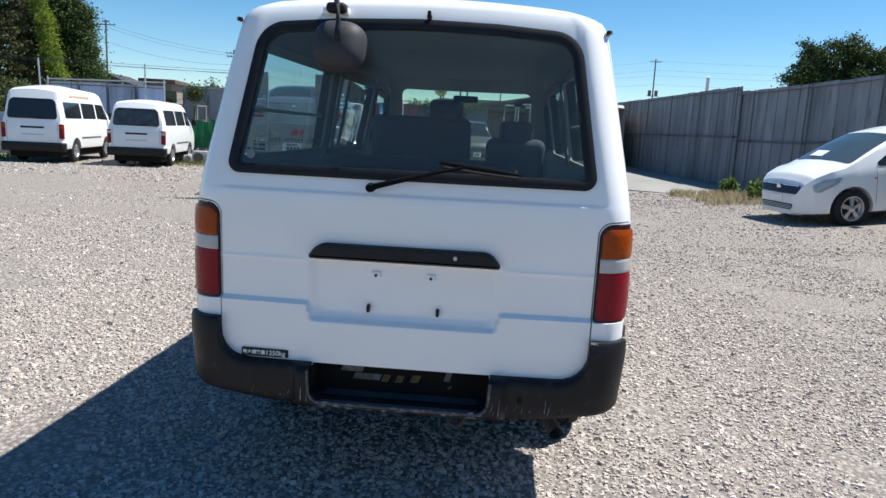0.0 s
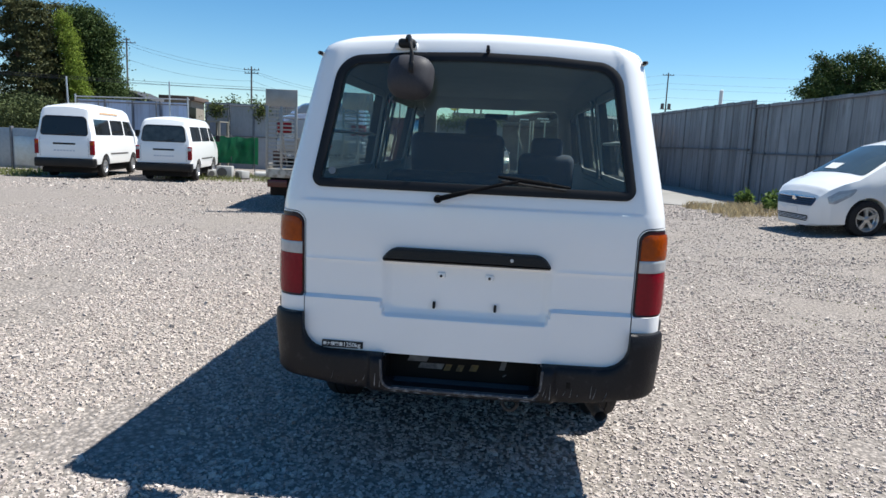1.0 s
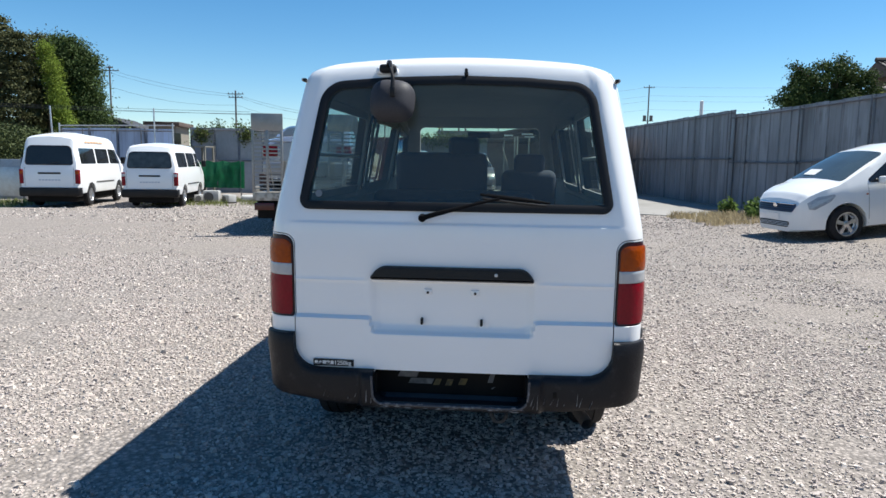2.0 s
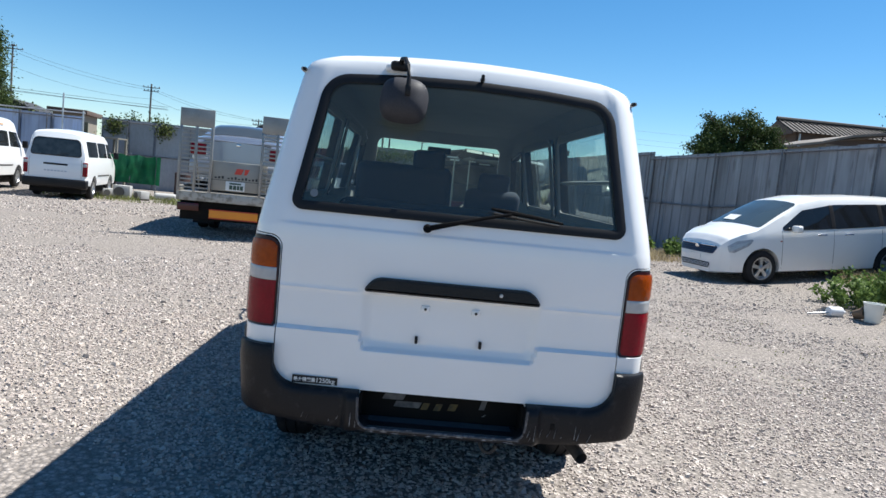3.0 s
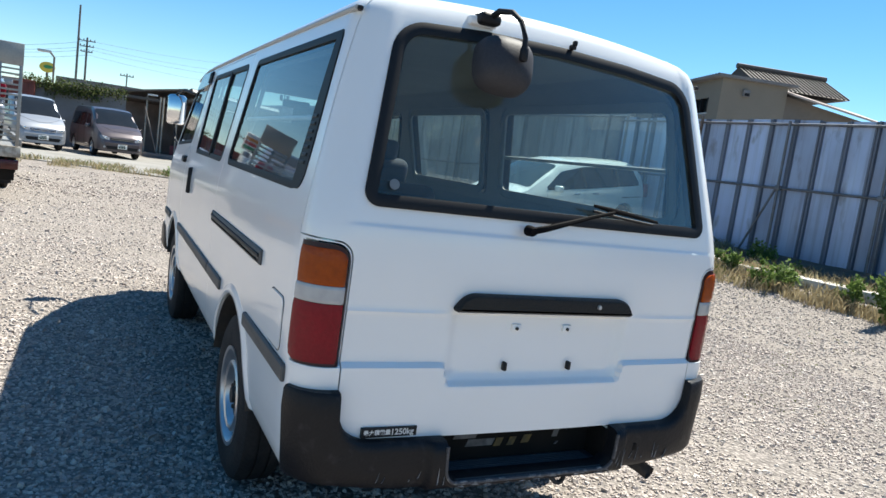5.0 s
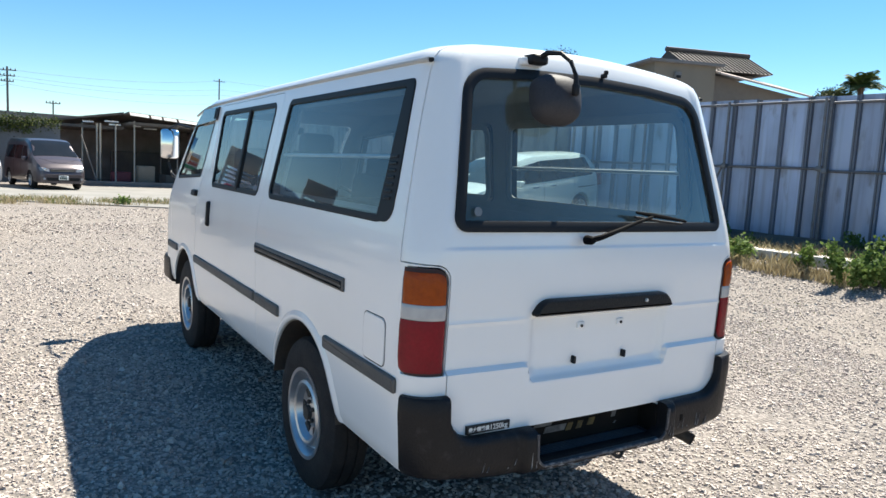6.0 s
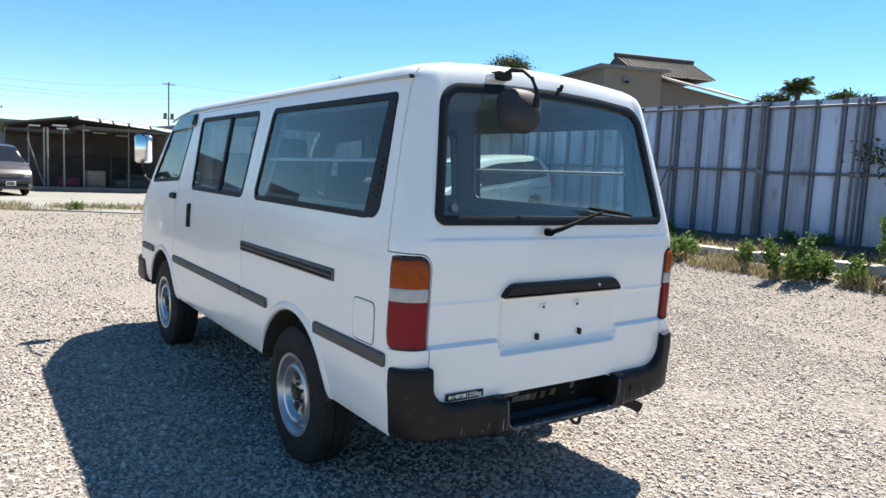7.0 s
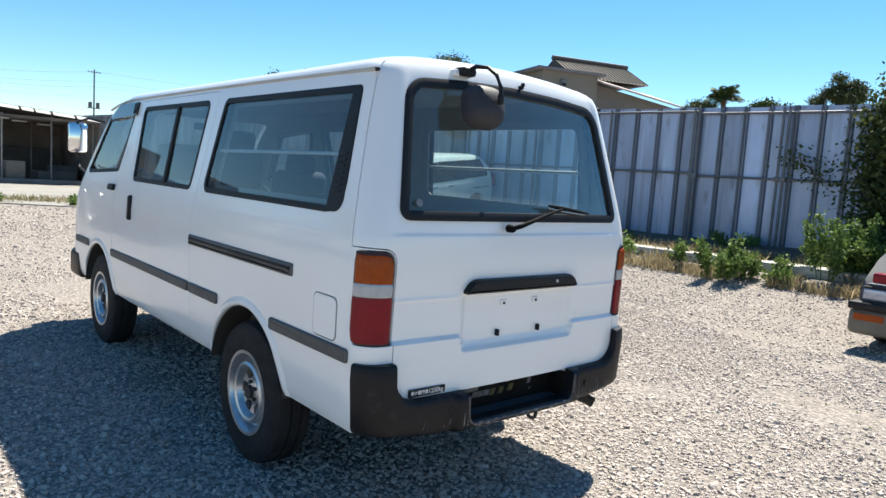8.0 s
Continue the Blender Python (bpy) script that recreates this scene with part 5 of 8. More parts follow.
# boxy white vans parked together
def white_van(m, label, high):
    owner = thing("van", m, label, "van", "white vans parked beside each other")
    h = 0.12 if high else 0.0
    L = 4.7 if high else 4.4
    car = Car(top=[(0.0, 1.05), (0.03, 1.2), (0.10, 1.62), (0.17, 1.79 + h), (0.34, 1.85 + h), (1.2, 1.90 + h * 1.3), (L - 1.5, 1.88 + h), (L - 1.15, 1.80 + h), (L - 0.42, 1.18), (L - 0.12, 1.02), (L, 0.80)],
              belt=[(0, 1.13), (L - 1.0, 1.12), (L, 0.85)], wide=[(0.0, 0.79), (0.05, 0.825), (0.15, 0.845), (L - 0.5, 0.845), (L - 0.1, 0.76), (L, 0.66)], roof_in=0.19, sill=0.36, length=L, crown=0.065)
    car.build(owner, WHITE_PAINT, (0.98, L - 1.15 if not high else 3.55), 0.32, arch=1.14)
    pane = dense(rounded([(-0.665, 1.20), (0.665, 1.20), (0.60, 1.66 + h * 0.35), (-0.60, 1.66 + h * 0.35)], [0.06, 0.06, 0.13, 0.13], 6), 0.07)
    back_glass = part("rear_window", sheet_on(car.tail, pane, 0.012, 0.03, 8), DARK_GLASS if high else SMOKED, owner)
    part("window_seal", rim_on(car.tail, inset(pane, -0.02), 0.028, 0.016, 0.03), TRIM_BLACK, back_glass)
    part("rear_wiper", tube([car.tail(-0.02, 1.19, 0.02), car.tail(0.12, 1.24, 0.025), car.tail(0.32, 1.27, 0.02)], 0.008), TRIM_BLACK, owner)
    faint = surface("faded_blue_lettering", (0.42, 0.47, 0.56), 0.5)
    for k in range(7):
        part("lettering_bar", box(-0.30 + 0.09 * k, -0.24 + 0.09 * k, -0.006, 0.02, 0.75, 0.785), faint, owner)
    part("gate_seam", tube([(-0.69, -0.002, 0.60), (-0.69, 0.0, 1.05), (-0.68, 0.012, 1.12)], 0.004, 5), TRIM_GREY, owner)
    part("gate_seam", tube([(0.69, -0.002, 0.60), (0.69, 0.0, 1.05), (0.68, 0.012, 1.12)], 0.004, 5), TRIM_GREY, owner)
    top_glass(car, owner, "windscreen", [(-0.58, L - 1.05), (0.58, L - 1.05), (0.66, L - 0.5), (-0.66, L - 0.5)], BLUE_GLASS, 0.05)
    side_glass(car, owner, [([(0.28, 1.22), (1.5, 1.22), (1.5, 1.66), (0.32, 1.66)], 0.05), ([(1.62, 1.22), (2.7, 1.22), (2.7, 1.66), (1.62, 1.66)], 0.05), ([(2.82, 1.22), (L - 0.85, 1.2), (L - 1.18, 1.64), (2.82, 1.66)], 0.04)], DARK_GLASS)
    part("rear_bumper", box(-0.86, 0.86, -0.06, 0.22, 0.31, 0.56, 0.05, 3), BUMPER_BLACK, owner, "black plastic bumper")
    part("front_bumper", box(-0.82, 0.82, L - 0.2, L + 0.05, 0.34, 0.62, 0.05, 3), BUMPER_BLACK, owner)
    # near-black box hung extra low to stand for the shade beneath the van
    part("underbody", box(-0.70, 0.70, 0.10, L - 0.3, 0.15, 0.42, 0.03), UNDER, owner)
    part("gate_handle", box(-0.32, 0.32, -0.012, 0.02, 0.93, 0.98, 0.008), TRIM_BLACK, owner)
    for s in (-1, 1):
        lamp = part("tail_lamp", box(*sorted((s * 0.72, s * 0.845)), -0.012, 0.11, 0.66, 1.06, 0.02), RED, owner, "red tail lamp")
        part("turn_lens", box(*sorted((s * 0.725, s * 0.84)), -0.016, 0.10, 0.93, 1.02, 0.012), CLEAR if not high else AMBER, lamp)
        part("wing_mirror", box(*sorted((s * 0.86, s * 1.02)), L - 1.0, L - 0.9, 1.2, 1.42, 0.03), TRIM_BLACK, owner)
        part("side_moulding", box(*sorted((s * 0.84, s * 0.853)), 1.4, 3.0, 0.66, 0.70, 0.004), TRIM_GREY, owner)
    wheel_set(owner, [(s * 0.73, y, 0.32) for s in (-1, 1) for y in (0.98, L - 1.15 if not high else 3.55)], 0.32, 0.18, 0.185, "five")
    if high:
        band = surface("faded_orange_lettering", (0.72, 0.42, 0.22), 0.5, other=(0.75, 0.6, 0.45), scale=14, mix=0.9)
        for k in range(6):
            part("lettering_bar", box(0.712, 0.722, 0.9 + 0.26 * k, 1.13 + 0.26 * k, 1.81, 1.865), band, owner, "faded orange writing bar")
    return owner


white_van(pose(-12.80, 18.05, 0.03, 0, 0, 13) @ Matrix.Diagonal((0.94, 1, 1.02, 1)), "white high-roof van with faded orange roof lettering", True)
white_van(pose(-10.22, 18.75, 0.02, 0, 0, 13) @ Matrix.Diagonal((0.92, 1, 0.97, 1)), "white van with dark rear window on gravel", False)


def minivan(m):
    """The pearl white low minivan."""
    owner = thing("minivan", m, "pearl white minivan with dark tinted windows on gravel", "car")
    L = 4.44
    car = Car(top=[(0.0, 0.86), (0.05, 1.0), (0.16, 1.25), (0.34, 1.47), (0.5, 1.52), (1.3, 1.555), (2.3, 1.55), (2.75, 1.475), (3.15, 1.30), (3.62, 1.06), (3.75, 0.995), (4.01, 0.935), (4.22, 0.845), (4.34, 0.735), (L, 0.52)],
              belt=[(0, 1.0), (0.6, 0.985), (3.3, 0.93), (3.9, 0.86), (L, 0.62)],
              wide=[(0.0, 0.66), (0.05, 0.74), (0.2, 0.82), (0.6, 0.848), (3.6, 0.848), (3.97, 0.82), (4.22, 0.74), (4.34, 0.64), (L, 0.46)], roof_in=0.21, sill=0.22, length=L, crown=0.045)
    car.build(owner, PEARL_PAINT, (0.86, 3.64), 0.315, [4.26, 4.30, 4.38, 4.41])
    top_glass(car, owner, "windscreen", [(-0.60, 2.80), (0.60, 2.80), (0.72, 3.66), (-0.72, 3.66)], BLUE_GLASS, 0.07)
    top_glass(car, owner, "rear_window", [(-0.62, 0.10), (0.62, 0.10), (0.55, 0.30), (-0.55, 0.30)], DARK_GLASS, 0.03)
    side_glass(car, owner, [([(0.30, 1.05), (1.05, 1.03), (1.05, 1.43), (0.52, 1.45)], 0.05), ([(1.09, 1.03), (2.12, 1.0), (2.12, 1.44), (1.09, 1.44)], 0.04), ([(2.16, 1.0), (3.32, 0.985), (2.75, 1.345), (2.16, 1.43)], 0.04)], DARK_GLASS)
    for s in (-1, 1):
        place = car.on_side(s)
        lamp_poly = dense(rounded([(3.80, 0.85), (3.92, 0.73), (4.17, 0.60), (4.25, 0.61), (4.26, 0.72), (4.10, 0.815)], 0.02, 3), 0.04)
        lamp = part("head_lamp", sheet_on(place, lamp_poly, 0.008, 0.03, 4), surface("clear_lamp_glass", (0.42, 0.44, 0.47), 0.08, other=(0.25, 0.26, 0.28), scale=16, mix=0.8, coat=0.6), owner, "clear swept-back head lamp")
        part("reflector", sheet_on(place, inset(lamp_poly, 0.05), 0.011, 0.01, 3), GALVANISED, lamp)
        part("tail_lamp", box(*sorted((s * 0.70, s * 0.80)), 0.0, 0.16, 0.78, 1.08, 0.02), RED, owner)
        mirror = part("wing_mirror", moved(box(-0.09, 0.09, -0.06, 0.06, -0.065, 0.065, 0.035, 3), pose(s * 0.93, 3.02, 1.02)), PEARL_PAINT, owner, "white door mirror")
        part("mirror_glass", moved(box(-0.07, 0.07, -0.066, -0.058, -0.05, 0.05), pose(s * 0.93, 3.02, 1.02)), CHROME, mirror)
        for y in (1.72, 2.30):
            part("door_handle", strip_on(place, y, y + 0.2, 0.90, 0.035, 0.02, 0.012), CHROME, owner, "chrome door handle")
        for y, z, hh in ((1.07, 1.235, 0.40), (2.14, 1.22, 0.43)):
            part("pillar_trim", strip_on(place, y - 0.05, y + 0.05, z, hh, 0.008, 0.004), TRIM_BLACK, owner)
        part("door_rail", strip_on(place, 0.12, 0.95, 0.80, 0.022, 0.004, 0.004), TRIM_BLACK, owner)
        for y in (1.07, 2.14, 3.24):
            part("door_seam", tube([place(y, 0.30 + 0.085 * k, -0.001) for k in range(9)], 0.004, 5), TRIM_BLACK, owner)
        part("fog_lamp", moved(box(-0.06, 0.06, -0.03, 0.03, -0.04, 0.04, 0.015), pose(s * 0.585, 4.325, 0.37, 0, 0, -s * 32)), CLEAR, owner, "square fog lamp")
        part("indicator", strip_on(place, 3.25, 3.29, 0.80, 0.02, 0.006, 0.004), AMBER, owner)
    # nose
    on_nose = car.nose
    grille = part("grille", sheet_on(on_nose, dense(rounded([(-0.50, 0.565), (0.50, 0.565), (0.56, 0.705), (-0.56, 0.705)], 0.04, 4), 0.06), 0.014, 0.05, 10), surface("dark_blue_mesh", (0.02, 0.025, 0.06), 0.3), owner, "dark mesh grille")
    part("grille_bar", tube([on_nose(u / 10 * 0.50, 0.705, 0.016) for u in range(-10, 11)], 0.012), CHROME, grille)
    for z in (0.605, 0.64, 0.672):
        part("grille_slat", tube([on_nose(u / 8 * 0.46, z, 0.016) for u in range(-8, 9)], 0.006), TRIM_BLACK, grille)
    part("emblem", moved(spun([(0.0, 0.012), (0.05, 0.008), (0.055, 0.0)], 20, "y"), Matrix.Translation(on_nose(0, 0.66, 0.02))), CHROME, grille)
    mouth = part("lower_intake", sheet_on(on_nose, dense(rounded([(-0.40, 0.30), (0.40, 0.30), (0.46, 0.40), (-0.46, 0.40)], 0.03, 4), 0.08), 0.012, 0.05), TRIM_BLACK, owner)
    for z in (0.325, 0.35, 0.375):
        part("intake_slat", tube([on_nose(u / 8 * 0.42, z, 0.016) for u in range(-8, 9)], 0.005), PEARL_PAINT, mouth)
    part("plate_holder", sheet_on(on_nose, dense(rounded([(-0.16, 0.43), (0.16, 0.43), (0.16, 0.53), (-0.16, 0.53)], 0.01, 3), 0.08), 0.013, 0.02), PEARL_PAINT, owner)
    part("roof_aerial", tube([(0.0, 0.62, 1.54), (0.0, 0.50, 1.65)], 0.006), TRIM_BLACK, owner)
    part("rear_wiper", tube([(0.0, 0.10, 1.14), (0.25, 0.12, 1.18)], 0.008), TRIM_BLACK, owner)
    for s in (-1, 1):
        part("wiper", tube([(s * 0.1, 3.68, 1.055), (s * 0.1 - 0.35, 3.60, 1.10)], 0.008), TRIM_BLACK, owner)
    paper = surface("white_paper", (0.7, 0.72, 0.72), 0.7)
    part("paper_sheet", moved(box(-0.16, 0.16, -0.09, 0.09, 0, 0.004), Matrix.Translation(car.on_top(0.25, 3.50, 0.016)) @ Matrix.Rotation(radians(-28), 4, "X")), paper, owner, "white paper behind the windscreen")
    wheel_set(owner, [(s * 0.745, y, 0.315) for s in (-1, 1) for y in (0.86, 3.64)], 0.315, 0.19, 0.20, "five")
    return owner


# where the near-side wheels stand
front_w, rear_w = Vector((5.864, 11.749, 0.215)), Vector((8.575, 12.27, 0.49))
ahead = (front_w - rear_w).normalized()
near = ahead.cross(Vector((0, 0, 1))).normalized() * -1
up = ahead.cross(near)
base = rear_w - ahead * 0.86 - near * 0.80
mini_pose = Matrix.Translation(base) @ Matrix((near * -1, ahead, up)).transposed().to_4x4()
minivan(mini_pose)


def grey_minivan(m, label, paint, tall):
    owner = thing("minivan", m, label, "car", "parked minivans facing the lot")
    L = 4.6
    t = tall
    car = Car(top=[(0.0, 0.95), (0.08, 1.35), (0.2, t - 0.08), (0.5, t), (2.7, t), (3.05, t - 0.07), (3.25, t - 0.19), (3.80, 1.20), (4.12, 1.07), (4.38, 0.92), (4.53, 0.76), (L, 0.56)],
              belt=[(0, 1.06), (3.6, 1.02), (4.3, 0.82), (L, 0.58)], wide=[(0.0, 0.78), (0.15, 0.87), (3.9, 0.87), (4.3, 0.82), (4.5, 0.74), (L, 0.62)], roof_in=0.16, sill=0.24, length=L)
    car.build(owner, paint, (0.8, 3.65), 0.32)
    top_glass(car, owner, "windscreen", [(-0.66, 3.06), (0.66, 3.06), (0.76, 3.80), (-0.76, 3.80)], DARK_GLASS, 0.06)
    side_glass(car, owner, [([(0.35, 1.1), (1.5, 1.08), (1.5, t - 0.25), (0.4, t - 0.25)], 0.05), ([(1.56, 1.08), (2.5, 1.06), (2.5, t - 0.25), (1.56, t - 0.25)], 0.05), ([(2.55, 1.06), (3.35, 1.05), (2.98, t - 0.3), (2.55, t - 0.25)], 0.04)], DARK_GLASS)
    chrome = CHROME if paint is SILVER_PAINT else TRIM_GREY

    def on_nose(poly, r, out, thick=0.03):
        return sheet_on(car.nose, dense(rounded(poly, r, 3), 0.07), out, thick, 6)

    grille = part("grille", on_nose([(-0.40, 0.66), (0.40, 0.66), (0.42, 0.76), (-0.42, 0.76)], 0.02, 0.01), TRIM_BLACK, owner, "dark grille with bright bars")
    for z in (0.685, 0.735):
        part("grille_bar", tube([car.nose(0.04 * k, z, 0.016) for k in range(-10, 11)], 0.011, 6), chrome, grille)
    part("lower_intake", on_nose([(-0.52, 0.33), (0.52, 0.33), (0.58, 0.45), (-0.58, 0.45)], 0.03, 0.012), TRIM_BLACK, owner)
    part("bumper_crease", tube([car.nose(0.06 * k, 0.565, 0.004) for k in range(-11, 12)], 0.012, 6), paint, owner)
    blank_plate(owner, 0.0, L + 0.03, 0.45, 1)
    part("bonnet_seam", tube([car.on_top(0.07 * k, 4.33 - 0.004 * k * k, 0.001) for k in range(-9, 10)], 0.006, 5), TRIM_BLACK, owner)
    for s in (-1, 1):
        lamp_poly = [(s * 0.44, 0.655), (s * 0.735, 0.69), (s * 0.76, 0.82), (s * 0.62, 0.80), (s * 0.46, 0.755)]
        lamp = part("head_lamp", on_nose(lamp_poly if s > 0 else lamp_poly[::-1], 0.02, 0.014), HEAD_LAMP, owner, "clear head lamp")
        part("reflector", moved(spun([(0.0, 0.012), (0.04, 0.006), (0.045, 0.0)], 14, "y"), Matrix.Translation(car.nose(s * 0.58, 0.735, 0.018))), CHROME, lamp)
        part("fog_lamp", moved(spun([(0.0, 0.012), (0.035, 0.008), (0.04, 0.0)], 14, "y"), Matrix.Translation(car.nose(s * 0.62, 0.40, 0.012))), CLEAR, owner)
        for y in (1.53, 2.52):
            part("door_seam", tube([car.on_side(s)(y, 0.34 + 0.08 * k, -0.001) for k in range(10)], 0.005, 5), TRIM_BLACK, owner)
        part("wing_mirror", box(*sorted((s * 0.86, s * 1.03)), 3.25, 3.37, 1.02, 1.17, 0.04, 3), paint, owner)
    wheel_set(owner, [(s * 0.75, y, 0.32) for s in (-1, 1) for y in (0.8, 3.65)], 0.32, 0.19, 0.2, "five")
    return owner


def facing(front, direction, length):
    """The pose of a car whose front middle is at front."""
    d = Vector((*direction, 0)).normalized()
    return pose(front[0] - d.x * length, front[1] - d.y * length, 0.03, 0, 0, math.degrees(math.atan2(d.y, d.x)) - 90)


grey_minivan(facing((-3.55, 29.6), (0.30, -0.95), 4.6), "silver minivan with chrome grille parked by the wall", SILVER_PAINT, 1.90)
grey_minivan(facing((-0.95, 29.5), (0.24, -0.97), 4.6), "grey-brown minivan parked before an ivy wall", GREY_PAINT, 1.84)


SEDAN_PAINT = surface("silver_blue_paint", (0.31, 0.35, 0.43), 0.26, 0.6, other=(0.27, 0.31, 0.38), scale=3, coat=0.5)


def old_hatchback(m):
    owner = thing("hatchback", m, "weathered silver hatchback with olive-grey bumper", "car")
    L = 4.1
    paint = surface("dull_silver", (0.075, 0.078, 0.090), 0.7, 0.0, spec=0.2, other=(0.05, 0.05, 0.058), scale=5, mix=0.7, fine=0.1)
    car = Car(top=[(0.0, 0.60), (0.03, 0.68), (0.12, 0.76), (0.5, 1.0), (0.85, 1.24), (1.15, 1.33), (2.0, 1.36), (2.5, 1.27), (3.1, 0.98), (3.8, 0.86), (L, 0.6)],
              belt=[(0, 0.66), (0.4, 0.80), (3.1, 0.88), (L, 0.66)], wide=[(0.0, 0.74), (0.08, 0.80), (0.4, 0.83), (3.6, 0.83), (L, 0.62)], roof_in=0.24, sill=0.22, length=L)
    car.build(owner, paint, (0.75, 3.2), 0.29)
    top_glass(car, owner, "rear_window", [(-0.58, 0.20), (0.58, 0.20), (0.48, 0.86), (-0.48, 0.86)], DARK_GLASS, 0.05)
    top_glass(car, owner, "windscreen", [(-0.55, 2.5), (0.55, 2.5), (0.66, 3.05), (-0.66, 3.05)], BLUE_GLASS, 0.05)
    side_glass(car, owner, [([(0.85, 0.92), (1.7, 0.91), (1.7, 1.22), (1.1, 1.22)], 0.04), ([(1.75, 0.91), (2.85, 0.91), (2.4, 1.2), (1.75, 1.23)], 0.04)], DARK_GLASS)
    low = surface("dull_bumper", (0.16, 0.145, 0.115), 0.65, other=(0.10, 0.09, 0.075), scale=6, mix=0.8)
    bumper = part("rear_bumper", box(-0.83, 0.83, -0.11, 0.30, 0.17, 0.43, 0.06, 4), low, owner, "dull olive-grey bumper")
    part("bumper_strip", box(-0.835, 0.835, -0.13, 0.30, 0.425, 0.505, 0.02, 3), TRIM_BLACK, bumper, "black rubber bumper strip")
    part("garnish", box(-0.74, 0.74, -0.03, 0.05, 0.515, 0.645, 0.02, 3), SEDAN_PAINT, owner, "pale silver panel between bumper and lamps")
    part("seam", box(-0.745, 0.745, -0.035, 0.05, 0.648, 0.662, 0.003), TRIM_BLACK, owner)
    for s in (-1, 1):
        lamp = part("tail_lamp", box(*sorted((s * 0.34, s * 0.68)), 0.0, 0.22, 0.70, 0.80, 0.02), RED, owner, "red tail lamp")
        part("lamp_frame", box(*sorted((s * 0.32, s * 0.71)), 0.012, 0.22, 0.685, 0.70, 0.004), CHROME, lamp)
        part("reflector", box(*sorted((s * 0.50, s * 0.77)), -0.118, -0.09, 0.32, 0.39, 0.006), AMBER, bumper, "orange reflector")
    part("spoiler", box(-0.62, 0.62, 0.72, 0.90, 1.22, 1.26, 0.015), TRIM_BLACK, owner)
    blank_plate(owner, 0.0, -0.035, 0.58, -1)
    wheel_set(owner, [(s * 0.71, y, 0.29) for s in (-1, 1) for y in (0.75, 3.2)], 0.29, 0.17, 0.18, "five")


old_hatchback(pose(5.18, 2.10, 0, 0, 0, -90))




def silver_sedan(m):
    owner = thing("sedan", m, "silver-blue sedan loaded on a flatbed truck", "car")
    L = 4.5
    car = Car(top=[(0.0, 0.90), (0.06, 0.99), (0.75, 1.04), (1.25, 1.24), (1.6, 1.31), (2.4, 1.33), (2.8, 1.24), (3.4, 0.99), (4.2, 0.86), (L, 0.6)],
              belt=[(0, 0.9), (3.4, 0.9), (L, 0.66)], wide=[(0.0, 0.74), (0.12, 0.82), (0.5, 0.855), (4.0, 0.855), (L, 0.62)], roof_in=0.24, sill=0.22, length=L, crown=0.04)
    car.build(owner, SEDAN_PAINT, (0.95, 3.6), 0.31)
    top_glass(car, owner, "rear_window", [(-0.66, 0.80), (0.66, 0.80), (0.56, 1.42), (-0.56, 1.42)], PALE_GLASS, 0.07)
    top_glass(car, owner, "windscreen", [(-0.56, 2.62), (0.56, 2.62), (0.7, 3.35), (-0.7, 3.35)], BLUE_GLASS, 0.07)
    side_glass(car, owner, [([(0.9, 0.95), (2.0, 0.94), (2.0, 1.20), (1.4, 1.18)], 0.05), ([(2.05, 0.94), (3.1, 0.94), (2.6, 1.17), (2.05, 1.21)], 0.05)], DARK_GLASS)
    part("boot_line", box(-0.60, 0.60, -0.012, 0.03, 0.945, 0.955, 0.003), CHROME, owner)
    part("rear_bumper", box(-0.84, 0.84, -0.08, 0.3, 0.30, 0.58, 0.06, 3), SILVER_PAINT, owner)
    for s in (-1, 1):
        part("tail_lamp", box(*sorted((s * 0.56, s * 0.845)), -0.02, 0.22, 0.66, 0.88, 0.03), RED, owner, "red tail lamp")
        part("wing_mirror", box(*sorted((s * 0.86, s * 1.02)), 2.9, 3.02, 0.95, 1.07, 0.03, 3), SILVER_PAINT, owner)
    part("emblem", box(-0.04, 0.04, -0.02, 0.02, 0.87, 0.92, 0.01), CHROME, owner)
    wheel_set(owner, [(s * 0.76, y, 0.31) for s in (-1, 1) for y in (0.95, 3.6)], 0.31, 0.19, 0.2, "five")


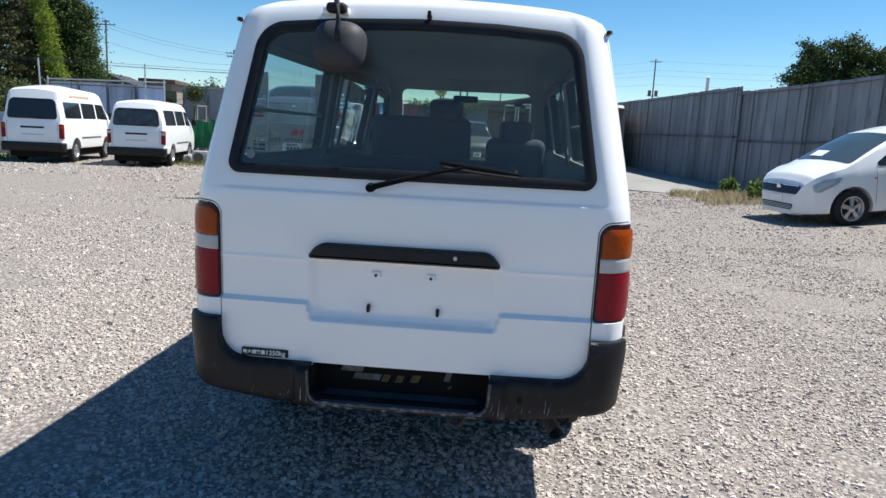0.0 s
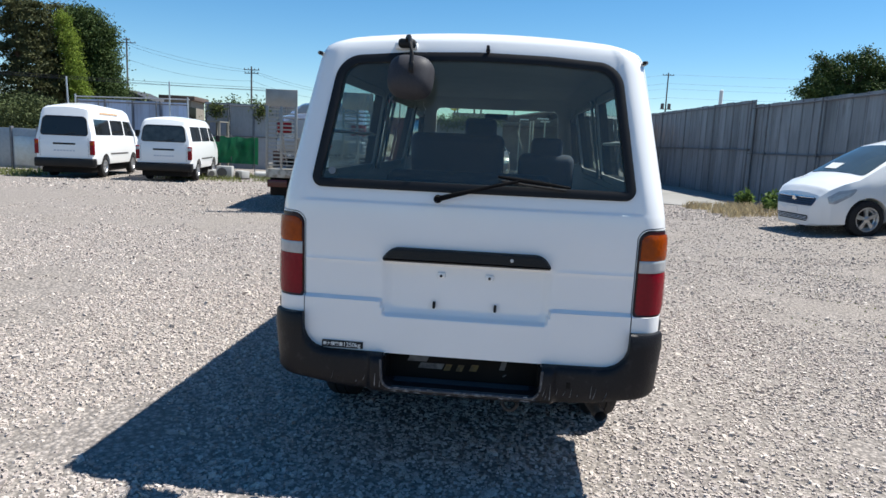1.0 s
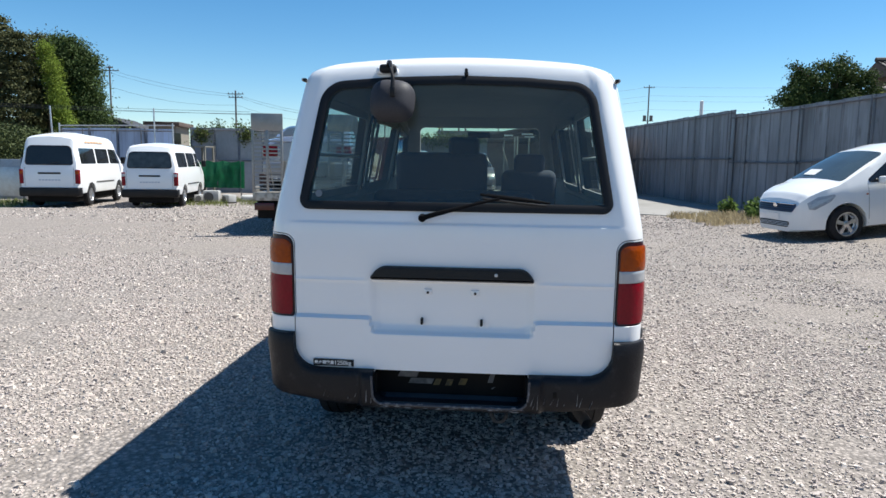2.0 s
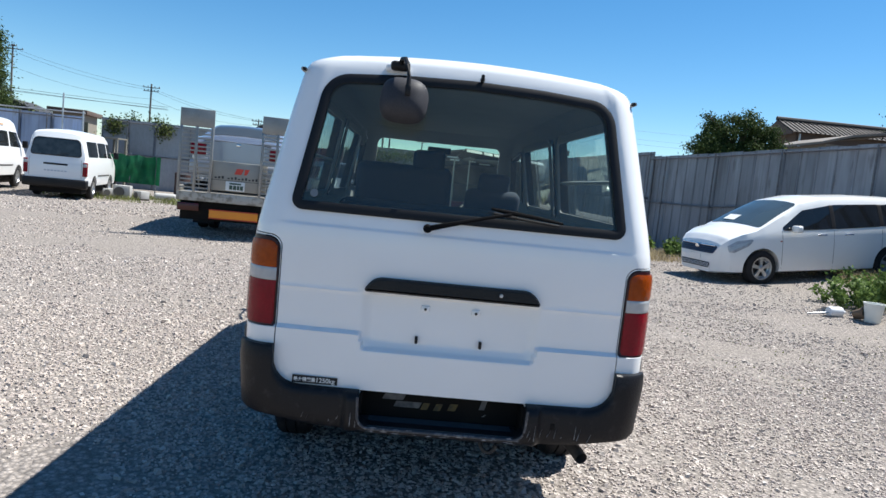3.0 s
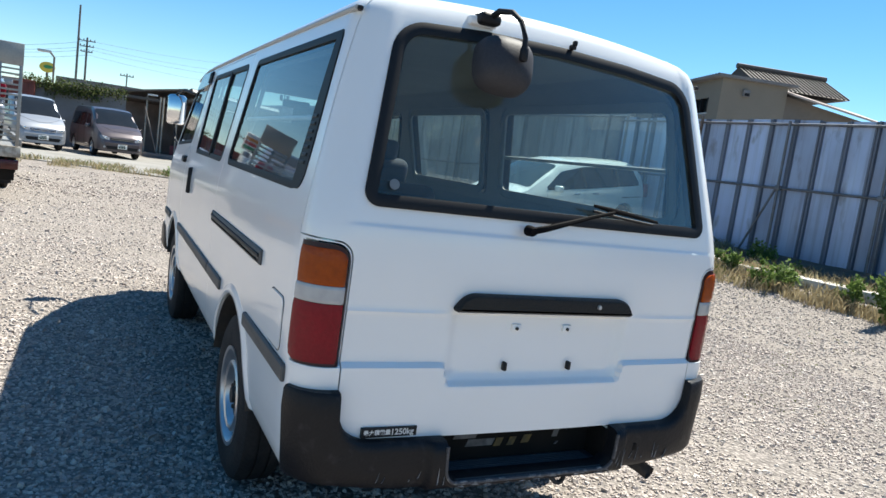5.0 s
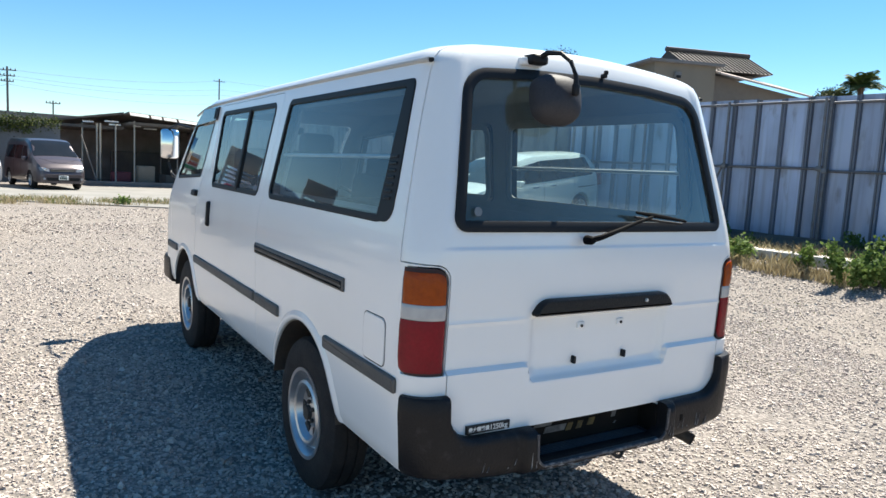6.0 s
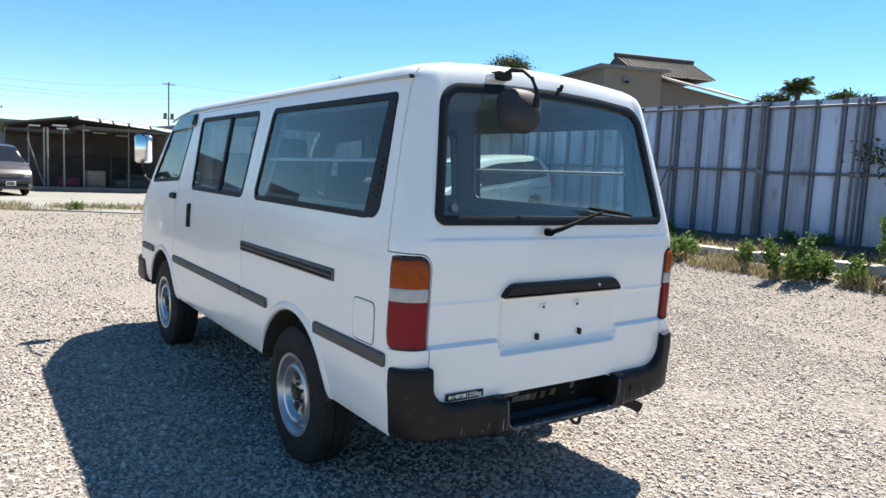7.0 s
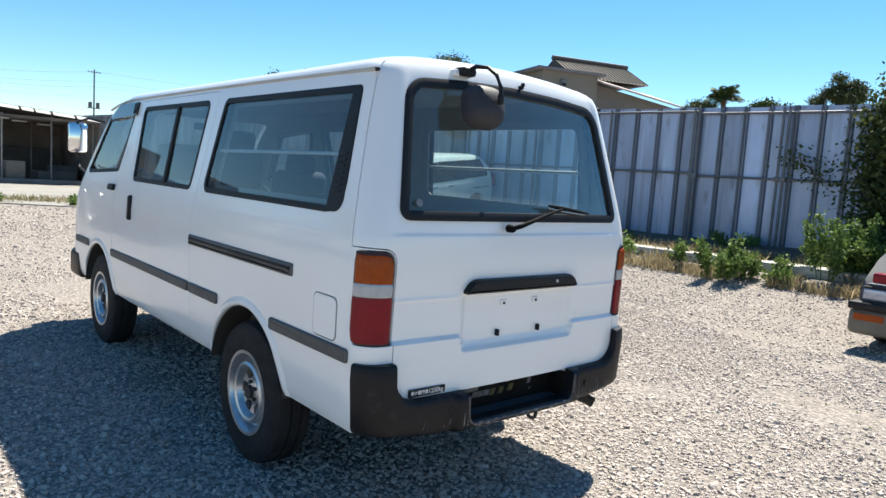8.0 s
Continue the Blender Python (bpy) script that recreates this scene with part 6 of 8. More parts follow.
def flatbed_truck(m):
    """A light car carrier seen from behind, with two upright loading ramps."""
    deck = 0.80
    owner = thing("flatbed_truck", m, "silver flatbed truck with upright loading ramps", "truck")
    alu = surface("scratched_aluminium", (0.31, 0.305, 0.29), 0.45, 0.5, other=(0.21, 0.20, 0.185), scale=4, mix=0.7, fine=0.2, bump_scale=50)
    cream = surface("aged_pale_tailboard", (0.32, 0.305, 0.27), 0.5, 0.2, other=(0.24, 0.225, 0.195), scale=3, mix=0.6)
    orange = surface("orange_warning_bar", (0.85, 0.30, 0.02), 0.45, other=(0.72, 0.24, 0.02), scale=8)
    part("deck", box(-0.99, 0.99, 0.0, 5.15, deck - 0.05, deck, 0.01), alu, owner, "scratched aluminium deck")
    part("rear_beam", box(-0.99, 0.99, -0.05, 0.06, deck - 0.16, deck - 0.0, 0.012), surface("scratched_pale_beam", (0.42, 0.40, 0.36), 0.5, 0.2, other=(0.20, 0.18, 0.15), scale=11, mix=0.9, lo=0.45, hi=0.6), owner)
    # dark panel added in place of the shade under the deck
    part("under_shade_panel", box(-0.95, 0.95, 0.25, 0.35, 0.40, 0.64), UNDER, owner)
    for s in (-1, 1):
        part("deck_rail", box(*sorted((s * 0.95, s * 1.0)), 0.06, 5.15, deck, deck + 0.10, 0.01), alu, owner)
        part("frame_rail", box(*sorted((s * 0.30, s * 0.40)), 0.15, 6.6, 0.50, 0.74, 0.01), DARK_METAL, owner)
        part("tail_lamp", box(*sorted((s * 0.60, s * 0.97)), -0.02, 0.05, 0.46, 0.60, 0.01), surface("dark_red_lamp", (0.06, 0.006, 0.005), 0.2), owner, "dark red lamp cluster")
        part("mud_flap", box(*sorted((s * 0.55, s * 0.95)), 1.5, 1.51, 0.12, 0.62), RUBBER, owner)
    bar = part("warning_bar", box(-0.42, 0.42, -0.03, 0.02, 0.35, 0.51, 0.01), orange, owner, "orange reflective bumper bar")
    red_edge = surface("red_reflective_edge", (0.55, 0.06, 0.02), 0.45)
    for za, zb in ((0.348, 0.366), (0.494, 0.512)):
        part("bar_edge", box(-0.422, 0.422, -0.034, -0.028, za, zb), red_edge, bar)
    # near-black sheet added behind the lamps to stand for shade below the deck
    part("under_shade_sheet", box(-0.93, 0.93, 0.06, 0.10, 0.30, 0.66, 0.01), UNDER, owner)
    part("under_box", box(-0.6, 0.6, 0.3, 1.3, 0.36, 0.66, 0.03), DARK_METAL, owner)
    # tailboard with plain shapes for the firm's mark
    board = part("tailboard", box(-0.42, 0.53, -0.05, -0.02, 0.86, 1.38, 0.01), cream, owner, "pale tailboard with red and black lettering shapes")
    red = surface("red_mark", (0.55, 0.05, 0.03), 0.5)
    black = surface("black_mark", (0.03, 0.03, 0.03), 0.5)
    for shape in ([(-0.03, 1.17), (0.09, 1.17), (0.13, 1.27), (0.01, 1.27)], [(0.14, 1.17), (0.18, 1.17), (0.23, 1.27), (0.15, 1.27)]):
        part("mark_stroke", prism(shape, lambda u, v: Vector((u, -0.056, v)), lambda u, v: Vector((u, -0.048, v))), red, board)
    for k in range(14):
        x = -0.36 + 0.06 * k + (0.04 if k > 2 else 0)
        part("mark_bar", box(x, x + 0.035, -0.055, -0.048, 1.075, 1.10 + 0.012 * (k % 3)), black, board)
    part("board_seam", box(-0.42, 0.53, -0.053, -0.048, 1.045, 1.055), TRIM_GREY, board)
    blank_plate(owner, 0.0, -0.05, 0.955, -1)
    # ramps
    for x0, x1 in ((-0.985, -0.41), (0.40, 0.96)):
        ramp = part("ramp", box(x0, x1, -0.10, -0.07, 1.93, 2.24, 0.008), alu, owner, "upright ladder ramp of scratched aluminium")
        for x in (x0 + 0.025, (x0 + x1) / 2, x1 - 0.025):
            part("ramp_rail", box(x - 0.022, x + 0.022, -0.11, -0.06, 0.80, 1.94, 0.006), alu, ramp)
        for k in range(15):
            part("rung", box(x0 + 0.04, x1 - 0.04, -0.098, -0.075, 0.86 + 0.072 * k, 0.885 + 0.072 * k), alu, ramp)
        part("ramp_stay", tube([((x0 + x1) / 2, -0.07, 1.5), ((x0 + x1) / 2, 0.5, 0.82)], 0.015), alu, ramp)
    # cab
    cab = part("cab", box(-0.85, 0.85, 5.25, 6.75, 0.55, 1.95, 0.10, 4), surface("cab_silver", (0.55, 0.56, 0.57), 0.3, 0.3), owner)
    part("cab_window", box(-0.62, 0.62, 5.235, 5.26, 1.30, 1.78, 0.03), DARK_GLASS, cab)
    for s in (-1, 1):
        part("cab_mirror", box(*sorted((s * 0.86, s * 0.98)), 6.3, 6.36, 1.35, 1.7, 0.02), TRIM_BLACK, cab)
    wheel_set(owner, [(s * x, y, 0.36) for s in (-1, 1) for x, y in ((0.83, 2.05), (0.62, 2.05), (0.75, 5.95))], 0.36, 0.19, 0.2, "steel")


TRUCK = pose(-3.70, 12.13, 0.085, 0, 0, 7.5)
flatbed_truck(TRUCK)
silver_sedan(TRUCK @ pose(-0.06, 0.52, 0.80))


# ---- plants ----
def leaf_material(name, dark, light, back_light=0.25):
    m, n, l, b = nodes_of(name)
    b.inputs["Roughness"].default_value, b.inputs["Specular IOR Level"].default_value = 0.65, 0.15
    geo = n.new("ShaderNodeNewGeometry")
    co = n.new("ShaderNodeTexCoord")
    patch = n.new("ShaderNodeTexNoise")
    patch.inputs["Scale"].default_value = 0.9
    l.new(co.outputs["Object"], patch.inputs["Vector"])
    add = n.new("ShaderNodeMath")
    add.operation = "MULTIPLY_ADD"
    add.inputs[1].default_value = 0.6
    l.new(geo.outputs["Random Per Island"], add.inputs[0]), l.new(patch.outputs["Fac"], add.inputs[2])
    span = n.new("ShaderNodeMapRange")
    span.inputs["From Min"].default_value, span.inputs["From Max"].default_value = 0.3, 1.15
    l.new(add.outputs[0], span.inputs["Value"])
    mixer = n.new("ShaderNodeMixRGB")
    mixer.inputs[1].default_value, mixer.inputs[2].default_value = (*dark, 1), (*light, 1)
    l.new(span.outputs[0], mixer.inputs[0])
    l.new(mixer.outputs[0], b.inputs["Base Color"])
    through_leaf, both = n.new("ShaderNodeBsdfTranslucent"), n.new("ShaderNodeMixShader")
    both.inputs[0].default_value = back_light
    l.new(mixer.outputs[0], through_leaf.inputs["Color"])
    l.new(b.outputs[0], both.inputs[1]), l.new(through_leaf.outputs[0], both.inputs[2])
    l.new(both.outputs[0], n["Material Output"].inputs["Surface"])
    return m


IVY_LEAF = leaf_material("dark_ivy_leaves", (0.014, 0.024, 0.009), (0.115, 0.14, 0.045), 0.18)
CONIFER_LEAF = leaf_material("olive_conifer_needles", (0.020, 0.028, 0.011), (0.105, 0.110, 0.048), 0.15)
BARK = surface("bark", (0.12, 0.085, 0.06), 0.9, other=(0.06, 0.045, 0.035), scale=7, mix=0.9, fine=0.4, bump=0.6, bump_scale=30)
DARK_LEAF = leaf_material("dark_pine_foliage", (0.018, 0.030, 0.012), (0.090, 0.110, 0.042), 0.15)
MID_LEAF = leaf_material("deep_green_foliage", (0.014, 0.028, 0.009), (0.085, 0.125, 0.038), 0.15)
LIME_LEAF = leaf_material("bright_bamboo_foliage", (0.09, 0.14, 0.02), (0.26, 0.34, 0.06), 0.4)
WEED_LEAF = leaf_material("weed_leaves", (0.04, 0.08, 0.018), (0.18, 0.26, 0.075), 0.3)
DRY_GRASS = leaf_material("dry_grass_blades", (0.24, 0.19, 0.11), (0.52, 0.44, 0.28), 0.3)
STRAW_GREEN = leaf_material("green_grass_blades", (0.08, 0.11, 0.03), (0.25, 0.27, 0.10), 0.3)


def leaf_mesh(name, points, size, rng, droop=0.3, narrow=0.5):
    """Folded leaves at points, in one mesh."""
    n = len(points)
    along = rng.normal(size=(n, 3))
    along[:, 2] -= droop
    along /= np.linalg.norm(along, axis=1)[:, None]
    other = rng.normal(size=(n, 3))
    side = np.cross(along, other)
    side /= np.linalg.norm(side, axis=1)[:, None]
    fold = np.cross(along, side)
    s = (size * rng.uniform(0.6, 1.35, n))[:, None]
    p = np.asarray(points)
    quad = np.stack([p, p + along * s * 0.5 + side * s * narrow * 0.5 + fold * s * 0.08, p + along * s, p + along * s * 0.5 - side * s * narrow * 0.5 + fold * s * 0.08], axis=1)
    me = bpy.data.meshes.new(name)
    me.vertices.add(n * 4), me.loops.add(n * 4), me.polygons.add(n)
    me.vertices.foreach_set("co", quad.reshape(-1))
    me.loops.foreach_set("vertex_index", np.arange(n * 4))
    me.polygons.foreach_set("loop_start", np.arange(n) * 4)
    me.update()
    me.validate()
    return me


def clumped(rng, lobes, count, clump=0.28, per=22):
    """Leaf places: clumps spread over the outer part of some ellipsoids (centre, radii)."""
    weight = np.array([r[0] * r[1] + r[1] * r[2] + r[0] * r[2] for _, r in lobes])
    pick = rng.choice(len(lobes), max(1, count // per), p=weight / weight.sum())
    out = []
    for k in pick:
        c, r = lobes[k]
        d = rng.normal(size=3)
        d /= np.linalg.norm(d)
        rad = rng.uniform(0.55, 1.06) ** 0.6
        centre = np.array(c) + np.array(r) * d * rad
        spread = clump * rng.uniform(0.6, 1.5)
        out.append(centre + rng.normal(size=(per, 3)) * spread * np.array((1, 1, 0.6)))
    return np.concatenate(out)


def tree(name, base, lobes, leaves, leaf, material, label, seed, trunk=0.16, category="tree", clump=0.3, narrow=0.5, group=""):
    rng = np.random.default_rng(seed)
    x, y = base
    owner = thing(name, Matrix.Translation((x, y, ground_z(x, y))), label, category, group)
    z0 = ground_z(x, y)
    top = max(c[2] for c, r in lobes)
    bm = bmesh.new()
    sway = rng.normal(size=2) * 0.15
    stem = [(sway[0] * f, sway[1] * f, (top - z0) * f - 0.05) for f in (0, 0.25, 0.5, 0.75, 1.0)]
    tube(stem, trunk, 9, bm, radii=[trunk * 1.25, trunk, trunk * 0.8, trunk * 0.55, trunk * 0.25])
    part("trunk", bm, BARK, owner)
    for c, r in lobes:
        for _ in range(2):
            f = rng.uniform(0.35, 0.75)
            s = Vector((sway[0] * f, sway[1] * f, (top - z0) * f))
            e = Vector((c[0] - x, c[1] - y, c[2] - z0)) + Vector(rng.normal(size=3) * np.array(r) * 0.4)
            mid = (s + e) / 2 + Vector((0, 0, 0.15))
            part("limb", tube([s, mid, e], trunk * 0.3, 6, radii=[trunk * 0.45, trunk * 0.3, trunk * 0.1]), BARK, owner)
    pts = clumped(rng, lobes, leaves, clump) - np.array((x, y, z0))
    inner = clumped(rng, [(c, tuple(v * 0.62 for v in r)) for c, r in lobes], leaves // 3, clump) - np.array((x, y, z0))
    part("crown", leaf_mesh("crown", np.concatenate([pts, inner]), leaf, rng, 0.3, narrow), material, owner, angle=180)
    return owner


def lobe(x, y, z, rx, rz, ry=None):
    return ((x, y, z), (rx, ry or rx, rz))


def conifer(x, y, h, reach, count, seed):
    """A tall conifer: a straight trunk with tiers of drooping boughs, each a flat spray of needles."""
    rng = np.random.default_rng(seed)
    owner = thing("conifer", Matrix.Translation((x, y, 0)), "tall olive-dark conifer with drooping layered boughs", "tree", "woods beyond the vans")
    part("trunk", tube([(0, 0, -0.1), (0.05, 0, h * 0.5), (0, 0.05, h)], 0.2, 8, radii=[0.26, 0.17, 0.04]), BARK, owner)
    tiers, sprays = int(h / 0.42), []
    for k in range(tiers):
        f = (k + 0.6) / tiers
        z = h * f
        r = reach * (1.05 - f) ** 0.62 * rng.uniform(0.8, 1.15)
        for _ in range(7):
            a = rng.uniform(0, 2 * math.pi)
            out = np.array((math.cos(a), math.sin(a), 0.0))
            length = r * rng.uniform(0.7, 1.1)
            u = rng.uniform(0.15, 1.0, (count // (tiers * 7), 1)) ** 0.7
            bough = out * length * u + np.array((0, 0, 1.0)) * (z - 0.35 * length * u ** 2 + 0.1)
            wide = rng.normal(size=(len(u), 3)) * np.array((0.26, 0.26, 0.075)) * (0.5 + 0.6 * u)
            sprays.append(bough + wide)
    part("crown", leaf_mesh("crown", np.concatenate(sprays), 0.2, rng, 0.6, 0.38), CONIFER_LEAF, owner, angle=180)


# woods beyond the white vans
conifer(-31.4, 41.0, 10.0, 2.7, 26000, 1)
conifer(-36.2, 42.0, 10.6, 3.0, 22000, 2)
conifer(-29.7, 40.4, 8.9, 2.0, 18000, 6)
conifer(-33.6, 38.5, 6.4, 2.2, 14000, 7)
tree("tree", (-30.3, 44), [lobe(-30.5, 44, 8.2, 1.2, 1.3), lobe(-30.3, 44, 6.0, 1.5, 1.8), lobe(-30.2, 44, 3.6, 1.7, 2.2)], 26000, 0.16, CONIFER_LEAF, "dark tree filling the woods behind bamboo", 8, 0.22, "tree", 0.28)
tree("bamboo", (-28.2, 41), [lobe(-28.35, 41, 7.75, 0.35, 0.8), lobe(-27.9, 41, 6.5, 0.45, 1.1), lobe(-27.6, 41, 4.9, 0.5, 1.2), lobe(-27.3, 41, 3.4, 0.5, 1.0)], 9000, 0.15, LIME_LEAF, "bright yellow-green bamboo clump among dark trees", 4, 0.07, "bamboo", 0.15, 0.3)
tree("tree", (-27.9, 43.5), [lobe(-28.7, 43.5, 8.3, 0.9, 1.0), lobe(-27.9, 43.5, 7.1, 1.15, 1.9), lobe(-27.1, 43.5, 6.2, 0.75, 1.7), lobe(-26.75, 43.5, 7.75, 0.3, 0.3), lobe(-27.6, 43.5, 3.8, 1.5, 2.2), lobe(-26.9, 43.5, 3.0, 1.0, 1.8)], 38000, 0.15, MID_LEAF, "dense dark broadleaf tree behind a fence", 5, 0.22, "tree", 0.26)
for k, (x, y) in enumerate(((-24.5, 33.0), (-21.8, 34.0), (-19.2, 33.0), (-27.5, 36.0), (-30.5, 37.0))):
    tree("shrub", (x, y), [lobe(x, y, 1.5, 1.5, 1.5), lobe(x + 0.9, y, 1.0, 1.1, 1.0)], 7000, 0.16, DARK_LEAF, "dark undergrowth at the edge of the woods", 90 + k, 0.08, "shrub", 0.24)
# small trees over the far fence
for k, (x, z, r) in enumerate(((-14.0, 2.30, 0.20), (-13.1, 2.62, 0.24), (-12.2, 2.70, 0.24))):
    tree("tree", (x, 30.8), [lobe(x, 30.8, z, r, 0.65), lobe(x + 0.1, 30.6, z - 0.9, r * 0.9, 0.5)], 700, 0.12, MID_LEAF, "small green tree over a steel fence", 10 + k, 0.06, "tree", 0.16)
# trees behind the long fence
tree("tree", (13.6, 30.2), [lobe(12.35, 30, 4.75, 0.55, 0.34), lobe(12.6, 30.2, 5.25, 0.5, 0.30), lobe(13.2, 30, 5.0, 0.62, 0.36), lobe(13.35, 30.1, 5.6, 0.36, 0.24), lobe(14.1, 30, 5.45, 0.55, 0.36), lobe(14.4, 30.3, 4.95, 0.6, 0.36), lobe(15.0, 30, 5.15, 0.42, 0.30), lobe(15.2, 30.1, 4.6, 0.55, 0.36), lobe(11.95, 30, 4.25, 0.55, 0.34), lobe(12.8, 30, 4.2, 0.8, 0.45), lobe(14.2, 30, 4.2, 0.95, 0.5), lobe(12.15, 30, 5.62, 0.16, 0.16), lobe(14.0, 30, 5.85, 0.18, 0.16), lobe(13.2, 30, 3.7, 1.3, 0.5)], 24000, 0.105, MID_LEAF, "broad green tree in layered clumps behind the steel fence", 21, 0.18, "tree", 0.13)
tree("shrub", (13.2, 24.5), [lobe(12.8, 24.5, 3.40, 1.1, 0.35), lobe(14.0, 24.2, 3.35, 1.1, 0.4)], 3000, 0.13, STRAW_GREEN, "pale green shrub behind the steel fence", 22, 0.06, "shrub", 0.16)
tree("tree", (22.2, 29.8), [lobe(22.2, 29.8, 6.80, 1.35, 1.25), lobe(21.6, 29.6, 5.80, 0.9, 0.8), lobe(22.9, 30.0, 7.40, 0.8, 0.75)], 16000, 0.12, DARK_LEAF, "dense dark round tree beside a beige building", 23, 0.16, "tree", 0.2)


def palm(x, y, h, reach, seed):
    """A palm: a rough trunk and arching fronds, each with two rows of narrow leaflets."""
    rng = random.Random(seed)
    owner = thing("palm", Matrix.Translation((x, y, ground_z(x, y))), "shaggy palm beyond the fence", "palm")
    part("trunk", tube([(0, 0, -0.1), (0.05, 0, h * 0.5), (0, 0, h)], 0.2, 9, radii=[0.26, 0.2, 0.17]), BARK, owner)
    for k in range(34):
        a, rise = 2.4 * k, rng.uniform(-0.15, 1.15)
        out = Vector((math.cos(a), math.sin(a), 0))
        side = Vector((-out.y, out.x, 0))
        r = reach * rng.uniform(0.8, 1.1)
        spine = [Vector((0, 0, h)) + out * (r * f * (0.55 + 0.3 * (1 - abs(rise)))) + Vector((0, 0, r * (0.75 * rise * f + 0.35 * f - 0.55 * f * f))) for f in (0, 0.15, 0.3, 0.45, 0.6, 0.75, 0.9, 1.0)]
        bm = tube(spine, 0.02, 5)
        for i in range(1, 22):
            f = i / 22 * 7
            p = spine[int(f)].lerp(spine[int(f) + 1], f % 1)
            ahead_dir = (spine[int(f) + 1] - spine[int(f)]).normalized()
            size = r * 0.30 * math.sin(math.pi * min(1, 0.2 + 0.75 * i / 22))
            for s in (-1, 1):
                tip = p + side * (s * size) + ahead_dir * (size * 0.6) - Vector((0, 0, size * 0.35))
                vs = [bm.verts.new(q) for q in (p, p.lerp(tip, 0.5) + ahead_dir * 0.035, tip, p.lerp(tip, 0.5) - ahead_dir * 0.035)]
                bm.faces.new(vs)
        part("frond", bm, MID_LEAF, owner, angle=180)


palm(43.0, 24.6, 8.05, 1.6, 24)
tree("tree", (43.0, 21.7), [lobe(43, 21.7, 7.15, 0.8, 0.65, 1.0), lobe(43, 20.7, 6.9, 0.8, 0.55, 0.9)], 4500, 0.2, MID_LEAF, "low rounded tree beyond the fence", 25, 0.2, "tree", 0.18)
tree("tree", (43.0, 26.4), [lobe(43, 26.2, 7.35, 0.8, 0.6, 0.9), lobe(43, 27.0, 7.2, 0.5, 0.6, 0.4)], 3500, 0.2, DARK_LEAF, "low rounded tree beyond the fence", 26, 0.2, "tree", 0.18)
tree("pine", (43.0, 17.2), [lobe(43, 18.45, 7.65, 0.4, 0.30), lobe(43, 17.95, 8.15, 0.45, 0.36), lobe(43, 17.3, 8.9, 0.45, 0.36), lobe(43, 17.35, 8.2, 0.5, 0.42), lobe(43, 16.6, 8.55, 0.4, 0.30), lobe(43, 16.05, 8.25, 0.35, 0.28), lobe(43, 16.6, 7.7, 0.9, 0.42)], 5200, 0.2, DARK_LEAF, "thin open pine in separate clumps beyond the fence", 27, 0.16, "tree", 0.15, 0.3)


def bush(x, y, r, h, count, material, label, seed, leaf=0.075):
    rng = np.random.default_rng(seed)
    z = ground_z(x, y)
    owner = thing("weed", Matrix.Translation((x, y, z)), label, "weed", "weeds along the bank")
    pts = []
    for k in range(max(5, int(r * 26))):
        a, d = rng.uniform(0, 2 * math.pi), r * math.sqrt(rng.uniform(0, 1))
        tip = Vector((d * math.cos(a), d * math.sin(a), h * rng.uniform(0.45, 1.05) * (1 - 0.4 * (d / r) ** 2)))
        foot = Vector((tip.x * 0.45, tip.y * 0.45, -0.02))
        mid = (foot + tip) / 2 + Vector((0, 0, h * 0.12))
        part("stem", tube([foot, mid, tip], 0.006, 5, radii=[0.007, 0.005, 0.002]), material, owner)
        n = max(6, count // max(5, int(r * 26)))
        f = rng.uniform(0.25, 1.05, n)[:, None]
        a0, a1, a2 = (np.array(v) for v in (foot, mid, tip))
        pts.append(a0 * (1 - f) ** 2 + 2 * a1 * f * (1 - f) + a2 * f ** 2 + rng.normal(size=(n, 3)) * 0.04)
    part("leaves", leaf_mesh("leaves", np.concatenate(pts), leaf, rng, 0.1, 0.6), material, owner, angle=180)


# weeds on the bank
for k, (x, y, r, h, n) in enumerate(((6.25, 9.75, 0.55, 0.50, 1500), (6.75, 9.35, 0.6, 0.55, 1700), (7.25, 9.75, 0.5, 0.5, 1200), (6.95, 10.3, 0.6, 0.55, 1300), (7.6, 7.6, 0.4, 0.45, 900), (7.9, 8.6, 0.3, 0.4, 600), (7.62, 6.35, 0.25, 0.45, 500), (7.42, 5.55, 0.42, 0.72, 1500), (7.75, 5.2, 0.3, 0.5, 800),
                                   (7.66, 4.72, 0.22, 0.25, 350), (8.35, 4.3, 0.6, 0.95, 3400), (8.65, 3.85, 0.55, 0.85, 2600), (8.1, 4.9, 0.2, 0.3, 350), (8.9, 8.9, 0.3, 0.35, 500), (8.35, 7.8, 0.28, 0.3, 400), (9.6, 6.4, 0.4, 0.35, 500), (9.5, 4.9, 0.5, 0.35, 600),
                                   (6.45, 19.4, 0.35, 0.55, 600), (6.95, 17.2, 0.3, 0.6, 500), (6.1, 16.2, 0.4, 0.42, 700), (0.25, 22.4, 0.2, 0.35, 200), (2.1, 21.4, 0.22, 0.4, 260))):
    bush(x, y, r, h, n, WEED_LEAF, "leafy green weed on the gravel bank", 40 + k, 0.065 if y < 12 else 0.10)


